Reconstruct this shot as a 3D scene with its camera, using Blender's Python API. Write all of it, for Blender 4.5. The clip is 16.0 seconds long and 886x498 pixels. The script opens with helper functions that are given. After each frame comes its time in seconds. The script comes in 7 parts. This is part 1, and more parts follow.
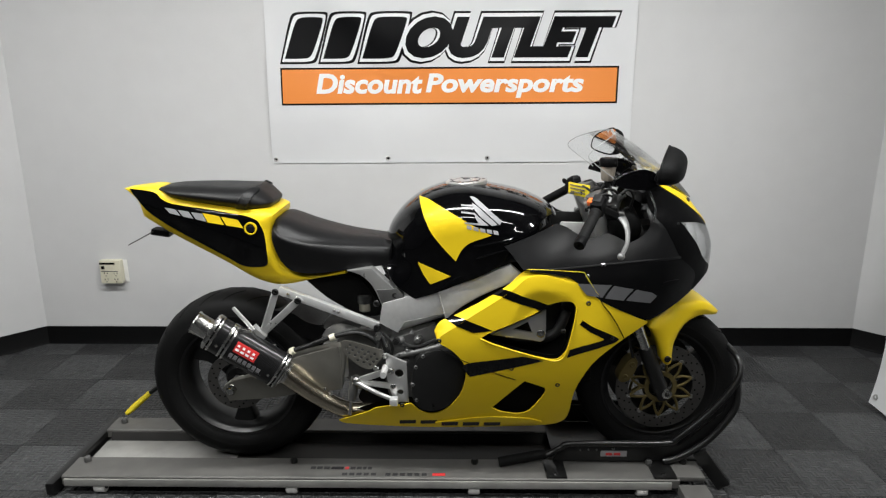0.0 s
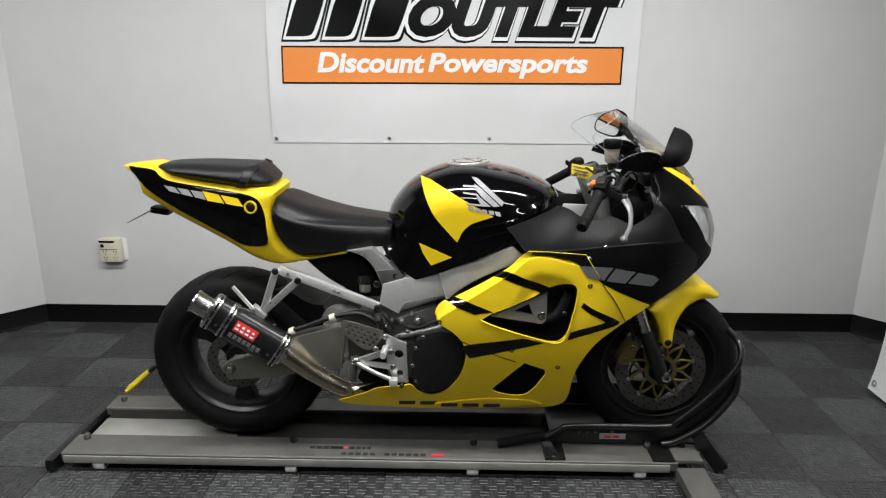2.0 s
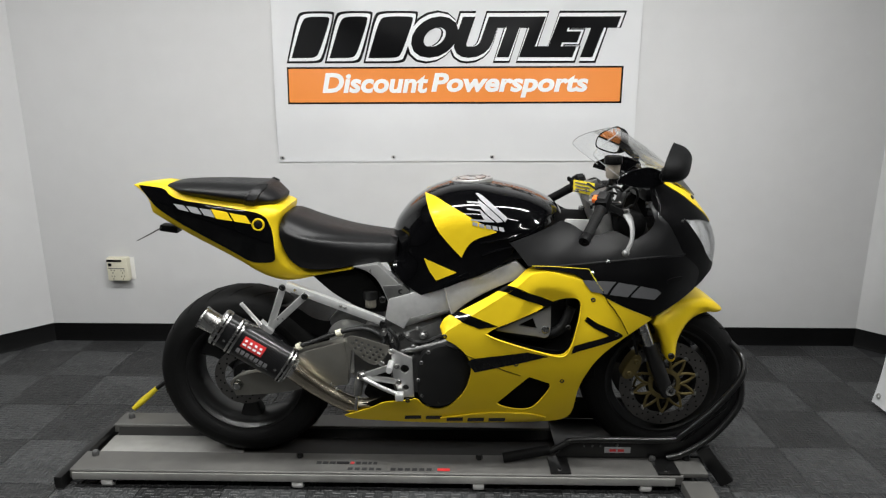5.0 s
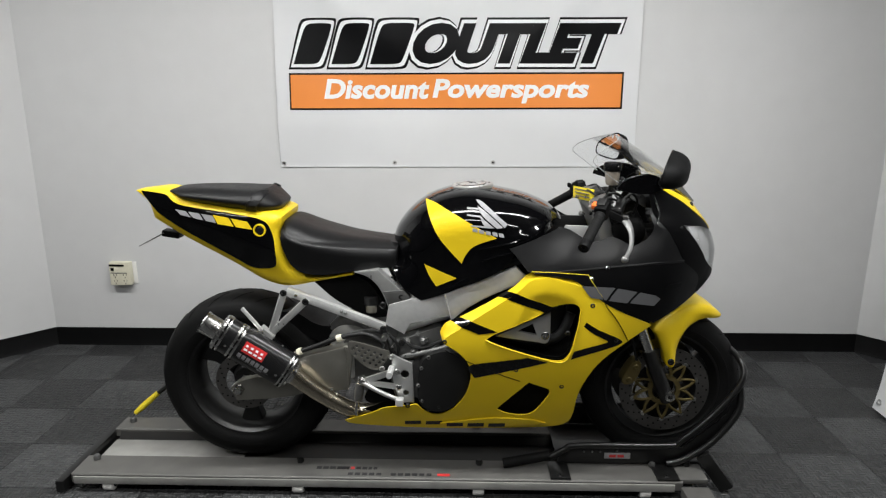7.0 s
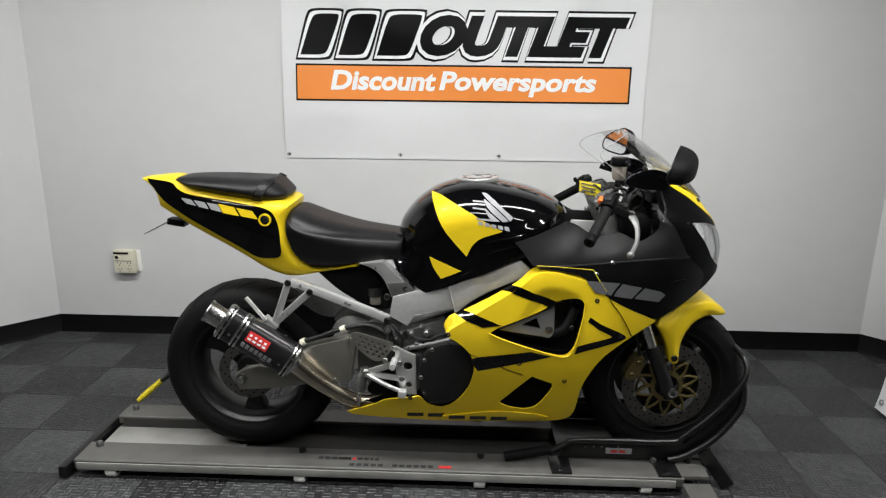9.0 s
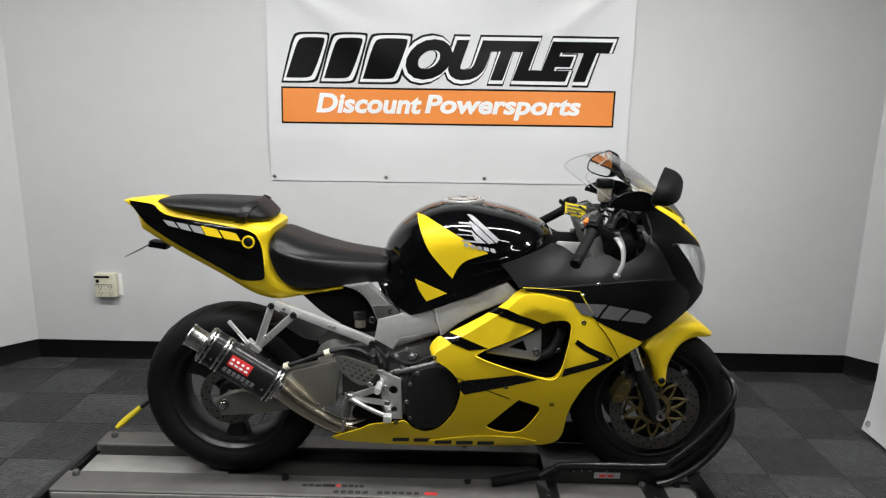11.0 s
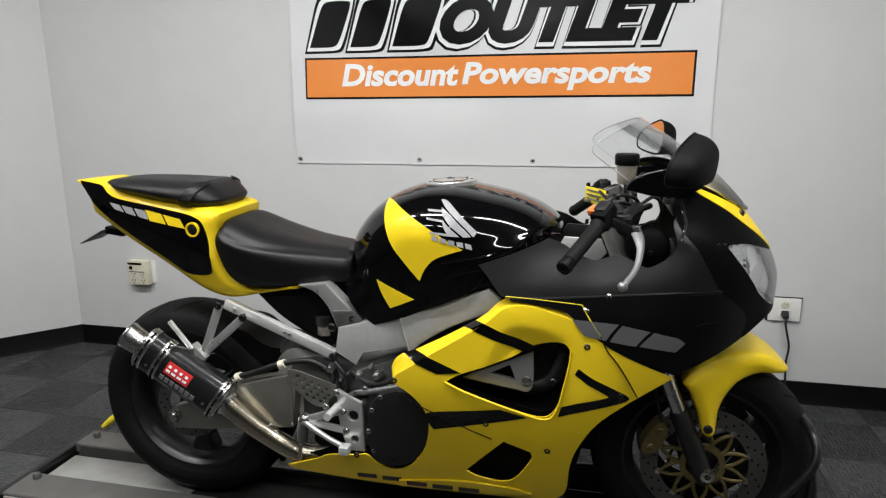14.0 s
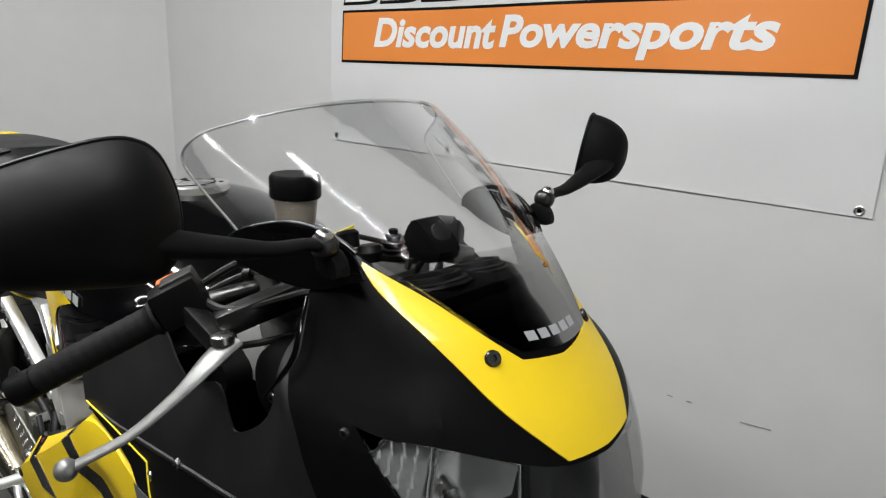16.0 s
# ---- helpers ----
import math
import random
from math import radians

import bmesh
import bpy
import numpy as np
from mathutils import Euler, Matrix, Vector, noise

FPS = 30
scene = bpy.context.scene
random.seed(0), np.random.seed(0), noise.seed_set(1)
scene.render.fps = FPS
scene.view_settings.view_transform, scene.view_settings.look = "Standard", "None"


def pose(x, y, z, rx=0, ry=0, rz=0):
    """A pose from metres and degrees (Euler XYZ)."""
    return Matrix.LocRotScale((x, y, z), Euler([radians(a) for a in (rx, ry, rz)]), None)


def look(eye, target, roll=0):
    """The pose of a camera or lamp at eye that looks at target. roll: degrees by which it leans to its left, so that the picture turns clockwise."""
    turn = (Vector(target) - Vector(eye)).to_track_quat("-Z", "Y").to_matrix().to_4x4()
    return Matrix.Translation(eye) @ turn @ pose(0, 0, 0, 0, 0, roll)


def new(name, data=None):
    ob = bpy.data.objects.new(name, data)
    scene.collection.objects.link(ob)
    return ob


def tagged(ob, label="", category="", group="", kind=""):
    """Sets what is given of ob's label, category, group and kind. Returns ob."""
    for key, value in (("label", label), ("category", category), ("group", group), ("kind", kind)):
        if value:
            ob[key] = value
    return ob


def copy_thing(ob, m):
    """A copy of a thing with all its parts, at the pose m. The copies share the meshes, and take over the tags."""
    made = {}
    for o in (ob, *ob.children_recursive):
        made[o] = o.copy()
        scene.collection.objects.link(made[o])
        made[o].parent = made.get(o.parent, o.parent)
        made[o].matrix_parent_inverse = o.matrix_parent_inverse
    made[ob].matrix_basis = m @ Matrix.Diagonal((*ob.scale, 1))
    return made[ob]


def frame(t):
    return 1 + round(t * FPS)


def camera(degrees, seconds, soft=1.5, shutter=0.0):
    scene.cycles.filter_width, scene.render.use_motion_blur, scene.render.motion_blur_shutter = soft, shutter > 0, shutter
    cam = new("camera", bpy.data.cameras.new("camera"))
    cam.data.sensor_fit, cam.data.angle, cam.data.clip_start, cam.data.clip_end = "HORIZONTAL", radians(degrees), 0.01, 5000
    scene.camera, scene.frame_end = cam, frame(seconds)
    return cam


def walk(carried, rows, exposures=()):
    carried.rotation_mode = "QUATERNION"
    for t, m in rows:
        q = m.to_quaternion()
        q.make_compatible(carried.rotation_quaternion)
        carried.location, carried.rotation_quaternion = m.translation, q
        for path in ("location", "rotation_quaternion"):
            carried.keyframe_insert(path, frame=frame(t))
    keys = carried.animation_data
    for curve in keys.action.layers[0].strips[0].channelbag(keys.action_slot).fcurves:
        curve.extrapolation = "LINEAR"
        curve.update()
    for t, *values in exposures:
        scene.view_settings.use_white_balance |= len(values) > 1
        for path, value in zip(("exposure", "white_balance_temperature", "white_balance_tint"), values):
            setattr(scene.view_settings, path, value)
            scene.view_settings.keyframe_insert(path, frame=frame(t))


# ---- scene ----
cam = camera(67.6, 16.0, soft=1.25)
PATH = [
    (0, (-0.024, -2.473, 1.445), (-0.057, -0.536, 0.947), -0.2),
    (0.5, (-0.029, -2.467, 1.44), (-0.069, -0.534, 0.929), -0.0),
    (1, (-0.025, -2.464, 1.439), (-0.064, -0.532, 0.92), -0.2),
    (1.5, (-0.026, -2.463, 1.435), (-0.055, -0.536, 0.902), 0.4),
    (2, (-0.029, -2.46, 1.435), (-0.061, -0.537, 0.887), 0.4),
    (2.5, (-0.03, -2.469, 1.431), (-0.051, -0.544, 0.891), 0.6),
    (3, (-0.029, -2.481, 1.432), (-0.049, -0.554, 0.895), 0.4),
    (3.5, (-0.031, -2.483, 1.433), (-0.047, -0.558, 0.889), 0.6),
    (4, (-0.031, -2.481, 1.432), (-0.045, -0.557, 0.886), 0.7),
    (4.5, (-0.034, -2.482, 1.433), (-0.063, -0.554, 0.902), 0.4),
    (4.7, (-0.035, -2.493, 1.431), (-0.074, -0.556, 0.933), 0.0),
    (7, (-0.027, -2.505, 1.44), (-0.075, -0.564, 0.96), 0.0),
    (7.5, (-0.032, -2.51, 1.438), (-0.071, -0.571, 0.951), 0.3),
    (8, (-0.035, -2.507, 1.435), (-0.077, -0.57, 0.94), 0.4),
    (10.3, (-0.036, -2.494, 1.435), (-0.09, -0.558, 0.936), 1.7),
    (10.5, (-0.031, -2.482, 1.431), (-0.067, -0.536, 0.969), 2.0),
    (11, (-0.033, -2.49, 1.425), (-0.049, -0.537, 0.998), 1.0),
    (11.5, (-0.026, -2.476, 1.423), (-0.1, -0.511, 1.058), 1.4),
    (12, (-0.053, -2.476, 1.436), (-0.256, -0.515, 1.102), 2.1),
    (12.5, (-0.063, -2.478, 1.426), (-0.253, -0.518, 1.076), 0.1),
    (13, (-0.039, -2.405, 1.401), (-0.111, -0.449, 0.991), 0.8),
    (13.5, (0.207, -2.249, 1.388), (-0.132, -0.31, 1.037), -2.5),
    (14, (0.405, -1.970, 1.331), (-0.021, -0.070, 0.879), -0.3),
    (14.5, (0.712, -1.531, 1.373), (0.164, 0.333, 0.899), 0.0),
    (15, (0.997, -1.258, 1.392), (0.138, 0.466, 0.852), -1.3),
    (15.5, (1.065, -0.925, 1.324), (0.008, 0.678, 0.765), 0.8),
    (16, (1.124, -0.708, 1.313), (-0.149, 0.741, 0.783), 2.3),
]
walk(cam, [(t, look(eye, target, roll)) for t, eye, target, roll in PATH], exposures=[(0, 0.0), (4.5, 0.02), (7.0, -0.02), (11.0, 0.0), (11.5, -0.05), (12.0, -0.33), (13.0, -0.30), (13.5, -0.2), (14.5, -0.10), (15.5, -0.13), (16, -0.23)])

# ---- light ----
world = bpy.data.worlds.new("world")
scene.world = world
world.use_nodes = True
world.node_tree.nodes["Background"].inputs[0].default_value = (0.8, 0.85, 0.9, 1)
world.node_tree.nodes["Background"].inputs[1].default_value = 0.05
CEILING = 2.75
TUBES = [(x, y) for y in (-0.75, -2.35) for x in (-1.9, -0.45, 1.0)]
TUBE_POWER, TUBE_COLOUR = 27.8, (0.975, 0.99, 0.98)


# ---- materials ----
def material(name, colour, rough=0.5, metal=0.0, coat=0.0, mottle=0.0, grain=40.0, bump=0.0, bump_scale=200.0, spread=0.0, coat_rough=0.04, transmission=0.0, ior=1.45, specular=0.5):
    """A node material with a colour that varies at two scales, and fine relief."""
    m = bpy.data.materials.new(name)
    m.use_nodes = True
    nodes, links = m.node_tree.nodes, m.node_tree.links
    shader = nodes["Principled BSDF"]
    shader.inputs["Base Color"].default_value = (*colour, 1)
    shader.inputs["Roughness"].default_value = rough
    shader.inputs["Metallic"].default_value = metal
    shader.inputs["Coat Weight"].default_value = coat
    shader.inputs["Coat Roughness"].default_value = coat_rough
    shader.inputs["Transmission Weight"].default_value = transmission
    shader.inputs["IOR"].default_value = ior
    shader.inputs["Specular IOR Level"].default_value = specular
    place = nodes.new("ShaderNodeTexCoord")
    if mottle or spread:
        big, small = nodes.new("ShaderNodeTexNoise"), nodes.new("ShaderNodeTexNoise")
        big.inputs["Scale"].default_value, small.inputs["Scale"].default_value = grain * 0.12, grain
        big.inputs["Detail"].default_value = small.inputs["Detail"].default_value = 6
        links.new(place.outputs["Object"], big.inputs["Vector"])
        links.new(place.outputs["Object"], small.inputs["Vector"])
        add = nodes.new("ShaderNodeMath")
        add.operation = "ADD"
        links.new(big.outputs[0], add.inputs[0])
        links.new(small.outputs[0], add.inputs[1])
        span = nodes.new("ShaderNodeMapRange")
        span.inputs["From Min"].default_value, span.inputs["From Max"].default_value = 0.6, 1.4
        span.inputs["To Min"].default_value, span.inputs["To Max"].default_value = 1 - mottle, 1 + mottle
        links.new(add.outputs[0], span.inputs["Value"])
        value = span.outputs[0]
        if spread:
            info = nodes.new("ShaderNodeObjectInfo")
            one = nodes.new("ShaderNodeMapRange")
            one.inputs["To Min"].default_value, one.inputs["To Max"].default_value = 1 - spread, 1 + spread
            links.new(info.outputs["Random"], one.inputs["Value"])
            times = nodes.new("ShaderNodeMath")
            times.operation = "MULTIPLY"
            links.new(value, times.inputs[0])
            links.new(one.outputs[0], times.inputs[1])
            value = times.outputs[0]
        scale = nodes.new("ShaderNodeVectorMath")
        scale.operation = "SCALE"
        scale.inputs[0].default_value = colour
        links.new(value, scale.inputs["Scale"])
        links.new(scale.outputs[0], shader.inputs["Base Color"])
        roughness = nodes.new("ShaderNodeMapRange")
        roughness.inputs["From Min"].default_value, roughness.inputs["From Max"].default_value = 0.6, 1.4
        roughness.inputs["To Min"].default_value, roughness.inputs["To Max"].default_value = rough * 0.85, min(1, rough * 1.15)
        links.new(add.outputs[0], roughness.inputs["Value"])
        links.new(roughness.outputs[0], shader.inputs["Roughness"])
    if bump:
        relief, lift = nodes.new("ShaderNodeTexNoise"), nodes.new("ShaderNodeBump")
        relief.inputs["Scale"].default_value, relief.inputs["Detail"].default_value = bump_scale, 4
        links.new(place.outputs["Object"], relief.inputs["Vector"])
        lift.inputs["Strength"].default_value, lift.inputs["Distance"].default_value = bump, 0.002
        links.new(relief.outputs[0], lift.inputs["Height"])
        links.new(lift.outputs[0], shader.inputs["Normal"])
    return m


def floor_material(name, colour):
    """Hard plastic tile with a raised basket-weave tread, scuffed."""
    m = material(name, colour, rough=0.42, mottle=0.75, grain=34.0, spread=0.12)
    nodes, links = m.node_tree.nodes, m.node_tree.links
    place, lift = nodes.new("ShaderNodeTexCoord"), nodes.new("ShaderNodeBump")
    brick, check, turn = nodes.new("ShaderNodeTexWave"), nodes.new("ShaderNodeTexChecker"), nodes.new("ShaderNodeTexWave")
    brick.bands_direction, turn.bands_direction = "X", "Y"
    for tex in (brick, turn):
        tex.inputs["Scale"].default_value = 19.0
        links.new(place.outputs["Object"], tex.inputs["Vector"])
    check.inputs["Scale"].default_value = 32.8
    links.new(place.outputs["Object"], check.inputs["Vector"])
    mix = nodes.new("ShaderNodeMix")
    links.new(check.outputs["Fac"], mix.inputs["Factor"])
    links.new(brick.outputs["Fac"], mix.inputs["A"])
    links.new(turn.outputs["Fac"], mix.inputs["B"])
    lift.inputs["Strength"].default_value, lift.inputs["Distance"].default_value = 1.0, 0.0030
    links.new(mix.outputs[0], lift.inputs["Height"])
    links.new(lift.outputs[0], nodes["Principled BSDF"].inputs["Normal"])
    return m


def weave_material(name):
    """Carbon-fibre cloth under lacquer."""
    m = material(name, (0.02, 0.02, 0.021), rough=0.30, coat=0.25, specular=0.25)
    nodes, links = m.node_tree.nodes, m.node_tree.links
    place, check, ramp = nodes.new("ShaderNodeTexCoord"), nodes.new("ShaderNodeTexChecker"), nodes.new("ShaderNodeMapRange")
    check.inputs["Scale"].default_value = 260.0
    check.inputs["Color1"].default_value, check.inputs["Color2"].default_value = (0.003, 0.003, 0.003, 1), (0.016, 0.016, 0.017, 1)
    links.new(place.outputs["Object"], check.inputs["Vector"])
    links.new(check.outputs["Color"], nodes["Principled BSDF"].inputs["Base Color"])
    return m


def glass_material(name, tint, rough=0.02, clear=0.9):
    """Thin clear plastic: mostly seen through, with gloss by the angle."""
    m = bpy.data.materials.new(name)
    m.use_nodes = True
    nodes, links = m.node_tree.nodes, m.node_tree.links
    nodes.remove(nodes["Principled BSDF"])
    through_it, gloss, mix, edge = nodes.new("ShaderNodeBsdfTransparent"), nodes.new("ShaderNodeBsdfGlossy"), nodes.new("ShaderNodeMixShader"), nodes.new("ShaderNodeFresnel")
    through_it.inputs[0].default_value = (*tint, 1)
    gloss.inputs["Roughness"].default_value = rough
    edge.inputs["IOR"].default_value = 1.28
    part_of = nodes.new("ShaderNodeMath")
    part_of.operation = "MULTIPLY"
    part_of.inputs[1].default_value = 0.40
    links.new(edge.outputs[0], part_of.inputs[0])
    links.new(part_of.outputs[0], mix.inputs[0])
    links.new(through_it.outputs[0], mix.inputs[1])
    links.new(gloss.outputs[0], mix.inputs[2])
    links.new(mix.outputs[0], nodes["Material Output"].inputs["Surface"])
    return m


def lamp_material(name, colour, strength):
    m = bpy.data.materials.new(name)
    m.use_nodes = True
    shader = m.node_tree.nodes["Principled BSDF"]
    shader.inputs["Emission Color"].default_value = (*colour, 1)
    shader.inputs["Emission Strength"].default_value = strength
    return m


WALL = material("wall_paint", (0.60, 0.60, 0.60), rough=0.55, mottle=0.03, grain=9.0, bump=0.12, bump_scale=90.0)
WALL_DARK = material("unseen_wall_dark", (0.045, 0.045, 0.047), rough=0.7, mottle=0.08, grain=9.0)
CEIL = material("ceiling_paint", (0.07, 0.07, 0.07), rough=0.9, mottle=0.03, grain=12.0)
BASE = material("black_rubber_base", (0.003, 0.003, 0.0032), specular=0.1, rough=0.55, mottle=0.2, grain=20.0)
TILE_DARK = floor_material("dark_tile", (0.028, 0.0283, 0.0288))
TILE_LIGHT = floor_material("grey_tile", (0.049, 0.050, 0.051))
SUBFLOOR = material("subfloor", (0.03, 0.03, 0.032), rough=0.7, mottle=0.2)
VINYL = material("white_vinyl", (0.685, 0.69, 0.70), rough=0.33, mottle=0.02, grain=6.0)
INK_ORANGE = material("orange_ink", (0.80, 0.265, 0.060), rough=0.33, mottle=0.02, grain=6.0)
INK_BLACK = material("black_ink", (0.003, 0.003, 0.0035), rough=0.30, specular=0.25)
INK_WHITE = material("white_ink", (0.82, 0.83, 0.84), rough=0.35)
BRASS = material("grommet_metal", (0.45, 0.45, 0.44), rough=0.3, metal=1.0)
BEIGE = material("beige_plastic", (0.66, 0.63, 0.50), rough=0.4, mottle=0.05, grain=20.0)
WHITE_PLASTIC = material("white_plastic", (0.78, 0.77, 0.74), rough=0.35, mottle=0.03)
CORD = material("black_cord", (0.014, 0.014, 0.015), rough=0.5, mottle=0.1)
YELLOW = material("yellow_paint", (0.73, 0.518, 0.014), rough=0.42, specular=0.22, coat=0.16, coat_rough=0.06, mottle=0.03, grain=14.0)
GLOSS = material("gloss_black_paint", (0.0015, 0.0015, 0.0018), rough=0.2, specular=0.03, coat=0.9)
BAND = material("deep_black_paint", (0.003, 0.003, 0.0033), rough=0.40, specular=0.12, mottle=0.1, grain=30.0)
# the cowl panel's satin black again, darkened for the shade on the nose
NOSE_SHADED = material("nose_black_shaded", (0.003, 0.003, 0.0032), rough=0.38, specular=0.03, mottle=0.1, grain=30.0)
MATTE = material("black_plastic", (0.004, 0.004, 0.0043), specular=0.09, rough=0.42, mottle=0.15, grain=60.0, bump=0.05, bump_scale=500.0)
SHELL = material("mirror_shell_plastic", (0.004, 0.004, 0.0042), specular=0.10, rough=0.6, mottle=0.15, grain=60.0, bump=0.05, bump_scale=600.0)
GREY_PANEL = material("satin_black_panel", (0.009, 0.009, 0.0095), specular=0.40, rough=0.38, mottle=0.15, grain=24.0)
SEAT_VINYL = material("black_seat_vinyl", (0.005, 0.005, 0.0054), specular=0.34, rough=0.44, mottle=0.12, grain=50.0, bump=0.25, bump_scale=420.0)
RUBBER = material("tyre_rubber", (0.006, 0.006, 0.006), specular=0.16, rough=0.62, mottle=0.35, grain=26.0, bump=0.15, bump_scale=160.0)
GRIP = material("grip_rubber", (0.005, 0.005, 0.005), rough=0.62, specular=0.18, bump=0.3, bump_scale=350.0)
ALLOY = material("frame_alloy", (0.84, 0.84, 0.83), rough=0.38, metal=0.68, mottle=0.08, grain=60.0, bump=0.04, bump_scale=300.0)
ALLOY_PAINT = material("silver_paint", (0.54, 0.54, 0.53), rough=0.30, metal=0.7, coat=0.4, mottle=0.06, grain=50.0)
CAST = material("cast_alloy", (0.14, 0.14, 0.137), rough=0.45, metal=0.6, mottle=0.2, grain=70.0, bump=0.15, bump_scale=260.0)
CHROME = material("polished_steel", (0.50, 0.495, 0.48), rough=0.27, metal=1.0, mottle=0.06, grain=40.0)
HEATED = material("heat_stained_steel", (0.46, 0.41, 0.32), rough=0.26, metal=1.0, mottle=0.25, grain=16.0)
CARBON = weave_material("carbon_fibre")
GOLD = material("gold_anodised", (0.16, 0.125, 0.05), rough=0.45, metal=0.7, mottle=0.15, grain=50.0)
DISC_STEEL = material("disc_steel", (0.13, 0.125, 0.12), rough=0.42, metal=0.9, mottle=0.15, grain=90.0)
WHEEL_PAINT = material("wheel_paint", (0.006, 0.006, 0.006), rough=0.35, mottle=0.15, grain=30.0)
ENGINE_BLACK = material("engine_black", (0.005, 0.005, 0.005), rough=0.5, mottle=0.2, grain=60.0, bump=0.1, bump_scale=300.0)
# for small black parts, and as painted shade in vents, bays and holes
DARK = material("dark_part_and_shade", (0.003, 0.003, 0.003), specular=0.1, rough=0.8, mottle=0.2)
HOSE = material("rubber_hose", (0.006, 0.006, 0.006), rough=0.5, mottle=0.1)
ORANGE = material("orange_switch", (0.80, 0.16, 0.03), rough=0.4)
TAG = material("yellow_tag", (0.85, 0.68, 0.03), rough=0.6, mottle=0.03)
RED = material("red_sticker", (0.55, 0.03, 0.03), rough=0.35)
SILVER_INK = material("silver_print", (0.28, 0.28, 0.29), rough=0.5, mottle=0.1, grain=60.0)
SCUFF = material("scuff_mark", (0.30, 0.30, 0.30), rough=0.6, mottle=0.2)
GREY_INK = material("grey_print", (0.10, 0.10, 0.105), rough=0.4, mottle=0.1, grain=40.0)
DOLLY_ALLOY = material("dolly_alloy", (0.120, 0.117, 0.110), rough=0.5, metal=0.3, mottle=0.22, grain=22.0, bump=0.06, bump_scale=160.0)
BLACK_STEEL = material("black_steel", (0.005, 0.005, 0.005), rough=0.36, mottle=0.2, grain=40.0, coat=0.2)
FLUID = material("fluid_cup", (0.30, 0.265, 0.22), rough=0.3, coat=0.4)
MIRROR = material("mirror_glass", (0.85, 0.86, 0.86), rough=0.01, metal=1.0)
SCREEN = glass_material("clear_screen", (0.985, 0.987, 0.987))
LEVER = material("lever_alloy", (0.25, 0.25, 0.247), rough=0.40, metal=0.6, mottle=0.12, grain=70.0)
BOWL = material("lamp_bowl", (0.022, 0.022, 0.023), rough=0.55, metal=0.0, mottle=0.1)
PLATE = material("worn_plate", (0.36, 0.355, 0.335), rough=0.36, metal=0.4, mottle=0.25, grain=14.0, bump=0.05, bump_scale=160.0)
EDGE_WHITE = material("polished_edge", (0.36, 0.365, 0.365), rough=0.2)
RESERVOIR = material("dull_bronze", (0.15, 0.14, 0.115), rough=0.5, mottle=0.2)
CHANNEL = material("dark_channel", (0.024, 0.023, 0.022), rough=0.6, metal=0.3, mottle=0.35, grain=18.0)
SWING_ALLOY = material("swingarm_alloy", (0.28, 0.27, 0.24), rough=0.33, metal=0.8, mottle=0.15, grain=18.0)
def dyed_material(name, z0, z1):
    """Clear plastic dyed dark at its foot, the dye fading upwards."""
    m = glass_material(name, (0.9, 0.9, 0.9))
    nodes, links = m.node_tree.nodes, m.node_tree.links
    place, split, fade, ramp = nodes.new("ShaderNodeTexCoord"), nodes.new("ShaderNodeSeparateXYZ"), nodes.new("ShaderNodeMapRange"), nodes.new("ShaderNodeMix")
    fade.interpolation_type = "SMOOTHSTEP"
    fade.inputs["From Min"].default_value, fade.inputs["From Max"].default_value = z0, z1
    ramp.data_type = "RGBA"
    ramp.inputs[6].default_value, ramp.inputs[7].default_value = (0.03, 0.03, 0.032, 1), (0.98, 0.98, 0.98, 1)
    links.new(place.outputs["Object"], split.inputs[0])
    links.new(split.outputs["Z"], fade.inputs["Value"])
    links.new(fade.outputs[0], ramp.inputs[0])
    clear = [n for n in nodes if n.bl_idname == "ShaderNodeBsdfTransparent"][0]
    links.new(ramp.outputs[2], clear.inputs[0])
    return m


DYED = dyed_material("dyed_screen_foot", 1.05, 1.145)
LENS = glass_material("lamp_lens", (0.86, 0.865, 0.87))
REFLECTOR = material("lamp_reflector", (0.72, 0.72, 0.72), rough=0.18, metal=0.72)
DIFFUSER = lamp_material("tube_light", (1.0, 0.97, 0.93), 14.0)


# ---- mesh tools ----
def part(name, bm, mat, parent=None, label="", sharp=38.0):
    """Links a bmesh as one mesh object, under parent where one is given."""
    data = bpy.data.meshes.new(name)
    bmesh.ops.recalc_face_normals(bm, faces=bm.faces[:])
    for f in bm.faces:
        f.smooth = True
    bm.to_mesh(data)
    bm.free()
    data.set_sharp_from_angle(angle=radians(sharp))
    data.materials.append(mat)
    ob = new(name, data)
    if parent:
        ob.parent = parent
    if label:
        tagged(ob, label)
    return ob


def group_of(name, parent=None, at=(0, 0, 0)):
    ob = new(name)
    ob.empty_display_size = 0.05
    ob.location = at
    if parent:
        ob.parent = parent
    return ob


def from_lists(verts, faces):
    bm = bmesh.new()
    made = [bm.verts.new(v) for v in verts]
    for f in faces:
        try:
            bm.faces.new([made[i] for i in f])
        except ValueError:
            pass
    return bm


def join(*meshes):
    """One bmesh out of several."""
    bm = meshes[0]
    for other in meshes[1:]:
        made = {v: bm.verts.new(v.co) for v in other.verts}
        for f in other.faces:
            bm.faces.new([made[v] for v in f.verts])
        other.free()
    return bm


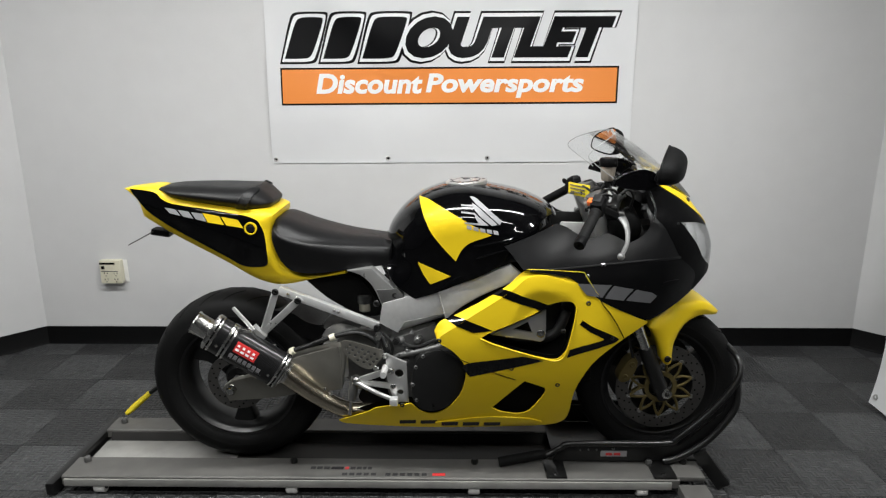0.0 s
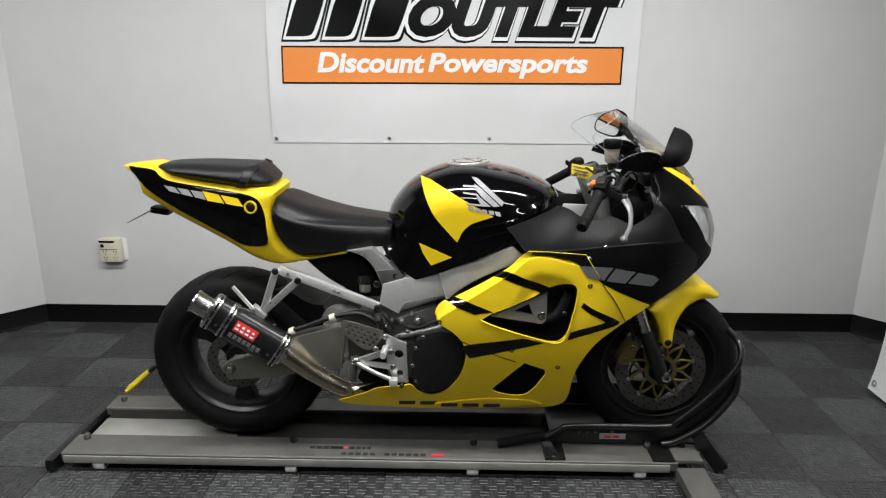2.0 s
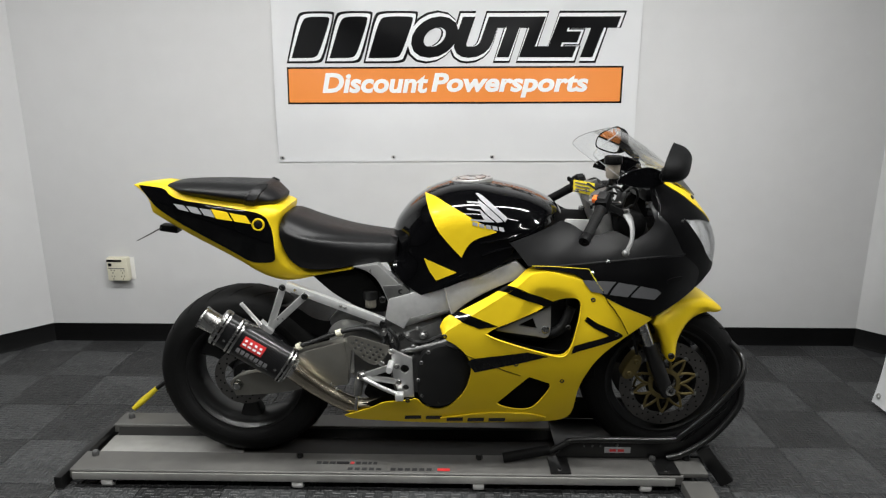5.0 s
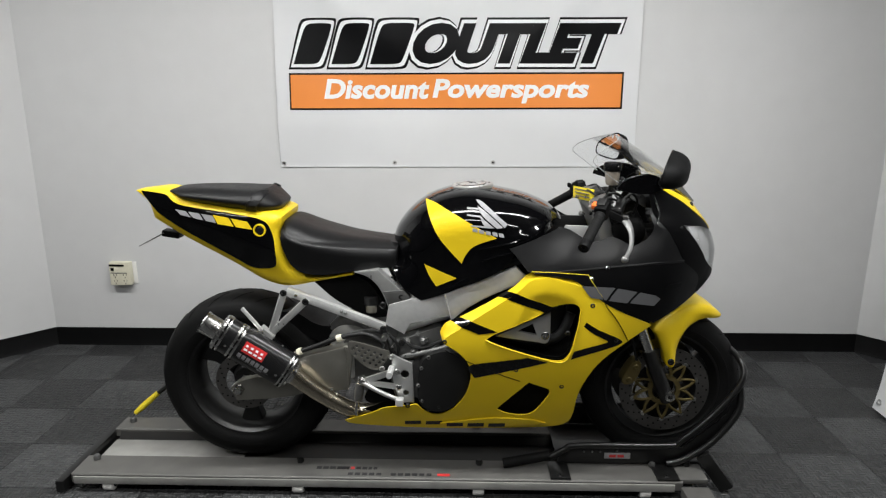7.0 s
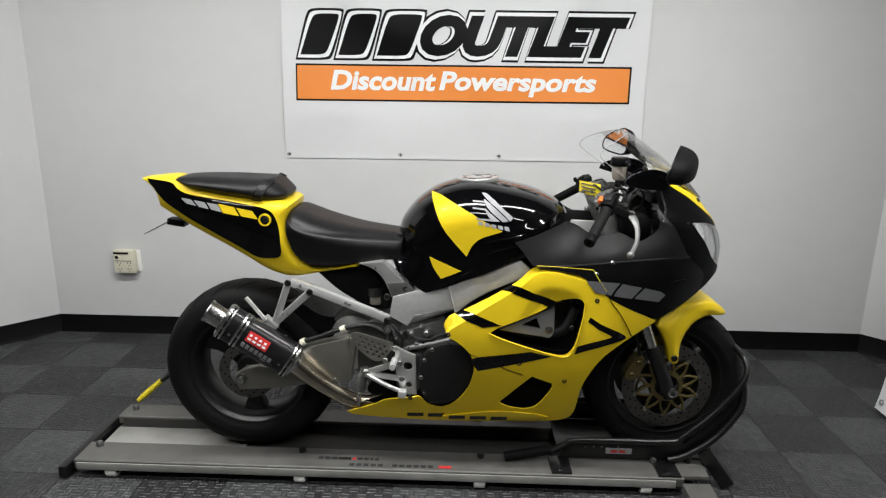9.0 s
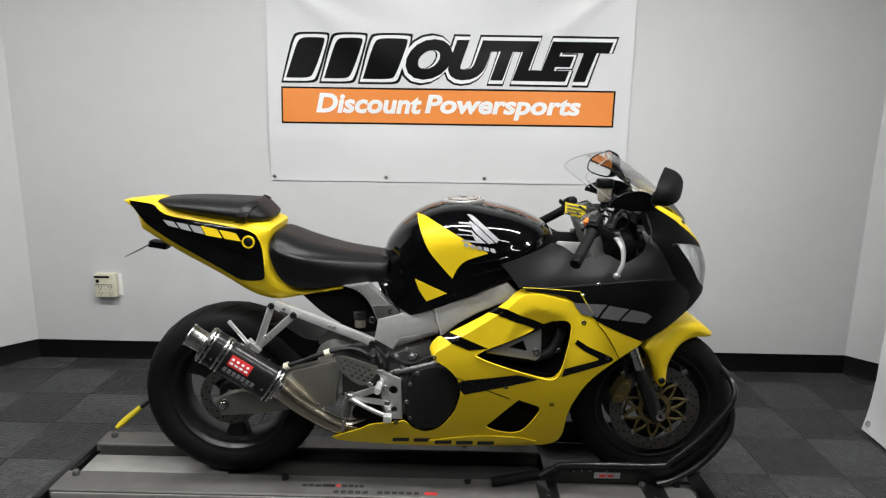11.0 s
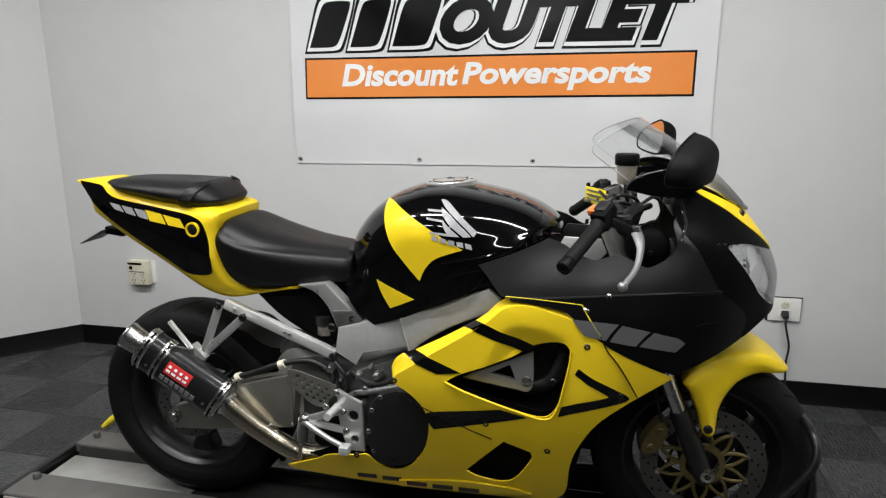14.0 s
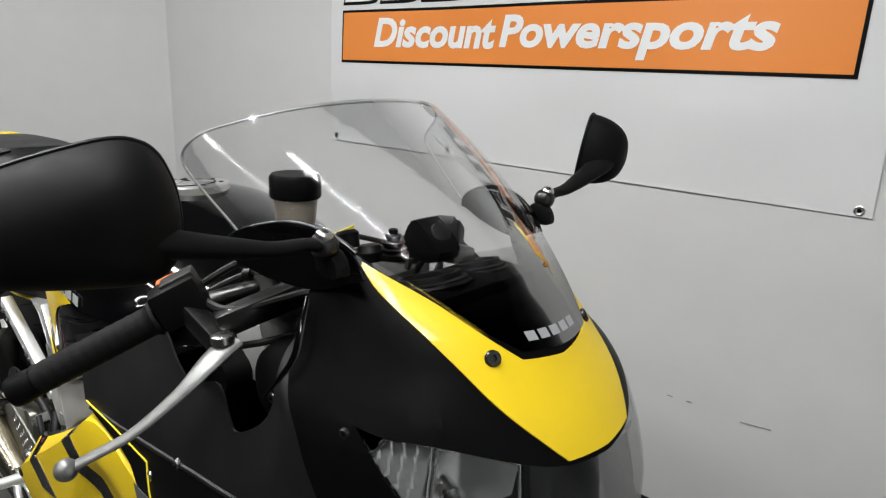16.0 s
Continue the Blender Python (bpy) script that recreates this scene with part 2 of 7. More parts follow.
def box(lo, hi, bevel=0.0, turn=None):
    bm = bmesh.new()
    mid = [(a + b) / 2 for a, b in zip(lo, hi)]
    size = [abs(b - a) for a, b in zip(lo, hi)]
    bmesh.ops.create_cube(bm, size=1)
    bmesh.ops.scale(bm, vec=size, verts=bm.verts)
    if bevel:
        bmesh.ops.bevel(bm, geom=bm.edges[:], offset=bevel, segments=2, affect="EDGES", profile=0.6)
    m = Matrix.Translation(mid) @ (turn.to_4x4() if turn else Matrix())
    bmesh.ops.transform(bm, matrix=m, verts=bm.verts)
    return bm


def frame_of(way):
    way = Vector(way).normalized()
    side = way.cross(Vector((0, 0, 1)))
    if side.length < 1e-3:
        side = way.cross(Vector((0, 1, 0)))
    side.normalize()
    return way, side, side.cross(way)


def beam(a, b, w, h, bevel=0.004, w2=None, h2=None):
    """A bar of rectangular section from a to b, which may taper."""
    a, b = Vector(a), Vector(b)
    way, side, up = frame_of(b - a)
    w2, h2 = w2 or w, h2 or h
    verts = []
    for p, ww, hh in ((a, w, h), (b, w2, h2)):
        verts += [p + side * sx * ww / 2 + up * sz * hh / 2 for sx, sz in ((-1, -1), (1, -1), (1, 1), (-1, 1))]
    bm = from_lists(verts, [(0, 1, 2, 3), (7, 6, 5, 4), (0, 4, 5, 1), (1, 5, 6, 2), (2, 6, 7, 3), (3, 7, 4, 0)])
    bmesh.ops.bevel(bm, geom=bm.edges[:], offset=bevel, segments=2, affect="EDGES", profile=0.6)
    return bm


def glide(points, steps=6, closed=False):
    """A smooth line through the points."""
    p = [Vector(q) for q in points]
    n, out = len(p), []
    for i in range(n if closed else n - 1):
        a, b, c, d = (p[(i - 1) % n], p[i], p[(i + 1) % n], p[(i + 2) % n]) if closed else (p[max(i - 1, 0)], p[i], p[i + 1], p[min(i + 2, n - 1)])
        for k in range(steps):
            t = k / steps
            out.append(0.5 * (2 * b + (c - a) * t + (2 * a - 5 * b + 4 * c - d) * t * t + (3 * b - a - 3 * c + d) * t ** 3))
    if not closed:
        out.append(p[-1])
    return out


def tube(points, radius, sides=12, steps=6, radii=None, flat=1.0, smooth=True):
    """A round bar along the points."""
    line = glide(points, steps) if smooth else [Vector(q) for q in points]
    n = len(line)
    verts, faces = [], []
    last = None
    for i, p in enumerate(line):
        way = (line[min(i + 1, n - 1)] - line[max(i - 1, 0)]).normalized()
        if last is None:
            _, side, up = frame_of(way)
        else:
            side = (last - way * last.dot(way)).normalized()
            up = side.cross(way)
        last = side
        r = radius
        if radii:
            k = i / (n - 1) * (len(radii) - 1)
            j = min(int(k), len(radii) - 2)
            r = radii[j] + (radii[j + 1] - radii[j]) * (k - j)
        for s in range(sides):
            a = 2 * math.pi * s / sides
            verts.append(p + side * math.cos(a) * r + up * math.sin(a) * r * flat)
    for i in range(n - 1):
        for s in range(sides):
            t = (s + 1) % sides
            faces.append((i * sides + s, i * sides + t, (i + 1) * sides + t, (i + 1) * sides + s))
    faces.append(tuple(range(sides)))
    faces.append(tuple((n - 1) * sides + s for s in reversed(range(sides))))
    return from_lists(verts, faces)


def lathe(profile, a, b, sides=32, closed=False):
    """Turns a profile of (along, radius) about the line from a towards b."""
    a, b = Vector(a), Vector(b)
    way, side, up = frame_of(b - a)
    verts, faces, n = [], [], len(profile)
    for along, r in profile:
        for s in range(sides):
            t = 2 * math.pi * s / sides
            verts.append(a + way * along + (side * math.cos(t) + up * math.sin(t)) * max(r, 1e-5))
    for i in range(n if closed else n - 1):
        j = (i + 1) % n
        for s in range(sides):
            t = (s + 1) % sides
            faces.append((i * sides + s, i * sides + t, j * sides + t, j * sides + s))
    if not closed:
        if profile[0][1] > 1e-4:
            faces.append(tuple(reversed(range(sides))))
        if profile[-1][1] > 1e-4:
            faces.append(tuple((n - 1) * sides + s for s in range(sides)))
    bm = from_lists(verts, faces)
    bmesh.ops.remove_doubles(bm, verts=bm.verts, dist=1e-5)
    return bm


def rounded(points, steps=5):
    """A closed outline with its corners cut into curves; a third number 1 keeps a point's corner sharp."""
    line = [(p[0], p[1], len(p) > 2) for p in points]
    for _ in range(3 if steps > 2 else 1):
        out, n = [], len(line)
        for i, (x, y, hold) in enumerate(line):
            if hold:
                out.append((x, y, True))
                continue
            for (ax, ay, _h) in (line[i - 1], line[(i + 1) % n]):
                out.append((x + (ax - x) * 0.22, y + (ay - y) * 0.22, False))
        line = out
    return [(x, y) for x, y, _ in line]


def filled(outline, holes=(), step=0.02):
    """A flat mesh that fills the outline, cut into a grid of that step."""
    bm = bmesh.new()
    for loop in (outline, *holes):
        made = [bm.verts.new((p[0], p[1], 0)) for p in loop]
        for a, b in zip(made, made[1:] + made[:1]):
            bm.edges.new((a, b))
    bmesh.ops.triangle_fill(bm, use_beauty=True, use_dissolve=False, edges=bm.edges[:], normal=(0, 0, 1))
    for axis in (0, 1):
        values = [v.co[axis] for v in bm.verts]
        lo, hi = min(values), max(values)
        count = max(1, int((hi - lo) / step))
        for i in range(1, count):
            at, way = Vector((0, 0, 0)), Vector((0, 0, 0))
            at[axis], way[axis] = lo + (hi - lo) * i / count, 1
            bmesh.ops.bisect_plane(bm, geom=bm.verts[:] + bm.edges[:] + bm.faces[:], dist=1e-5, plane_co=at, plane_no=way)
    # merge the slivers into the grid's own cells
    slant = [e for e in bm.edges if len(e.link_faces) == 2 and min(abs(e.verts[0].co[k] - e.verts[1].co[k]) for k in (0, 1)) > 1e-6]
    if slant and step < 1:
        bmesh.ops.dissolve_edges(bm, edges=slant, use_verts=False)
    return bm


def thick(bm, surface, thickness, lift=0.0, sign=1):
    """Lays a flat mesh on a surface(u, v) and gives it thickness inwards."""
    h = 1e-4
    places, normals = {}, {}
    for v in bm.verts:
        u, w = v.co.x, v.co.y
        p = Vector(surface(u, w))
        n = (Vector(surface(u + h, w)) - Vector(surface(u - h, w))).cross(Vector(surface(u, w + h)) - Vector(surface(u, w - h)))
        n = n.normalized() * sign
        places[v], normals[v] = p, n
    bm.faces.ensure_lookup_table()
    rim = [e for e in bm.edges if len(e.link_faces) == 1]
    faces = bm.faces[:]
    inner = {v: bm.verts.new(places[v] + normals[v] * (lift - thickness)) for v in list(places)}
    for v in places:
        v.co = places[v] + normals[v] * lift
    for f in faces:
        bm.faces.new([inner[v] for v in reversed(f.verts)])
    for e in rim:
        a, b = e.verts
        try:
            bm.faces.new((a, b, inner[b], inner[a]))
        except ValueError:
            pass
    return bm


def side_field(width):
    """The right-hand surface at that half width."""
    return lambda x, z: (x, -width(x, z), z)


def to_edge(p, loop):
    """The distance from a point to a line of points."""
    best = 9.0
    for (ax, ay), (bx, by) in zip(loop, loop[1:]):
        dx, dy = bx - ax, by - ay
        k = ((p[0] - ax) * dx + (p[1] - ay) * dy) / max(dx * dx + dy * dy, 1e-12)
        k = min(1.0, max(0.0, k))
        best = min(best, math.hypot(p[0] - ax - k * dx, p[1] - ay - k * dy))
    return best


def puffed_width(outline, width, radius, power=2.0, least=0.0, edge=None):
    """A half width that falls off roundly towards the outline, or towards one edge of it."""
    loop = [(p[0], p[1]) for p in edge] if edge else list(outline) + [outline[0]]

    def at(x, z):
        d = min(1.0, to_edge((x, z), loop) / radius)
        return width(x, z) * (least + (1 - least) * (1 - (1 - d) ** power) ** (1 / power))
    return at


def puffed(outline, half, step=0.015, relax=0):
    """A body that is alike on both sides, of that half width over the outline."""
    bm = filled(outline, (), step)
    rim = [e for e in bm.edges if len(e.link_faces) == 1]
    faces, verts = bm.faces[:], bm.verts[:]
    other = {}
    for v in verts:
        x, z = v.co.x, v.co.y
        w = half(x, z)
        v.co = (x, -w, z)
        other[v] = bm.verts.new((x, w, z))
    for f in faces:
        bm.faces.new([other[v] for v in reversed(f.verts)])
    for e in rim:
        a, b = e.verts
        try:
            bm.faces.new((a, b, other[b], other[a]))
        except ValueError:
            pass
    bmesh.ops.remove_doubles(bm, verts=bm.verts, dist=1e-4)
    for _ in range(relax):
        bmesh.ops.smooth_vert(bm, verts=bm.verts[:], factor=0.5, use_axis_x=True, use_axis_y=True, use_axis_z=True)
    return bm


def loft(outline, half, cols=70, rows=22, relax=1):
    """A body of even sections across x, alike on both sides, of that half width."""
    line = [Vector(p[:2]) for p in outline]
    lo, hi = min(p.x for p in line), max(p.x for p in line)
    stops = sorted([lo + (hi - lo) * k / cols for k in range(cols + 1)] + [p.x for p in line])
    xs = []
    for x in stops:
        x = min(hi - 4e-4, max(lo + 4e-4, x))
        if not xs or x - xs[-1] > 0.0016:
            xs.append(x)
    verts, ring = [], 2 * (rows + 1)
    for x in xs:
        cuts = [a.y + (b.y - a.y) * (x - a.x) / (b.x - a.x) for a, b in zip(line, line[1:] + line[:1]) if (a.x - x) * (b.x - x) <= 0 and abs(a.x - b.x) > 1e-9]
        z0, z1 = min(cuts), max(cuts)
        zs = [z0 + (z1 - z0) * (1 - math.cos(math.pi * k / rows)) / 2 for k in range(rows + 1)]
        verts += [(x, -half(x, z), z) for z in zs] + [(x, half(x, z), z) for z in reversed(zs)]
    faces = [(i * ring + k, i * ring + (k + 1) % ring, (i + 1) * ring + (k + 1) % ring, (i + 1) * ring + k) for i in range(len(xs) - 1) for k in range(ring)]
    faces += [tuple(range(ring)), tuple((len(xs) - 1) * ring + k for k in range(ring))]
    bm = from_lists(verts, faces)
    bmesh.ops.remove_doubles(bm, verts=bm.verts, dist=2e-4)
    for _ in range(relax):
        bmesh.ops.smooth_vert(bm, verts=bm.verts[:], factor=0.5, use_axis_x=True, use_axis_y=True, use_axis_z=True)
    return bm


def ringed(outline, half, step=0.012, rings=(0.0, 0.0025, 0.006, 0.011)):
    """As puffed, with loops that follow the edge."""
    line = [Vector(p[:2]) for p in outline]
    even = []
    for a, b in zip(line, line[1:] + line[:1]):
        n = max(1, int((b - a).length / 0.012))
        even += [a + (b - a) * k / n for k in range(n)]
    n = len(even)
    turn = 1 if sum(a.x * b.y - b.x * a.y for a, b in zip(even, even[1:] + even[:1])) > 0 else -1
    loops = []
    for d in rings:
        loop = []
        for k, p in enumerate(even):
            way = (even[(k + 1) % n] - even[k - 1]).normalized()
            loop.append(p + Vector((-way.y, way.x)) * turn * d)
        loops.append(loop)
    bm = filled([tuple(p) for p in loops[-1]], (), step)
    faces, other = bm.faces[:], {}
    for v in bm.verts[:]:
        x, z = v.co.x, v.co.y
        v.co = (x, -half(x, z), z)
        other[v] = bm.verts.new((x, half(x, z), z))
    for f in faces:
        bm.faces.new([other[v] for v in reversed(f.verts)])
    for s in (-1, 1):
        made = [[bm.verts.new((p.x, s * half(p.x, p.y), p.y)) for p in loop] for loop in loops]
        for a, b in zip(made, made[1:]):
            for k in range(n):
                bm.faces.new((a[k], a[(k + 1) % n], b[(k + 1) % n], b[k]))
        if s < 0:
            edge = made[0]
    for k in range(n):
        bm.faces.new((edge[k], edge[(k + 1) % n], made[0][(k + 1) % n], made[0][k]))
    bmesh.ops.remove_doubles(bm, verts=bm.verts, dist=3e-4)
    return bm


def slab(outline, y0, y1, bevel=0.004, holes=()):
    """A plate cut to an outline in x and z, from y0 to y1, with eased edges."""
    bm = filled(outline, holes, 9.0)
    bmesh.ops.dissolve_limit(bm, angle_limit=0.01, verts=bm.verts[:], edges=bm.edges[:]) if not holes else None
    rim = [e for e in bm.edges if len(e.link_faces) == 1]
    faces, verts = bm.faces[:], bm.verts[:]
    other = {}
    for v in verts:
        x, z = v.co.x, v.co.y
        v.co = (x, y0, z)
        other[v] = bm.verts.new((x, y1, z))
    for f in faces:
        bm.faces.new([other[v] for v in reversed(f.verts)])
    for e in rim:
        a, b = e.verts
        bm.faces.new((a, b, other[b], other[a]))
    bmesh.ops.recalc_face_normals(bm, faces=bm.faces[:])
    if bevel:
        edges = [e for e in bm.edges if len(e.link_faces) == 2 and e.calc_face_angle(0) > 0.8 and abs(e.verts[0].co.y - e.verts[1].co.y) < 1e-6]
        bmesh.ops.bevel(bm, geom=edges, offset=bevel, segments=2, affect="EDGES", profile=0.6, clamp_overlap=True)
    return bm


def mirror_y(bm):
    bmesh.ops.scale(bm, vec=(1, -1, 1), verts=bm.verts)
    return bm


def both(name, make, mat, parent, label=""):
    """A part and its mirror image across the middle."""
    return part(name, make(), mat, parent, label), part(name, mirror_y(make()), mat, parent, label)


def lettering(words, width, height, shear=0.0, offset=0.0, depth=0.0008):
    """Words in the built-in font as a flat mesh of that size, from its lower left corner, in x and z."""
    data = bpy.data.curves.new("letters", "FONT")
    data.body, data.shear, data.offset, data.extrude = words, shear, offset, 0.0
    data.resolution_u = 4
    ob = bpy.data.objects.new("letters", data)
    mesh = ob.to_mesh()
    bm = bmesh.new()
    bm.from_mesh(mesh)
    ob.to_mesh_clear()
    bpy.data.objects.remove(ob)
    bpy.data.curves.remove(data)
    xs, ys = [v.co.x for v in bm.verts], [v.co.y for v in bm.verts]
    x0, y0, sx, sy = min(xs), min(ys), width / (max(xs) - min(xs)), height / (max(ys) - min(ys))
    for v in bm.verts:
        v.co = ((v.co.x - x0) * sx, 0, (v.co.y - y0) * sy)
    made = bmesh.ops.extrude_face_region(bm, geom=bm.faces[:])
    bmesh.ops.translate(bm, vec=(0, -depth, 0), verts=[g for g in made["geom"] if isinstance(g, bmesh.types.BMVert)])
    return bm


def moved(bm, x=0, y=0, z=0):
    bmesh.ops.translate(bm, vec=(x, y, z), verts=bm.verts)
    return bm


def bolt(parent, at, radius=0.009, mat=None, way=(0, -1, 0), name="bolt", deep=0.006):
    """A domed socket screw."""
    w = Vector(way).normalized()
    a = Vector(at) - w * 0.004
    profile = [(0, radius), (deep * 0.6, radius), (deep, radius * 0.75), (deep, radius * 0.42), (deep * 0.4, radius * 0.42), (deep * 0.4, 0)]
    return part(name, lathe(profile, a, a + w, 14), mat or CHROME, parent)


# ---- shared body surfaces of the motorcycle: x ahead, y to its left, z up ----
def table(z, rows):
    if z <= rows[0][0]:
        return rows[0][1]
    for (a, p), (b, q) in zip(rows, rows[1:]):
        if z <= b:
            i = rows.index((a, p))
            slope = (q - p) / (b - a)
            before = (p - rows[i - 1][1]) / (a - rows[i - 1][0]) if i else slope
            after = (rows[i + 2][1] - q) / (rows[i + 2][0] - b) if i + 2 < len(rows) else slope
            m = [2 * s * slope / (s + slope) if s * slope > 0 else 0.0 for s in (before, after)]
            k, h = (z - a) / (b - a), b - a
            return p * (1 + 2 * k) * (1 - k) ** 2 + m[0] * h * k * (1 - k) ** 2 + q * k * k * (3 - 2 * k) + m[1] * h * k * k * (k - 1)
    return rows[-1][1]


NOSE_X = [(0.10, 0.55), (0.40, 0.70), (0.60, 0.80), (0.68, 0.842), (0.75, 0.87), (0.80, 0.884), (0.87, 0.887), (0.92, 0.874), (0.965, 0.850), (1.015, 0.812), (1.055, 0.780), (1.10, 0.715), (1.16, 0.62)]
NOSE_W = [(0.08, 0.10), (0.16, 0.140), (0.25, 0.192), (0.38, 0.247), (0.5, 0.278), (0.6, 0.286), (0.72, 0.280), (0.80, 0.272), (0.87, 0.255), (0.93, 0.245), (0.99, 0.232), (1.04, 0.200), (1.14, 0.170)]
NOSE_L = [(0.10, 0.30), (0.6, 0.40), (0.75, 0.40), (0.86, 0.33), (0.93, 0.26), (0.99, 0.22), (1.04, 0.23), (1.14, 0.13)]
QUARTER = 0.45


def skin(q, z):
    """The fairing's outer skin on the right side: q runs from the nose's middle round and back along the side."""
    long, wide = table(z, NOSE_L), table(z, NOSE_W)
    if abs(q) < QUARTER:
        a = q / QUARTER * math.pi / 2
        return (table(z, NOSE_X) - long * (1 - math.cos(a)), -wide * math.sin(a), z)
    x = table(z, NOSE_X) - long - (abs(q) - QUARTER)
    return (x, -math.copysign(wide, q), z)


def tail_w(x, z):
    fold = z - 0.962 + 0.34 * (x + 0.90)
    return -0.13 * max(0.0, fold) - 0.22 * max(0.0, -fold) + table(x, [(-1.20, 0.040), (-1.10, 0.075), (-0.90, 0.125), (-0.70, 0.155), (-0.50, 0.160), (-0.30, 0.150)])


def tank_w(x, z):
    return table(x, [(-0.30, 0.148), (-0.18, 0.182), (-0.05, 0.215), (0.10, 0.232), (0.25, 0.212), (0.40, 0.150)])


def fender_w(x, z):
    return table(z, [(0.45, 0.158), (0.56, 0.135), (0.64, 0.110)]) * table(x, [(0.78, 1.0), (0.87, 0.88), (0.92, 0.62), (0.941, 0.28)])


# outlines of the panels, x ahead and z up; those on the skin by its own two measures
TAIL = [(-1.186, 1.075, 1), (-1.129, 1.082), (-1.068, 1.087), (-0.982, 1.046), (-0.824, 1.025), (-0.665, 1.017), (-0.638, 1.000, 1), (-0.640, 0.980), (-0.654, 0.944), (-0.646, 0.890), (-0.622, 0.832), (-0.581, 0.800), (-0.502, 0.790), (-0.399, 0.805, 1), (-0.396, 0.791, 1), (-0.503, 0.771), (-0.604, 0.746), (-0.654, 0.743), (-0.723, 0.763), (-0.821, 0.824), (-1.024, 0.921), (-1.124, 0.977, 1), (-1.129, 1.021), (-1.142, 1.045)]
TAIL_BLACK = [(-1.160, 1.075, 1), (-1.058, 1.070), (-1.036, 1.046), (-0.998, 1.030), (-0.837, 1.012), (-0.693, 0.993), (-0.670, 0.946), (-0.659, 0.838), (-0.674, 0.820), (-0.750, 0.816), (-0.808, 0.850), (-0.909, 0.900), (-1.011, 0.950), (-1.091, 0.998), (-1.116, 1.028)]
TAIL_MARK = [(-1.021, 1.018), (-0.873, 1.000), (-0.859, 0.974), (-1.001, 0.999)]
TAIL_MARK_TWO = [(-0.881, 1.004), (-0.748, 0.983), (-0.730, 0.956), (-0.863, 0.973)]
PILLION = [(-1.036, 1.066), (-1.064, 1.073), (-1.047, 1.085), (-0.972, 1.090), (-0.852, 1.090), (-0.752, 1.086), (-0.715, 1.086), (-0.690, 1.076), (-0.662, 1.050), (-0.648, 1.034), (-0.668, 1.006), (-0.705, 0.998), (-0.753, 1.006), (-0.947, 1.034), (-1.011, 1.044)]
STRAP = [(-0.721, 1.082), (-0.692, 1.078), (-0.709, 1.059), (-0.723, 1.036), (-0.733, 1.014), (-0.764, 1.020), (-0.753, 1.044), (-0.738, 1.068)]
SEAT = [(-0.630, 0.983), (-0.606, 0.979), (-0.532, 0.949), (-0.406, 0.917), (-0.271, 0.901, 1), (-0.238, 0.905, 1), (-0.244, 0.817, 1), (-0.341, 0.813), (-0.498, 0.797), (-0.576, 0.805), (-0.617, 0.837), (-0.642, 0.905), (-0.646, 0.960), (-0.651, 0.974)]
SEAT_LINE = [(-0.641, 0.959), (-0.608, 0.932), (-0.532, 0.912), (-0.397, 0.896), (-0.243, 0.884)]
TANK = [(-0.265, 0.892), (-0.253, 0.947), (-0.202, 1.015), (-0.133, 1.065), (-0.051, 1.092), (0.030, 1.098), (0.111, 1.087), (0.212, 1.066), (0.284, 1.036), (0.326, 1.006), (0.342, 0.974), (0.316, 0.978, 1), (0.247, 0.952), (0.164, 0.908), (0.137, 0.851), (0.063, 0.808), (-0.021, 0.775), (-0.068, 0.751), (-0.157, 0.717, 1), (-0.228, 0.758), (-0.259, 0.815)]
TANK_WEDGE = [(-0.143, 1.052, 1), (-0.107, 1.052), (-0.030, 1.019), (0.098, 0.951, 1), (0.025, 0.926), (-0.002, 0.897), (-0.017, 0.861, 1), (-0.049, 0.894), (-0.096, 0.947), (-0.125, 1.005)]
TANK_WEDGE_LOW = [(-0.143, 0.851, 1), (-0.034, 0.809, 1), (-0.103, 0.776, 1), (-0.130, 0.815)]
FEATHER_A = [(0.028, 1.065, 1), (0.045, 1.064), (0.081, 1.037), (0.132, 0.994, 1), (0.124, 0.982, 1), (0.082, 1.020), (0.049, 1.044)]
FEATHER_B = [(0.035, 1.049, 1), (0.055, 1.037), (0.084, 1.014), (0.118, 0.983, 1), (0.098, 0.981, 1), (0.065, 1.006), (0.040, 1.032)]
FEATHER_C = [(0.040, 1.024, 1), (0.061, 1.004), (0.089, 0.982, 1), (0.061, 0.985, 1), (0.047, 1.003)]
FEATHER_D = [(-0.001, 1.044, 1), (0.038, 1.043, 1), (0.040, 1.038, 1), (0.001, 1.039, 1)]
FEATHER_E = [(-0.001, 1.025, 1), (0.041, 1.021, 1), (0.043, 1.016, 1), (0.001, 1.020, 1)]
FEATHER_F = [(0.010, 0.993, 1), (0.061, 0.990, 1), (0.076, 0.983, 1), (0.014, 0.988, 1)]
EMBLEM_ROW = [(0.018, 0.984), (0.124, 0.963), (0.128, 0.950), (0.018, 0.973)]
FOLD_UP = [(0.928, 0.600), (0.930, 0.620), (0.905, 0.647), (0.867, 0.686), (0.794, 0.751), (0.769, 0.779), (0.754, 0.819), (0.698, 0.825), (0.627, 0.810), (0.571, 0.798)]
TOP_UP = [(0.943, 0.614), (0.956, 0.633), (0.952, 0.664), (0.913, 0.686), (0.817, 0.754), (0.788, 0.788), (0.774, 0.832), (0.713, 0.835), (0.638, 0.823), (0.572, 0.800)]
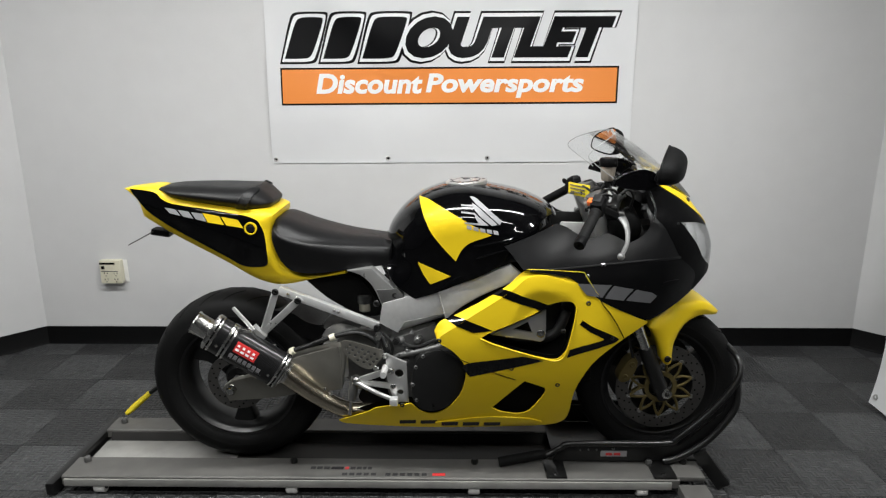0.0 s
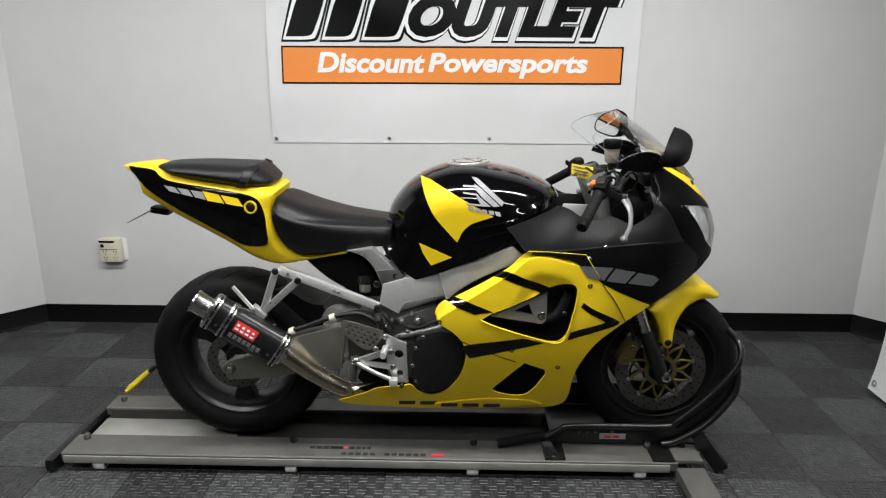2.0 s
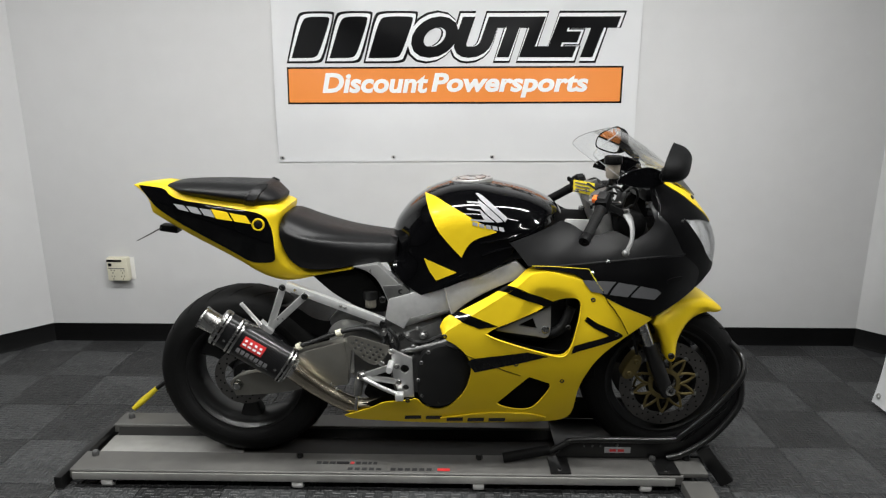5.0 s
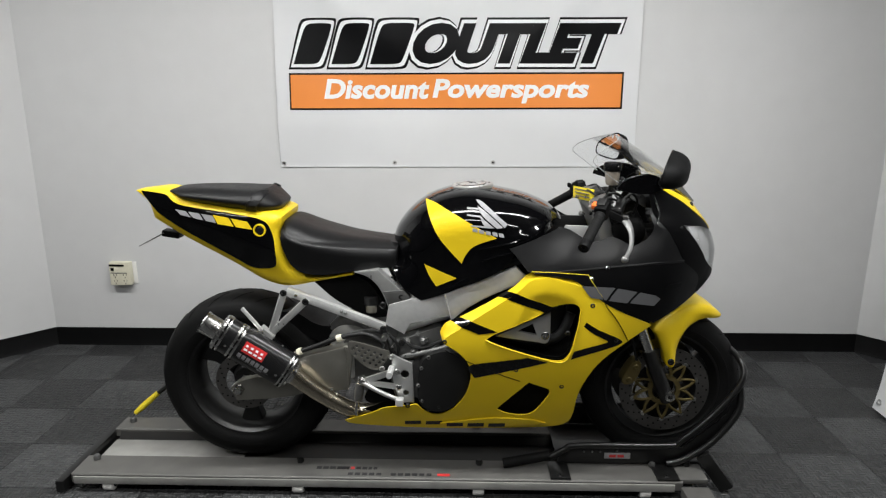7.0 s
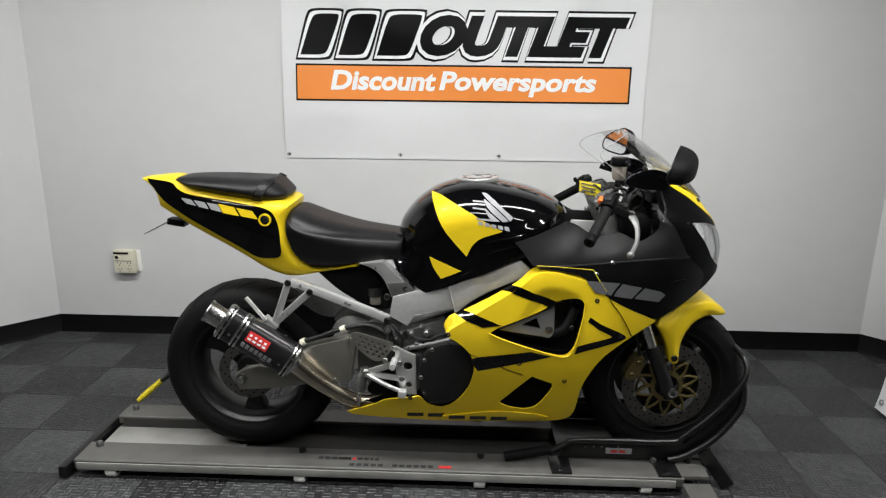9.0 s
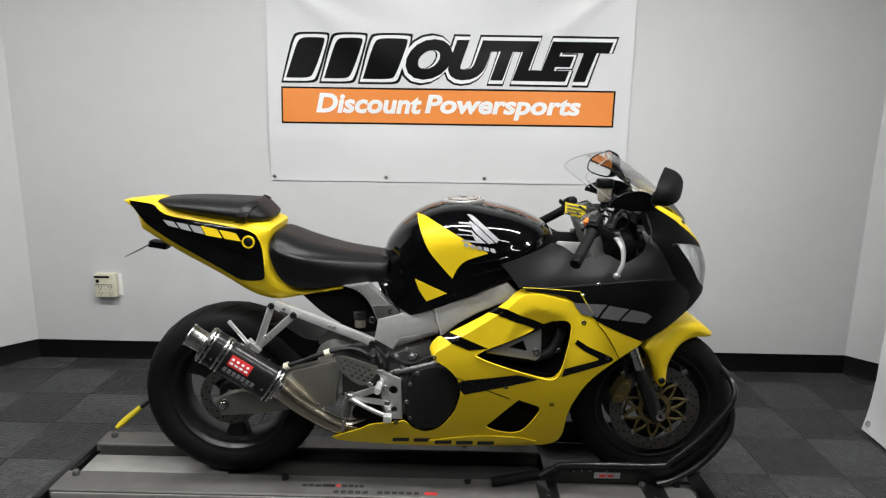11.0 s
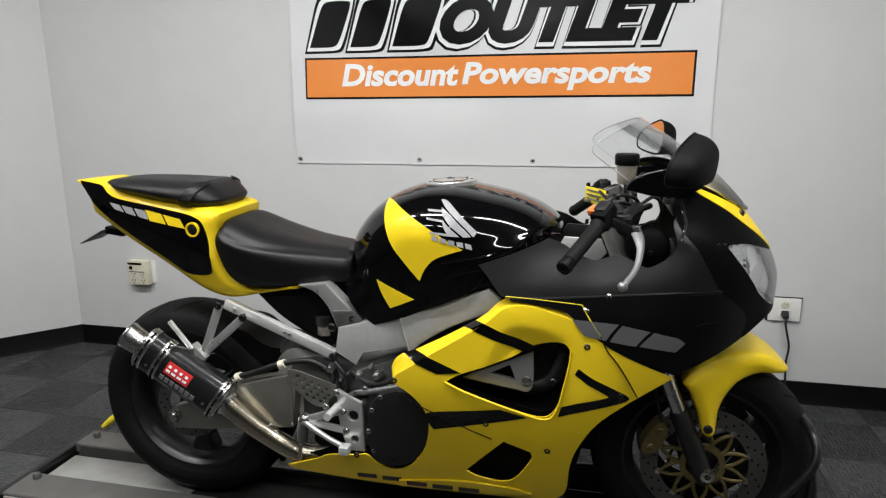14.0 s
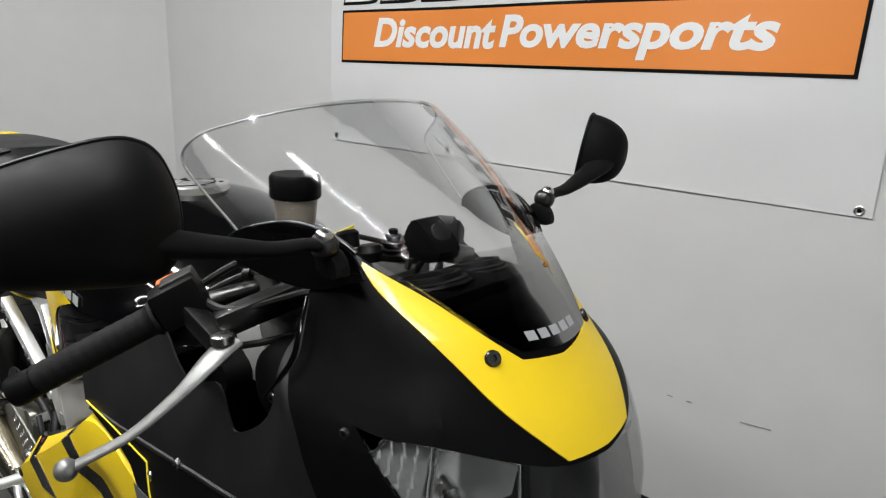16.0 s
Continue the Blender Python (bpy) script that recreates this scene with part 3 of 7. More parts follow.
SIDE_REST = [(0.472, 0.750), (0.408, 0.711), (0.309, 0.661, 1), (0.356, 0.605), (0.398, 0.531), (0.409, 0.418), (0.381, 0.281), (0.405, 0.253), (0.484, 0.242), (0.845, 0.229), (1.154, 0.249), (1.176, 0.267, 1), (1.081, 0.309), (1.051, 0.335), (0.957, 0.346), (0.936, 0.357), (0.899, 0.316), (0.851, 0.302), (0.806, 0.323), (0.774, 0.392), (0.779, 0.477), (0.811, 0.531), (0.867, 0.573)]
RIDGE_A = [(0.817, 0.754)]
RIDGE_B = [(0.798, 0.773)]
RIDGE_C = [(0.941, 0.672)]
RIDGE_D = [(0.918, 0.684)]
LOWER_SEAM = [(0.910, 0.577), (0.823, 0.538), (0.746, 0.510), (0.668, 0.480), (0.610, 0.461)]
LIP = [(0.832, 0.264, 1), (0.661, 0.298), (0.509, 0.290), (0.458, 0.273, 1), (0.569, 0.257), (0.828, 0.242, 1)]
HOOD = [(0.723, 0.783), (0.677, 0.783), (0.594, 0.770), (0.520, 0.731)]
VENT_UPPER = [(0.794, 0.614, 1), (0.774, 0.638), (0.659, 0.692), (0.635, 0.721), (0.599, 0.736), (0.557, 0.742), (0.532, 0.721), (0.511, 0.654), (0.486, 0.571), (0.502, 0.535), (0.595, 0.554), (0.726, 0.590)]
VENT_LOWER = [(0.651, 0.335, 1), (0.612, 0.400), (0.577, 0.455, 1), (0.499, 0.428, 1), (0.487, 0.406), (0.515, 0.316), (0.553, 0.304), (0.616, 0.315)]
STRIPE_A = [(0.788, 0.755, 1), (0.772, 0.775, 1), (0.615, 0.721, 1), (0.642, 0.706, 1)]
STRIPE_B = [(0.896, 0.657, 1), (0.875, 0.678, 1), (0.769, 0.642, 1), (0.827, 0.634, 1)]
STRIPE_C = [(0.809, 0.512, 1), (0.797, 0.525), (0.701, 0.538), (0.622, 0.551, 1), (0.545, 0.535, 1), (0.615, 0.513), (0.768, 0.472, 1)]
STRIPE_D = [(0.496, 0.664, 1), (0.495, 0.679, 1), (0.375, 0.619), (0.363, 0.606), (0.374, 0.595), (0.474, 0.546, 1), (0.479, 0.575, 1), (0.403, 0.608), (0.403, 0.614)]
COWL = [(0.914, 0.918, 1), (0.841, 0.948), (0.756, 0.986, 1), (0.728, 0.977), (0.690, 0.952), (0.642, 0.937), (0.616, 0.944), (0.592, 0.955), (0.566, 0.948), (0.540, 0.937), (0.510, 0.926), (0.478, 0.950), (0.452, 0.990), (0.409, 1.033, 1), (0.359, 1.067), (0.311, 1.083, 1), (0.402, 0.983), (0.306, 0.876, 1), (0.213, 0.817), (0.196, 0.746, 1), (0.308, 0.667, 1), (0.409, 0.713), (0.473, 0.751), (0.574, 0.801, 1), (0.622, 0.825), (0.685, 0.844), (0.792, 0.844, 1)]
CREASE = [(0.767, 0.840, 1), (0.660, 0.848), (0.526, 0.862), (0.413, 0.874), (0.311, 0.878, 1), (0.417, 0.880), (0.533, 0.869), (0.666, 0.855)]
COWL_GLOSS = [(0.762, 0.839, 1), (0.659, 0.846), (0.525, 0.860), (0.410, 0.870), (0.308, 0.872, 1), (0.213, 0.817), (0.199, 0.750, 1), (0.309, 0.669, 1), (0.409, 0.713), (0.473, 0.751), (0.574, 0.801, 1), (0.620, 0.823)]
SEAM = [(0.483, 0.766), (0.424, 0.700), (0.354, 0.613)]
YELLOW_EDGE = [(0.783, 0.846), (0.712, 0.844), (0.589, 0.837), (0.483, 0.766)]
MARK_ONE = [(0.579, 0.801), (0.465, 0.796), (0.464, 0.755), (0.519, 0.763)]
MARK_TWO = [(0.455, 0.794), (0.399, 0.782), (0.408, 0.745), (0.454, 0.753)]
MARK_THREE = [(0.391, 0.780), (0.342, 0.766), (0.324, 0.753), (0.335, 0.731), (0.401, 0.745)]
REFL_RIB = [(0.299, 0.966, 1), (0.267, 0.985, 1), (0.221, 0.978, 1), (0.237, 0.937), (0.231, 0.902), (0.207, 0.872, 1)]
REFL_BOWL = [(0.216, 0.977, 1), (0.168, 0.972), (0.124, 0.956, 1), (0.134, 0.925, 1), (0.172, 0.899), (0.200, 0.868, 1), (0.226, 0.898), (0.233, 0.937)]
FENDER = [(0.666, 0.587, 1), (0.692, 0.626), (0.767, 0.669), (0.851, 0.684), (0.905, 0.656), (0.941, 0.621, 1), (0.911, 0.621), (0.855, 0.629), (0.803, 0.605), (0.772, 0.567), (0.753, 0.518), (0.753, 0.461), (0.737, 0.451), (0.719, 0.461), (0.710, 0.507), (0.688, 0.563)]
SPAR = [(-0.284, 0.621, 1), (-0.271, 0.697, 1), (-0.182, 0.727), (-0.078, 0.753, 1), (-0.053, 0.671, 1), (-0.192, 0.632, 1), (-0.218, 0.588, 1)]
SPAR_LOW = [(-0.218, 0.586, 1), (-0.192, 0.634, 1), (-0.040, 0.675, 1), (-0.040, 0.653, 1)]
ENGINE_DOTS = [(-0.170, 0.595), (-0.141, 0.578), (-0.212, 0.520), (-0.191, 0.490), (-0.114, 0.543), (-0.085, 0.556), (-0.246, 0.492), (-0.287, 0.582), (-0.161, 0.541), (-0.132, 0.520), (-0.257, 0.553), (-0.225, 0.566)]
ENGINE_WIRE = [(-0.271, 0.599), (-0.245, 0.570), (-0.238, 0.532), (-0.258, 0.494), (-0.247, 0.462)]
ENGINE_LEAD = [(-0.225, 0.582), (-0.182, 0.553), (-0.138, 0.553), (-0.098, 0.570), (-0.059, 0.583)]
BOX_WELD = [(-0.429, 0.542), (-0.421, 0.484), (-0.420, 0.385)]
WELD = [(-0.085, 0.757), (-0.074, 0.711), (-0.059, 0.659)]
STAY_LOW = [(-0.270, 0.683, 1), (-0.292, 0.742, 1), (-0.218, 0.750, 1), (-0.196, 0.728, 1), (-0.196, 0.705, 1)]
SPAR_STEP = [(-0.077, 0.754, 1), (0.165, 0.851, 1), (0.213, 0.806, 1), (0.083, 0.751), (-0.002, 0.699), (-0.049, 0.656, 1)]
SEAT_STAY = [(-0.392, 0.808, 1), (-0.307, 0.819, 1), (-0.201, 0.722, 1), (-0.202, 0.699), (-0.272, 0.679, 1), (-0.301, 0.752), (-0.339, 0.792)]
ENGINE_COVER = [(-0.170, 0.479), (-0.146, 0.531), (-0.088, 0.556), (-0.030, 0.548), (0.012, 0.500), (0.024, 0.448), (0.005, 0.384), (-0.050, 0.330), (-0.109, 0.316), (-0.158, 0.336), (-0.173, 0.383)]
BRACKET = [(0.100, 0.610, 1), (0.283, 0.699, 1), (0.286, 0.602), (0.270, 0.584), (0.247, 0.590, 1)]
BRACKET_HOLE = [(0.173, 0.630, 1), (0.224, 0.657, 1), (0.240, 0.616, 1)]
BATTERY = [(-0.547, 0.764, 1), (-0.403, 0.787, 1), (-0.348, 0.764), (-0.300, 0.691), (-0.272, 0.627), (-0.352, 0.627), (-0.471, 0.691)]
HUGGER = [(-0.700, 0.640), (-0.612, 0.636), (-0.565, 0.598), (-0.520, 0.583), (-0.468, 0.585), (-0.441, 0.533), (-0.494, 0.500), (-0.604, 0.554)]
SWING_BOX = [(-0.620, 0.479, 1), (-0.578, 0.501), (-0.431, 0.540, 1), (-0.407, 0.540), (-0.404, 0.502), (-0.422, 0.375, 1), (-0.515, 0.362), (-0.596, 0.370)]
SWING_TIP = [(-0.860, 0.365, 1), (-0.828, 0.392), (-0.757, 0.410, 1), (-0.605, 0.397, 1), (-0.567, 0.348), (-0.693, 0.325), (-0.839, 0.315, 1)]
GEARBOX = [(-0.449, 0.557), (-0.348, 0.589), (-0.230, 0.558), (-0.160, 0.537), (-0.163, 0.340), (-0.255, 0.306), (-0.357, 0.339), (-0.435, 0.427)]
CRANKCASE = [(-0.249, 0.562, 1), (-0.089, 0.625, 1), (-0.030, 0.563), (-0.010, 0.477), (-0.071, 0.301), (-0.234, 0.289), (-0.272, 0.433)]
HEEL_PLATE = [(-0.414, 0.568, 1), (-0.398, 0.580), (-0.268, 0.540, 1), (-0.266, 0.520), (-0.307, 0.465), (-0.347, 0.474), (-0.410, 0.532)]
TRIM_LINES = [[(0.043, 0.913), (0.09, 0.923), (0.163, 0.939), (0.262, 0.975)], [(0.050, 0.872), (0.094, 0.888), (0.150, 0.902)]]


# ---- the room ----
def structure(name, bm, mat, label, sharp=38.0):
    return tagged(part(name, bm, mat, None, "", sharp), label, "", "", "structure")


# side, east, south and west walls: unseen, added dark to cut glare on blacks
PLAN = [(-2.32, 1.0), (2.18, 1.0), (2.95, 0.196), (4.0, -0.9), (4.0, -5.6), (-4.2, -5.6), (-4.2, -1.02), (-3.10, 0.162)]
WALL_NAMES = ["wall_north", "wall_northeast", "wall_side_east", "wall_east", "wall_south", "wall_west", "wall_side_west", "wall_northwest"]
for i, name in enumerate(WALL_NAMES):
    (ax, ay), (bx, by) = PLAN[i], PLAN[(i + 1) % len(PLAN)]
    way = Vector((bx - ax, by - ay, 0)).normalized()
    out = Vector((-way.y, way.x, 0)) * 0.12
    lap = way * (0.05 if "side" not in name else 0.0)
    a, b = Vector((ax, ay, 0)) - lap, Vector((bx, by, 0)) + lap
    verts = [a, b, b + out, a + out]
    verts += [v + Vector((0, 0, CEILING + 0.05)) for v in verts]
    structure(name, from_lists(verts, [(0, 1, 2, 3), (4, 5, 6, 7), (0, 1, 5, 4), (1, 2, 6, 5), (2, 3, 7, 6), (3, 0, 4, 7)]), WALL if "north" in name else WALL_DARK, "smooth light grey painted wall" if "north" in name else "unseen dark wall added to close the room and darken reflections")
    # cove base: a thin black strip with a rounded top and a small toe
    a, b = Vector((ax, ay, 0)), Vector((bx, by, 0))
    inn = -out.normalized()
    profile = [(0.0, 0.0), (0.014, 0.0), (0.012, 0.004), (0.006, 0.012), (0.005, 0.096), (0.003, 0.101), (0.0, 0.102)]
    verts = [p + inn * d + Vector((0, 0, z)) for p in (a, b) for d, z in profile]
    n = len(profile)
    faces = [(k, (k + 1) % n, n + (k + 1) % n, n + k) for k in range(n)] + [tuple(range(n)), tuple(range(2 * n - 1, n - 1, -1))]
    structure("baseboard_" + name[5:], from_lists(verts, faces), BASE, "black rubber cove base along the wall foot")
structure("ceiling", box((-4.4, -5.8, CEILING), (4.2, 1.2, CEILING + 0.1)), CEIL, "dark painted ceiling above the display bay")
floor = structure("floor", box((-4.3, -5.7, -0.1), (4.1, 1.1, -0.004)), SUBFLOOR, "floor of interlocking grey and charcoal plastic tiles")


# ---- ceiling lights ----
def tube_light():
    root = group_of("ceiling_light")
    part("housing", box((-0.62, -0.075, 0.0), (0.62, 0.075, 0.05), 0.006), WHITE_PLASTIC, root)
    part("diffuser", box((-0.60, -0.055, -0.028), (0.60, 0.055, -0.002), 0.012), DIFFUSER, root, "glowing white diffuser")
    return tagged(root, "slim white fluorescent batten fixed under the ceiling", "ceiling light", "ceiling lights")


first = tube_light()
first.location = (TUBES[0][0], TUBES[0][1], CEILING - 0.05)
for x, y in TUBES[1:]:
    copy_thing(first, pose(x, y, CEILING - 0.05))
for x, y in TUBES:
    lamp = bpy.data.lights.new("tube", "AREA")
    lamp.shape, lamp.size, lamp.size_y, lamp.energy, lamp.color = "RECTANGLE", 1.2, 0.12, TUBE_POWER * (1.28 if y > -1 else 0.54) * (0.82 if x < -1 else 1.08), TUBE_COLOUR
    new("tube", lamp).matrix_world = pose(x, y, CEILING - 0.09)


# ---- the banner on the wall ----
def sag(x, z):
    """How far the vinyl stands off the wall: drawn out in soft folds from its upper corners."""
    u, v = (x + 0.05) / 0.92, (z - 1.54) / 0.52
    fold = 0.0
    for cx in (-1, 1):
        dx, dz = (u - cx) * 0.92, (v - 1) * 0.52
        r, a = math.hypot(dx, dz), math.atan2(-dz, -cx * dx)
        fold += math.exp(-((a - 0.62) / 0.12) ** 2) * 0.015 * min(1, r / 0.25) * math.exp(-r / 0.55)
        fold += math.exp(-((a - 0.22) / 0.10) ** 2) * 0.010 * min(1, r / 0.3) * math.exp(-r / 0.6)
    fold += 0.0040 * (1 + math.sin(u * 8.0 - v * 4.0)) * max(0.0, 0.3 - v) + 0.0035 * (1 + math.sin(u * 5.0 + v * 5.0 + 1.0))
    fold += 0.006 * (1 + math.sin(u * 5.0 + 0.6 + v)) * (1 - v) * 0.5
    return 0.004 + fold * min(1.0, max(0.12, (z - 1.02) / 0.22))


def banner():
    root = group_of("banner", None, (0, 1.0, 0))
    x0, x1, z0, z1 = -0.975, 0.885, 1.018, 2.048
    on_wall = lambda x, z: (x, -sag(x, z), z)

    def print_on(name, outline, mat, lift, holes=(), step=0.02):
        return part(name, thick(filled(outline, holes, step), on_wall, 0.0006, lift * 2), mat, root)

    cloth = part("cloth", thick(filled([(x0, z0), (x1, z0 + 0.008), (x1 - 0.006, z1), (x0 + 0.008, z1 + 0.006)], (), 0.02), on_wall, 0.0012), VINYL, root, "white vinyl cloth with soft folds")
    # orange panel with its dark rule
    print_on("panel_rule", [(-0.905, 1.316), (0.805, 1.322), (0.806, 1.506), (-0.903, 1.501)], INK_BLACK, 0.0008)
    print_on("orange_panel", [(-0.897, 1.325), (0.796, 1.331), (0.797, 1.497), (-0.895, 1.492)], INK_ORANGE, 0.0014)

    def words(name, text, x, z, width, height, shear, offset, mat, lift):
        bm = lettering(text, width, height, shear, offset, 0.0002)
        bmesh.ops.triangulate(bm, faces=bm.faces[:])
        for axis, size in ((0, width), (2, height)):
            for k in range(1, int(size / 0.02) + 1):
                at, way = Vector((0, 0, 0)), Vector((0, 0, 0))
                at[axis], way[axis] = 0.02 * k, 1
                bmesh.ops.bisect_plane(bm, geom=bm.verts[:] + bm.edges[:] + bm.faces[:], dist=1e-6, plane_co=at, plane_no=way)
        for v in bm.verts:
            px, pz = x + v.co.x, z + v.co.z
            v.co = (px, v.co.y - sag(px, pz) - lift * 2, pz)
        return part(name, bm, mat, root)

    words("slogan_word", "Discount", -0.725, 1.372, 0.542, 0.100, 0.18, 0.036, INK_WHITE, 0.0019)
    words("slogan_word", "Powersports", -0.168, 1.350, 0.800, 0.122, 0.18, 0.036, INK_WHITE, 0.0019)
    # the sign's first word: plain slanted blocks, the second one is lettered
    for k, (bx, wide) in enumerate(((-0.905, 0.185), (-0.712, 0.185), (-0.515, 0.215))):
        for grow, mat, lift in ((0.026, INK_BLACK, 0.0006), (0.015, INK_WHITE, 0.0011), (0.0, INK_BLACK, 0.0016)):
            a, b, lo, hi = bx + 0.028 - grow, bx + wide - 0.012 + grow, 1.545 - grow, 1.745 + grow
            lean = 0.060
            shape = rounded([(a, lo, 1), (b - 0.03, lo), (b - 0.005, lo + 0.02), (b + lean, hi - 0.01), (b + lean - 0.015, hi), (a + lean + 0.03, hi), (a + lean, hi - 0.02)], 3)
            print_on("letter_block", shape, mat, lift)
    for (offset, mat, lift, grow) in ((0.100, INK_BLACK, 0.0006, 0.028), (0.085, INK_WHITE, 0.0011, 0.017), (0.066, INK_BLACK, 0.0016, 0.0)):
        words("large_word", "OUTLET", -0.268 - grow, 1.545 - grow, 1.045 + 2 * grow, 0.200 + 2 * grow, 0.32, offset, mat, lift)
    for x, z in ((-0.957, 2.021), (-0.364, 2.019), (0.265, 2.017), (0.861, 2.014), (-0.957, 1.038), (-0.368, 1.043), (0.150, 1.045), (0.858, 1.040)):
        ring = [(0.0, 0.0115), (0.002, 0.0115), (0.003, 0.0095), (0.002, 0.0062), (0.0, 0.0062)]
        at = Vector((x, -sag(x, z), z))
        part("grommet", lathe(ring, at, at + Vector((0, -1, 0)), 20, closed=True), BRASS, root, "dull metal eyelet")
        part("screw", lathe([(0, 0.0055), (0.003, 0.005), (0.0045, 0.002), (0.0045, 0)], at + Vector((0, 0.002, 0)), at + Vector((0, -1, 0)), 12), DARK, root)
    return tagged(root, "white vinyl shop banner with black and orange print on the wall", "banner")


banner()


def side_banner():
    """A second cloth on the slanting wall: only its edge and lower corner show."""
    root = group_of("hanging_banner")
    def on(u, z):
        crease = 0.020 * math.sin(z * 9 + u * 5) * math.exp(-z / 0.6) + 0.015 * math.sin(u * 7 + 1.0)
        return (1.822 + 0.05 * z + crease * 0.6, 0.262 - u - 0.05 * min(z, 0.5), z)
    outline = [(0.0, 0.035), (0.30, 0.020), (1.10, 0.015), (1.10, 1.90), (0.0, 1.90), (0.0, 0.6), (0.012, 0.3)]
    part("cloth", thick(filled(outline, (), 0.03), on, 0.002), VINYL, root, "creased white vinyl cloth")
    at = Vector(on(0.030, 0.075))
    part("grommet", lathe([(-0.006, 0.013), (0.005, 0.013), (0.006, 0.010), (0.005, 0.007), (-0.006, 0.007)], at, at + Vector((-1, 0, 0.4)), 20, closed=True), BRASS, root)
    part("rod", tube([(1.917, 0.25, 1.90), (1.917, -0.90, 1.90)], 0.012, 12, 1), CAST, root, "thin rod along its top")
    part("rod_stay", tube([(1.917, 0.10, 1.90), (1.917, 0.10, CEILING)], 0.006, 8, 1), CAST, root)
    part("rod_stay", tube([(1.917, -0.80, 1.90), (1.917, -0.80, CEILING)], 0.006, 8, 1), CAST, root)
    return tagged(root, "creased white vinyl banner hanging beside the display bay", "banner")


side_banner()


# ---- electrics on the wall ----
def outlet_with_cord():
    root = group_of("wall_outlet", None, (1.240, 1.0, 0.428))
    part("back_plate", box((-0.070, -0.004, -0.055), (0.070, 0, 0.055), 0.001), BASE, root, "black gasket showing round the plate")
    part("cover_plate", box((-0.062, -0.012, -0.051), (0.066, -0.003, 0.051), 0.003), WHITE_PLASTIC, root, "white steel cover plate")
    for x, z in ((-0.052, 0.041), (0.055, 0.041), (-0.052, -0.041), (0.055, -0.041)):
        bolt(root, (x, -0.009, z), 0.004, CAST, name="screw", deep=0.003)
    for z in (0.021, -0.019):
        part("socket", lathe([(0, 0.017), (0.004, 0.017), (0.005, 0.015), (0.005, 0)], (0.002, -0.010, z), (0.002, -1, z), 20), BEIGE, root, "ivory socket face")
    for dx in (-0.005, 0.007):
        part("slot", box((dx, -0.0165, 0.022), (dx + 0.002, -0.0145, 0.031)), DARK, root)
    part("plug", beam((0.002, -0.014, -0.012), (0.002, -0.045, -0.026), 0.030, 0.026, 0.005, 0.022, 0.020), CORD, root, "black moulded plug")
    part("cord", tube([(0.002, -0.040, -0.024), (0.003, -0.048, -0.06), (0.022, -0.03, -0.12), (0.034, -0.018, -0.17), (0.030, -0.014, -0.24), (0.036, -0.016, -0.33), (0.036, -0.02, -0.425)], 0.0045, 10), CORD, root, "thin black power cord")
    return tagged(root, "white wall plate with ivory sockets and a plugged-in black cord", "wall outlet")


outlet_with_cord()


def outlet_adapter():
    root = group_of("outlet_adapter", None, (-1.883, 1.0, 0.432))
    part("back_plate", box((-0.02, -0.006, -0.066), (0.068, 0, 0.060), 0.003), WHITE_PLASTIC, root, "white wall plate behind")
    part("body", box((-0.068, -0.046, -0.066), (0.048, -0.006, 0.066), 0.008), BEIGE, root, "yellowed ivory plastic body")
    part("dark_band", box((-0.064, -0.049, 0.044), (0.018, -0.045, 0.054)), DARK, root)
    part("button", box((-0.056, -0.050, 0.018), (-0.040, -0.045, 0.034)), DARK, root)
    part("groove", box((-0.060, -0.0475, 0.003), (0.030, -0.0455, 0.007)), CAST, root)
    for x in (-0.036, 0.018):
        for z in (-0.012, -0.046):
            for dx, dz in ((-0.008, 0.006), (0.008, 0.006), (0, -0.008)):
                part("slot", box((x + dx - 0.0015, -0.0475, z + dz - 0.004), (x + dx + 0.0015, -0.0455, z + dz + 0.004)), DARK, root)
    return tagged(root, "yellowed ivory multi-outlet adapter plugged in on the wall", "outlet adapter")


outlet_adapter()


def scuff(a, b, name="wall_scuff"):
    bm = beam((a[0], 0.999, a[1]), (b[0], 0.999, b[1]), 0.003, 0.0025, 0.0005)
    return tagged(part(name, bm, SCUFF), "thin grey scuff on the painted wall", "scuff")


scuff((0.489, 0.444), (0.505, 0.445))
scuff((0.545, 0.447), (0.560, 0.448))
scuff((0.690, 0.442), (0.765, 0.450))


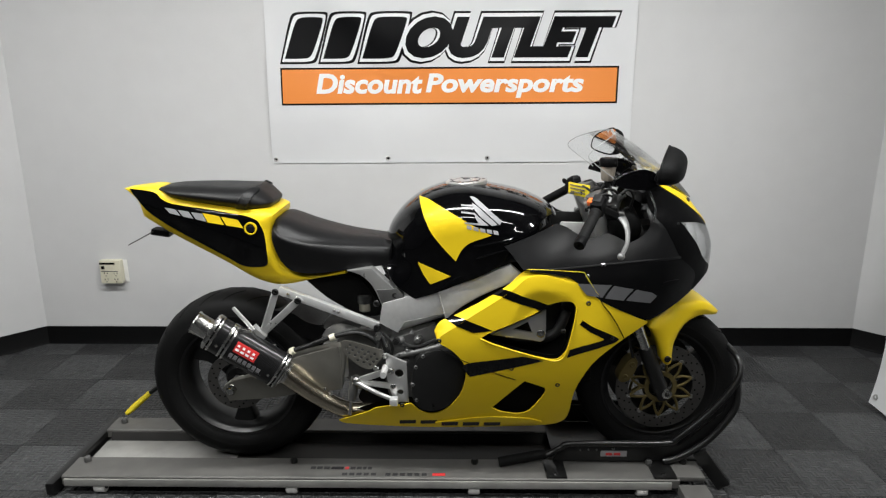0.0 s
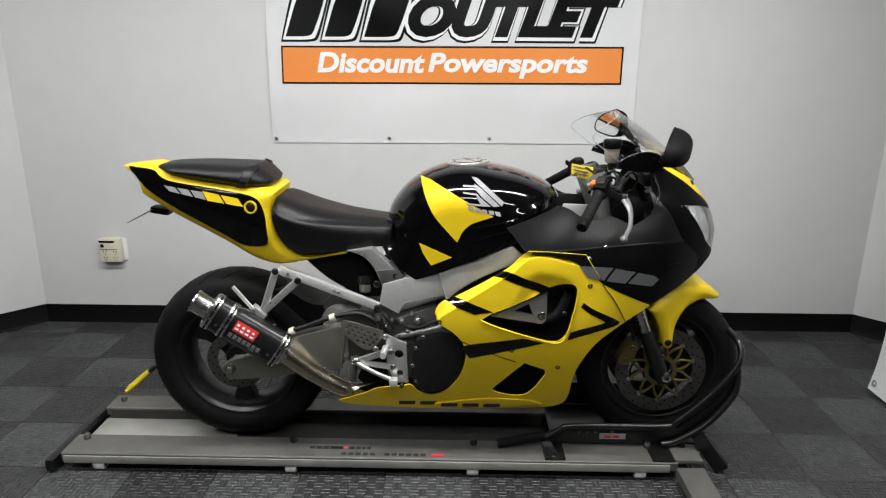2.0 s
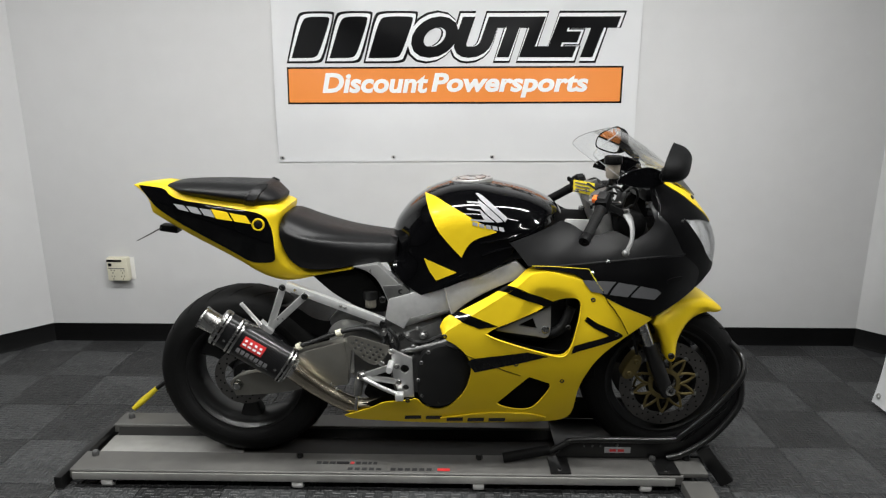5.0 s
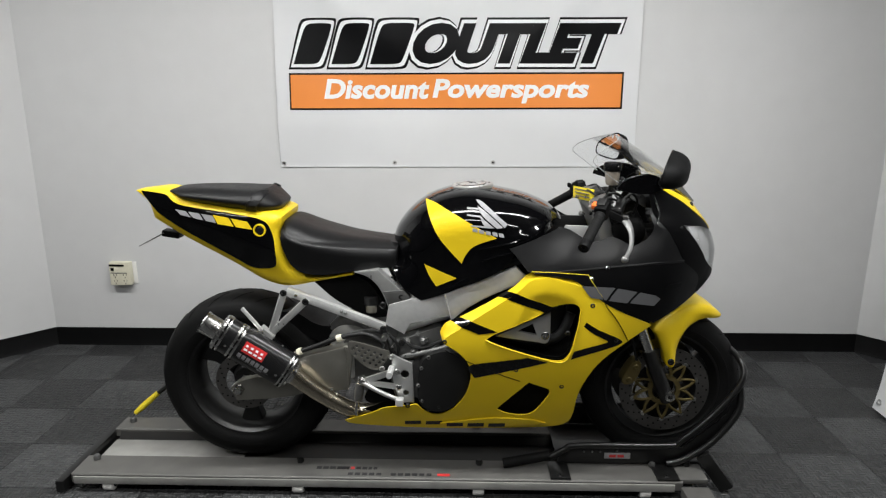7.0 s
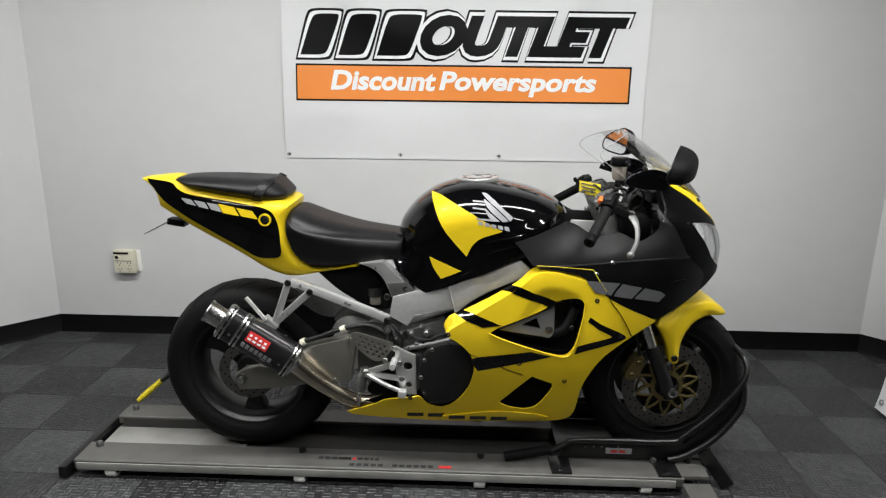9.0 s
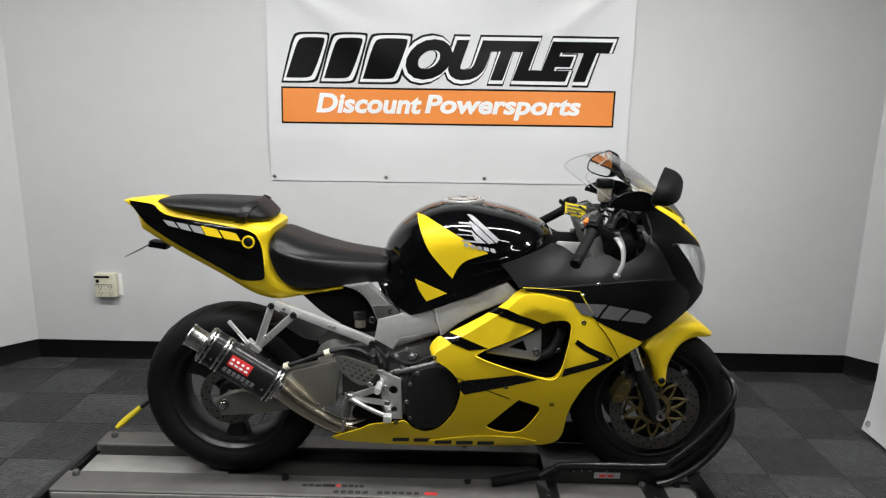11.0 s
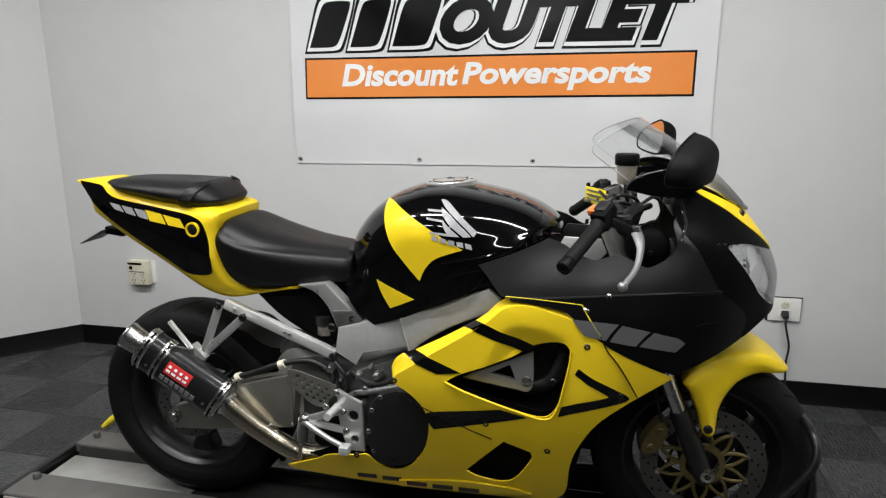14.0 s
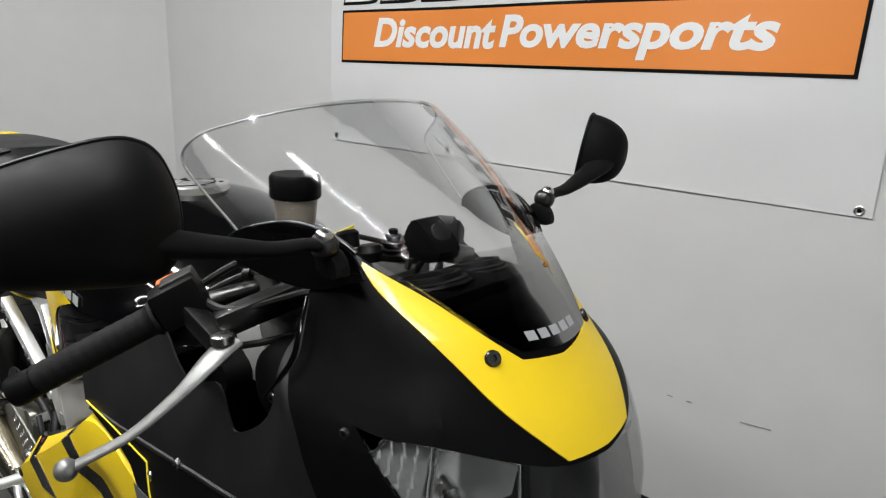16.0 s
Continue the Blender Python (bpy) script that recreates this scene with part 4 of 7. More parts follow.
# ---- the dolly under the motorcycle ----
def dolly():
    root = group_of("motorcycle_dolly", None, (0, -0.19, 0))
    L0, L1 = -1.43, 0.775

    def rail(name, y0, y1, z1, lip):
        profile = [(y0, 0.038), (y0, z1 - 0.004), (y0 + 0.004, z1), (y1 - 0.004, z1), (y1, z1 - 0.004), (y1, lip), (y1 - 0.006, lip), (y1 - 0.006, z1 - 0.008), (y0 + 0.006, z1 - 0.008), (y0 + 0.006, 0.038)]
        n = len(profile)
        verts = [(x, y, z) for x in (L0, L1) for y, z in profile]
        faces = [(k, (k + 1) % n, n + (k + 1) % n, n + k) for k in range(n)] + [tuple(range(n)), tuple(range(2 * n - 1, n - 1, -1))]
        return part(name, from_lists(verts, faces), DOLLY_ALLOY, root, "scuffed silver aluminium rail")

    rail("rail", -0.212, -0.085, 0.072, 0.04)
    rail("rail", 0.112, 0.215, 0.072, 0.04)
    verts, faces = [], []
    section = [(-0.090, 0.070), (-0.070, 0.031), (0.097, 0.029), (0.116, 0.070), (0.116, 0.060), (0.099, 0.024), (-0.072, 0.026), (-0.090, 0.060)]
    n = len(section)
    verts = [(x, y, z) for x in (L0 + 0.02, L1 - 0.02) for y, z in section]
    faces = [(k, (k + 1) % n, n + (k + 1) % n, n + k) for k in range(n)] + [tuple(range(n)), tuple(range(2 * n - 1, n - 1, -1))]
    part("channel", from_lists(verts, faces), CHANNEL, root, "dull dark aluminium wheel channel")
    part("front_lip", box((L0 + 0.01, -0.220, 0.036), (L1 - 0.03, -0.2135, 0.064), 0.002), PLATE, root, "brighter extruded edge")
    part("end_cap", beam((L0 - 0.035, -0.235, 0.030), (L0 - 0.012, 0.22, 0.045), 0.034, 0.050, 0.01), BLACK_STEEL, root, "black end bumper")
    part("end_cap", box((L1, -0.16, 0.02), (L1 + 0.05, 0.22, 0.062), 0.01), BLACK_STEEL, root, "black end bumper")
    part("outrigger", box((L1 - 0.010, -0.95, 0.024), (L1 + 0.088, -0.222, 0.060), 0.004), DOLLY_ALLOY, root, "silver stabiliser bar")
    part("outrigger_plate", box((L1 - 0.035, -0.205, 0.060), (L1 + 0.090, -0.10, 0.078), 0.004), DOLLY_ALLOY, root)
    for x in (-1.385, -0.615, 0.053, 0.690, 0.815):
        at = (x, -0.115, 0.073 if x < 0.8 else 0.079)
        part("stud", lathe([(0, 0.013), (0.012, 0.013), (0.018, 0.009), (0.018, 0)], at, (at[0], at[1], 1), 6 if abs(x) < 0.7 else 16), BLACK_STEEL if -1 < x < 0.6 or x > 0.75 else CAST, root)
    for x in (-1.385, -0.62, 0.05, 0.60):
        part("stud", lathe([(0, 0.013), (0.012, 0.013), (0.018, 0.009), (0.018, 0)], (x, 0.17, 0.073), (x, 0.17, 1), 12), CAST if x < -1 else BLACK_STEEL, root)
    for x in (-1.30, -0.605, 0.048, 0.645):
        for y in (-0.196, 0.16):
            wheel = part("caster", lathe([(0, 0.008), (0, 0.018), (0.004, 0.021), (0.036, 0.021), (0.040, 0.018), (0.040, 0.008)], (x - 0.02, y, 0.0215), (x + 1, y, 0.0215), 20), WHITE_PLASTIC, root, "small grey roller")
            part("caster_fork", box((x - 0.026, y - 0.012, 0.018), (x + 0.026, y + 0.012, 0.042), 0.003), BLACK_STEEL, wheel)
    # worn maker's print, in bars
    for k, (x, w, m, dz) in enumerate(((-0.545, 0.018, CORD, 0), (-0.522, 0.020, CORD, 0), (-0.497, 0.022, CORD, 0), (-0.470, 0.045, INK_BLACK, 0), (-0.420, 0.014, RED, 0), (-0.400, 0.018, CORD, 0), (-0.377, 0.018, CORD, 0), (-0.354, 0.012, CORD, 0), (-0.336, 0.014, CORD, 0), *[(-0.425 + 0.026 * i, 0.018, CORD, -1) for i in (0, 1, 2, 3, 4, 6, 7, 8, 9, 10, 11)], (-0.100, 0.045, RED, -1))):
        y = -0.150 if dz == 0 else -0.188
        part("worn_print", box((x, y - 0.009, 0.0722), (x + w, y + 0.007, 0.0728)), m, root)
    part("channel_strip", box((-1.42, -0.066, 0.0305), (-0.86, 0.092, 0.0345), 0.001), PLATE, root, "lighter worn plate in the channel")
    # lever at the back end
    part("lever", tube([(-1.40, 0.23, 0.085), (-1.33, 0.26, 0.145), (-1.26, 0.29, 0.195), (-1.235, 0.30, 0.215)], 0.009, 10), BLACK_STEEL, root, "thin black lever")
    part("lever_grip", tube([(-1.405, 0.228, 0.080), (-1.375, 0.242, 0.106), (-1.315, 0.266, 0.158)], 0.013, 12, radii=[0.009, 0.014, 0.011]), TAG, root, "yellow plastic grip")
    return tagged(root, "low silver aluminium motorcycle dolly with rollers on the tiled floor", "motorcycle dolly")


dolly()


# ---- the wheel chock ----
def chock():
    root = group_of("wheel_chock", None, (0, -0.145, 0))
    for s in (-1, 1):
        part("hoop", tube([(0.175, s * 0.17, 0.092), (0.30, s * 0.165, 0.106), (0.365, s * 0.16, 0.138), (0.42, s * 0.16, 0.156), (0.735, s * 0.16, 0.158), (0.790, s * 0.16, 0.182), (0.900, s * 0.158, 0.288), (0.974, s * 0.155, 0.387), (0.996, s * 0.140, 0.442), (0.990, s * 0.10, 0.480), (0.985, s * 0.0, 0.488)], 0.0115, 12), BLACK_STEEL, root, "bent black steel tube")
        part("side_plate", slab([(0.34, 0.078), (0.77, 0.078), (0.81, 0.098), (0.972, 0.24), (0.990, 0.37), (0.966, 0.37), (0.948, 0.28), (0.80, 0.145), (0.72, 0.150), (0.40, 0.150), (0.36, 0.122)], s * 0.150, s * 0.142, 0.002), BLACK_STEEL, root, "flat black steel side plate")
        part("lower_tube", tube([(0.74, s * 0.165, 0.088), (0.80, s * 0.165, 0.106), (0.897, s * 0.165, 0.176), (0.975, s * 0.16, 0.280), (0.992, s * 0.15, 0.345), (0.984, s * 0.145, 0.41)], 0.012, 12), BLACK_STEEL, root)
        part("handle", tube([(0.175, s * 0.17, 0.092), (0.14, s * 0.172, 0.086), (0.31, s * 0.166, 0.118)][1:], 0.019, 12), GRIP, root, "black rubber grip")
    part("foot_plate", box((0.305, -0.255, 0.073), (0.378, -0.150, 0.080), 0.002), BLACK_STEEL, root)
    part("foot_plate", box((0.685, -0.255, 0.073), (0.765, -0.150, 0.080), 0.002), BLACK_STEEL, root)
    part("base_plate", box((0.345, -0.140, 0.0735), (0.80, 0.140, 0.0795), 0.002), BLACK_STEEL, root, "flat black steel base")
    part("rear_stay", beam((0.865, -0.175, 0.135), (0.955, -0.205, 0.014), 0.03, 0.055, 0.01), BLACK_STEEL, root)
    part("cradle", box((0.50, -0.075, 0.031), (0.95, 0.070, 0.043), 0.004), BLACK_STEEL, root)
    part("label_plate", box((0.515, -0.1545, 0.100), (0.610, -0.1515, 0.122)), SILVER_INK, root, "small white label plate")
    for x in (0.545, 0.575):
        part("label_print", box((x - 0.012, -0.1555, 0.105), (x + 0.012, -0.1542, 0.115)), RED, root)
    for x, y in ((0.340, -0.235), (0.722, -0.235)):
        bolt(root, (x, y, 0.080), 0.010, BLACK_STEEL, (0, 0, 1))
    for x in (0.44, 0.47, 0.50):
        bolt(root, (x, -0.152, 0.125), 0.004, CAST)
    bolt(root, (0.560, -0.154, 0.131), 0.006, CAST)
    return tagged(root, "black steel wheel chock clamped round the front tyre on the dolly", "wheel chock")


chock()


# ---- the motorcycle ----
BIKE = tagged(group_of("motorcycle", None, (0, -0.145, 0)), "black and yellow faired sport motorcycle standing upright on the dolly", "motorcycle")
REAR, FRONT = Vector((-0.826, 0, 0.362)), Vector((0.738, 0, 0.343))


def wheel(name, at, outer, tyre_half, rim_r, spokes, label):
    root = group_of(name, BIKE, at)
    if label:
        tagged(root, label)
    c, y = Vector((0, 0, 0)), Vector((0, 1, 0))
    section = []
    for k in range(25):
        a = math.pi * (k / 24) - math.pi / 2
        w = tyre_half * math.copysign(abs(math.sin(a)) ** 0.9, math.sin(a))
        drop = (outer - rim_r) * 0.86
        section.append((w, outer - drop * (1 - math.cos(a) ** 0.62)))
    section += [(tyre_half * 0.90, rim_r + 0.006), (tyre_half * 0.86, rim_r - 0.004), (-tyre_half * 0.86, rim_r - 0.004), (-tyre_half * 0.90, rim_r + 0.006)]
    tyre = part("tyre", lathe(section, c, y, 96, closed=True), RUBBER, root, "worn black tyre", 60)
    for side in (-1, 1):
        r, wide = rim_r + (outer - rim_r) * 0.30, tyre_half * 0.985
        part("sidewall_rib", lathe([(side * wide, r - 0.003), (side * (wide + 0.0016), r), (side * wide, r + 0.003), (side * (wide - 0.004), r)], c, y, 72, closed=True), RUBBER, tyre)
    # tread grooves, slanting
    for s in (-1, 1):
        count = 22
        for k in range(count):
            a0 = 2 * math.pi * k / count + (0.12 if s > 0 else 0)
            line = []
            for j in range(5):
                g = 0.12 + 0.62 * j / 4
                a = a0 + g * 0.34
                w = tyre_half * g
                b = math.asin(min(1, g ** (1 / 0.9)))
                r = outer - (outer - rim_r) * 0.86 * (1 - math.cos(b) ** 0.62) - 0.0012
                line.append((r * math.cos(a), s * w, r * math.sin(a)))
            part("tread_groove", tube(line, 0.0026, 5, 2), DARK, tyre)
    w = tyre_half * 0.84
    rim = [(-w, rim_r + 0.004), (-w, rim_r - 0.012), (-w + 0.010, rim_r - 0.020), (-w * 0.5, rim_r - 0.036), (w * 0.5, rim_r - 0.036), (w - 0.010, rim_r - 0.020), (w, rim_r - 0.012), (w, rim_r + 0.004), (w * 0.6, rim_r - 0.016), (-w * 0.6, rim_r - 0.016)]
    part("rim", lathe(rim, c, y, 72, closed=True), WHEEL_PAINT, root, "black-painted alloy rim")
    part("hub", lathe([(-w * 0.85, 0.0), (-w * 0.85, 0.045), (-w * 0.5, 0.058), (w * 0.5, 0.058), (w * 0.85, 0.045), (w * 0.85, 0)], c, y, 36), WHEEL_PAINT, root)
    for k in range(spokes):
        a = 2 * math.pi * k / spokes + 0.5
        d, n = Vector((math.cos(a), 0, math.sin(a))), Vector((-math.sin(a), 0, math.cos(a)))
        verts = []
        for r, half, t in ((0.04, 0.036, w * 0.55), (0.09, 0.026, w * 0.42), (rim_r * 0.62, 0.027, w * 0.40), (rim_r - 0.028, 0.046, w * 0.5)):
            for sn, sy in ((-1, -1), (-0.7, -1.25), (0.7, -1.25), (1, -1), (1, 1), (-1, 1)):
                verts.append(d * r + n * half * sn + Vector((0, t * 0.7 * sy, 0)))
        faces = []
        for i in range(3):
            for j in range(6):
                q = (j + 1) % 6
                faces.append((i * 6 + j, i * 6 + q, i * 6 + 6 + q, i * 6 + 6 + j))
        faces += [tuple(range(6)), tuple(range(23, 17, -1))]
        bm = from_lists(verts, faces)
        bmesh.ops.bevel(bm, geom=bm.edges[:], offset=0.005, segments=2, affect="EDGES", profile=0.6)
        part("spoke", bm, WHEEL_PAINT, root)
    return root


def ring_plate(r0, r1, y0, y1, centre=(0, 0, 0), sides=64):
    return lathe([(y0, r0), (y0, r1), (y1, r1), (y1, r0)], centre, Vector(centre) + Vector((0, 1, 0)), sides, closed=True)


def brake_disc(root, y, r0, r1, carrier, holes, lobes):
    d = 1 if y > 0 else -1
    disc = part("brake_disc", ring_plate(r0, r1, y - 0.0025, y + 0.0025), DISC_STEEL, root, "drilled steel brake disc", 30)
    spots = []
    for k in range(holes):
        a = 2 * math.pi * k / holes
        r = (r0 + r1) / 2 + (r1 - r0) * (0.30, 0.0, -0.30)[k % 3]
        at = Vector((r * math.cos(a), y + d * 0.0022, r * math.sin(a)))
        spots.append(lathe([(0, 0.0034), (0.0008, 0.0034), (0.0008, 0)], at, at + Vector((0, d, 0)), 8))
    tagged(part("drill_holes", join(*spots), DARK, disc), kind="stuff")
    if carrier:
        c = group_of("disc_carrier", root)
        tagged(c, "gold-coloured disc carrier of looped spokes")
        part("inner_ring", ring_plate(0.044, 0.060, y - 0.006, y + 0.006), GOLD, c)
        for k in range(lobes):
            a = 2 * math.pi * k / lobes
            b = a + math.pi / lobes
            for s in (-1, 1):
                pts = [(0.056, a), (0.072, a + s * 0.06), (0.092, a + s * 0.17), (r0 - 0.001, b if s > 0 else a - math.pi / lobes)]
                part("carrier_spoke", tube([(r * math.cos(t), y + d * 0.002, r * math.sin(t)) for r, t in pts], 0.0052, 8, 4), GOLD, c)
            pts = [(0.078, a + 0.08), (0.088, a), (0.078, a - 0.08)]
            at = Vector(((r0 + 0.002) * math.cos(b), y - 0.005, (r0 + 0.002) * math.sin(b)))
            part("rivet", lathe([(0, 0.0085), (0.010, 0.0085), (0.011, 0.006), (0.011, 0)] if d > 0 else [(-0.001, 0), (-0.001, 0.006), (0, 0.0085), (0.010, 0.0085)], at, at + Vector((0, 1, 0)), 12), CHROME, c)


rear_wheel = wheel("rear_wheel", REAR, 0.330, 0.096, 0.226, 3, "black three-spoke rear wheel")
front_wheel = wheel("front_wheel", FRONT, 0.300, 0.060, 0.218, 3, "black three-spoke front wheel with twin discs")
for y in (-0.075, 0.075):
    brake_disc(front_wheel, y, 0.118, 0.165, True, 60, 10)
brake_disc(rear_wheel, -0.085, 0.072, 0.110, False, 36, 6)
part("sprocket", ring_plate(0.05, 0.105, 0.095, 0.101), CAST, rear_wheel)


def on_skin(name, outline, mat, parent, thickness=0.003, lift=0.0, holes=(), step=0.02, label="", mirror=True, corners=5, surface=skin):
    """A panel on the fairing's skin and its mirror image."""
    def make():
        return thick(filled(rounded(outline, corners), [rounded(h, corners) for h in holes], step), surface, thickness, lift, -1)
    if mirror:
        return both(name, make, mat, parent, label)
    return [part(name, make(), mat, parent, label)]


def row_of(corners, a, b, lo=0.0, hi=1.0):
    """A block out of a four-cornered strip, from a to b of its length."""
    (p, q, r, t) = [Vector((c[0], c[1])) for c in corners]
    at = lambda u, v: tuple((t + (r - t) * u) * (1 - v) + (p + (q - p) * u) * v)
    return [(*at(a, lo), 1), (*at(b, lo), 1), (*at(b, hi), 1), (*at(a, hi), 1)]


def across(half):
    """A full outline out of the right-hand half of it."""
    return half + [(-p[0], *p[1:]) for p in reversed(half) if abs(p[0]) > 1e-6]


FOLD, RIDGE = [[(p.x, p.y) for p in glide(line, 6)] for line in (FOLD_UP, TOP_UP)]
SIDE = [(q, z, 1) for q, z in FOLD] + SIDE_REST


def facet(u, v):
    """The side panel's upper facet, leaning in from the fold to the top edge."""
    k = min(len(FOLD) - 2, max(0, int(u * (len(FOLD) - 1))))
    f = u * (len(FOLD) - 1) - k
    line = []
    for loop, lean in ((FOLD, 0.0), (RIDGE, 0.032)):
        q, z = [loop[k][i] + (loop[k + 1][i] - loop[k][i]) * f for i in (0, 1)]
        x, y, z = skin(q, z)
        line.append(Vector((x, y + lean * min(1.0, (1 - u) * 6), z)))
    return tuple(line[0] + (line[1] - line[0]) * v)



def side_skin(q, z):
    """The skin, dished in under the hood of the upper opening."""
    x, y, zz = skin(q, z)
    top = table(q, [(p[0], p[1]) for p in reversed(HOOD)])
    k = min(1.0, max(0.0, (top - z) / 0.05))
    k = k * k * (3 - 2 * k) * max(0.0, min(1.0, (HOOD[0][0] - q) / 0.05, (q - HOOD[-1][0]) / 0.04, (z - 0.640) / 0.06))
    return (x, y + 0.014 * k, zz)


def along_at(loop, q):
    """How far along a line, 0 to 1, it reaches q."""
    k = max(i for i in range(len(loop) - 1) if loop[i][0] >= q)
    return (k + (loop[k][0] - q) / (loop[k][0] - loop[k + 1][0])) / (len(loop) - 1)


FACET_SIGN = 1
STRIPE_ENDS = []
for stripe, ends in ((STRIPE_A, (RIDGE_A, RIDGE_B)), (STRIPE_B, (RIDGE_C, RIDGE_D))):
    STRIPE_ENDS.append((along_at(RIDGE, ends[0][0][0]), along_at(RIDGE, ends[1][0][0]), along_at(FOLD, stripe[1][0]), along_at(FOLD, stripe[0][0])))

# side fairing with its two openings
side_r, side_l = on_skin("side_fairing", SIDE, YELLOW, BIKE, 0.004, 0.0, (VENT_UPPER, VENT_LOWER), 0.010, "glossy yellow side fairing with openings", surface=side_skin)
for outline in (STRIPE_A, STRIPE_B, STRIPE_C, STRIPE_D):
    for parent, flip in ((side_r, False), (side_l, True)):
        bm = thick(filled(rounded(outline, 5), (), 0.016), side_skin, 0.001, 0.0012, -1)
        part("stripe", mirror_y(bm) if flip else bm, GLOSS, parent)
for parent, flip in ((side_r, False), (side_l, True)):
    bm = thick(filled([(0, 0), (1, 0), (1, 1), (0, 1)], (), 1 / 54.5), facet, 0.003, 0.0, FACET_SIGN)
    part("folded_edge", mirror_y(bm) if flip else bm, YELLOW, parent, "glossy yellow upper facet")
    for a, b, c, d in STRIPE_ENDS:
        bm = thick(filled([(a, 1.0), (b, 1.0), (c, 0.0), (d, 0.0)], (), 0.03), facet, 0.001, 0.0012, FACET_SIGN)
        part("stripe", mirror_y(bm) if flip else bm, GLOSS, parent)
# rolled rim round the upper opening; a black sheet paints the lower one's shade
rim = [side_skin(p.x, p.y) for p in glide([p[:2] for p in VENT_UPPER[6:] + VENT_UPPER[:1]], 6)]
part("vent_rim", tube(rim, 0.0038, 10, 1, flat=0.7), YELLOW, side_r)
for parent, flip in ((side_r, False), (side_l, True)):
    bm = thick(filled(rounded(LIP, 4), (), 0.012), skin, 0.006, 0.007, -1)
    part("lower_lip", mirror_y(bm) if flip else bm, YELLOW, parent)
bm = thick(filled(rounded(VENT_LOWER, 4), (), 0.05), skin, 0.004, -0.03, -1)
part("vent_shade", bm, DARK, side_r)
for k, x in enumerate((0.930, 0.855, 0.780, 0.705, 0.630)):
    for parent, flip in ((side_r, False), (side_l, True)):
        bm = thick(filled([(x - 0.031, 0.254), (x + 0.027, 0.252), (x + 0.030, 0.269), (x - 0.028, 0.271)], (), 0.03), skin, 0.001, 0.0012 if x > 0.84 else 0.0085, -1)
        part("maker_mark", mirror_y(bm) if flip else bm, INK_BLACK, parent)

# upper cowl: satin black over a glossy lower band
DISH = [(0.42, 0.0), (0.52, 0.6), (0.62, 1.0), (0.74, 0.85), (0.86, 0.3), (0.96, 0.0)]


def cowl_skin(q, z):
    """The skin, dished in above its crease."""
    x, y, zz = skin(q, z)
    lift = max(0.0, min(1.0, (z - 0.858) / 0.12))
    return (x, y + 0.034 * lift * lift * (3 - 2 * lift) * table(q, DISH), zz)


cowl_r, cowl_l = on_skin("upper_cowl", COWL, GREY_PANEL, BIKE, 0.004, 0.0, (), 0.010, "satin black upper cowl panel", surface=cowl_skin)
for parent, flip in ((cowl_r, False), (cowl_l, True)):
    bm = thick(filled(rounded(COWL_GLOSS, 5), (), 0.02), skin, 0.001, 0.0015, -1)
    part("gloss_band", mirror_y(bm) if flip else bm, BAND, parent)
    # the model mark: slanted grey blocks
    for block in (MARK_ONE, MARK_TWO, MARK_THREE):
        bm = thick(filled(rounded([(*p[:2], 1) for p in block], 1), (), 0.02), skin, 0.001, 0.0032, -1)
        part("model_mark", mirror_y(bm) if flip else bm, GREY_INK, parent)
    crease = [skin(*p[:2]) for p in CREASE[:5]]
    bm = tube([(x, y + 0.001, z) for x, y, z in crease], 0.0036, 8)
    part("crease", mirror_y(bm) if flip else bm, GREY_PANEL, parent)


def skin_line(points, steps=8):
    """A line on the skin, straight from point to point."""
    out = []
    for a, b in zip(points, points[1:]):
        out += [skin(a[0] + (b[0] - a[0]) * k / steps, a[1] + (b[1] - a[1]) * k / steps) for k in range(steps)]
    return [(x, y - 0.0022, z) for x, y, z in out + [skin(*points[-1][:2])]]


for parent, flip in ((side_r, False), (side_l, True)):
    for name, line, size, mat in (("panel_seam", SEAM, 0.0016, DARK), ("yellow_edge", YELLOW_EDGE, 0.0012, TAG), ("lower_seam", LOWER_SEAM, 0.0012, DARK)):
        bm = tube(skin_line(line), size, 6, smooth=False)
        part(name, mirror_y(bm) if flip else bm, mat, parent)

# nose, lamp glass and the yellow strip under the screen
NOSE = [(0.0, 1.045, 1), (0.12, 1.068), (0.20, 1.100), (0.245, 1.125, 1), (0.345, 1.10), (0.397, 1.04), (0.413, 0.985), (0.318, 0.876), (0.226, 0.817), (0.208, 0.760), (0.195, 0.745), (0.14, 0.788), (0.07, 0.796), (0.0, 0.797, 1)]
LAMP = [(0.0, 0.945, 1), (0.085, 0.950), (0.17, 0.971), (0.23, 0.983), (0.275, 0.985), (0.313, 0.992, 1), (0.295, 0.962), (0.205, 0.868, 1), (0.155, 0.835), (0.10, 0.814), (0.05, 0.806), (0.0, 0.804, 1)]
YELLOW_STRIP = [(0.0, 0.950, 1), (0.070, 0.953, 1), (0.169, 1.030), (0.242, 1.094), (0.246, 1.119, 1), (0.168, 1.088), (0.122, 1.058), (0.080, 1.036, 1), (0.0, 1.031, 1)]
lamp_hole = [rounded(across(LAMP), 5)]
nose = part("nose_cowl", thick(filled(rounded(across(NOSE), 5), lamp_hole, 0.018), skin, 0.004, 0.001, -1), NOSE_SHADED, BIKE, "black nose cowl, its shade put into the colour")
strip = part("yellow_strip", thick(filled(rounded(across(YELLOW_STRIP), 5), (), 0.015), skin, 0.003, 0.0032, -1), YELLOW, BIKE, "glossy yellow strip round the foot of the screen")
lamp = group_of("headlamp", BIKE)
tagged(lamp, "wide clear-lensed twin headlamp with chromed reflectors")
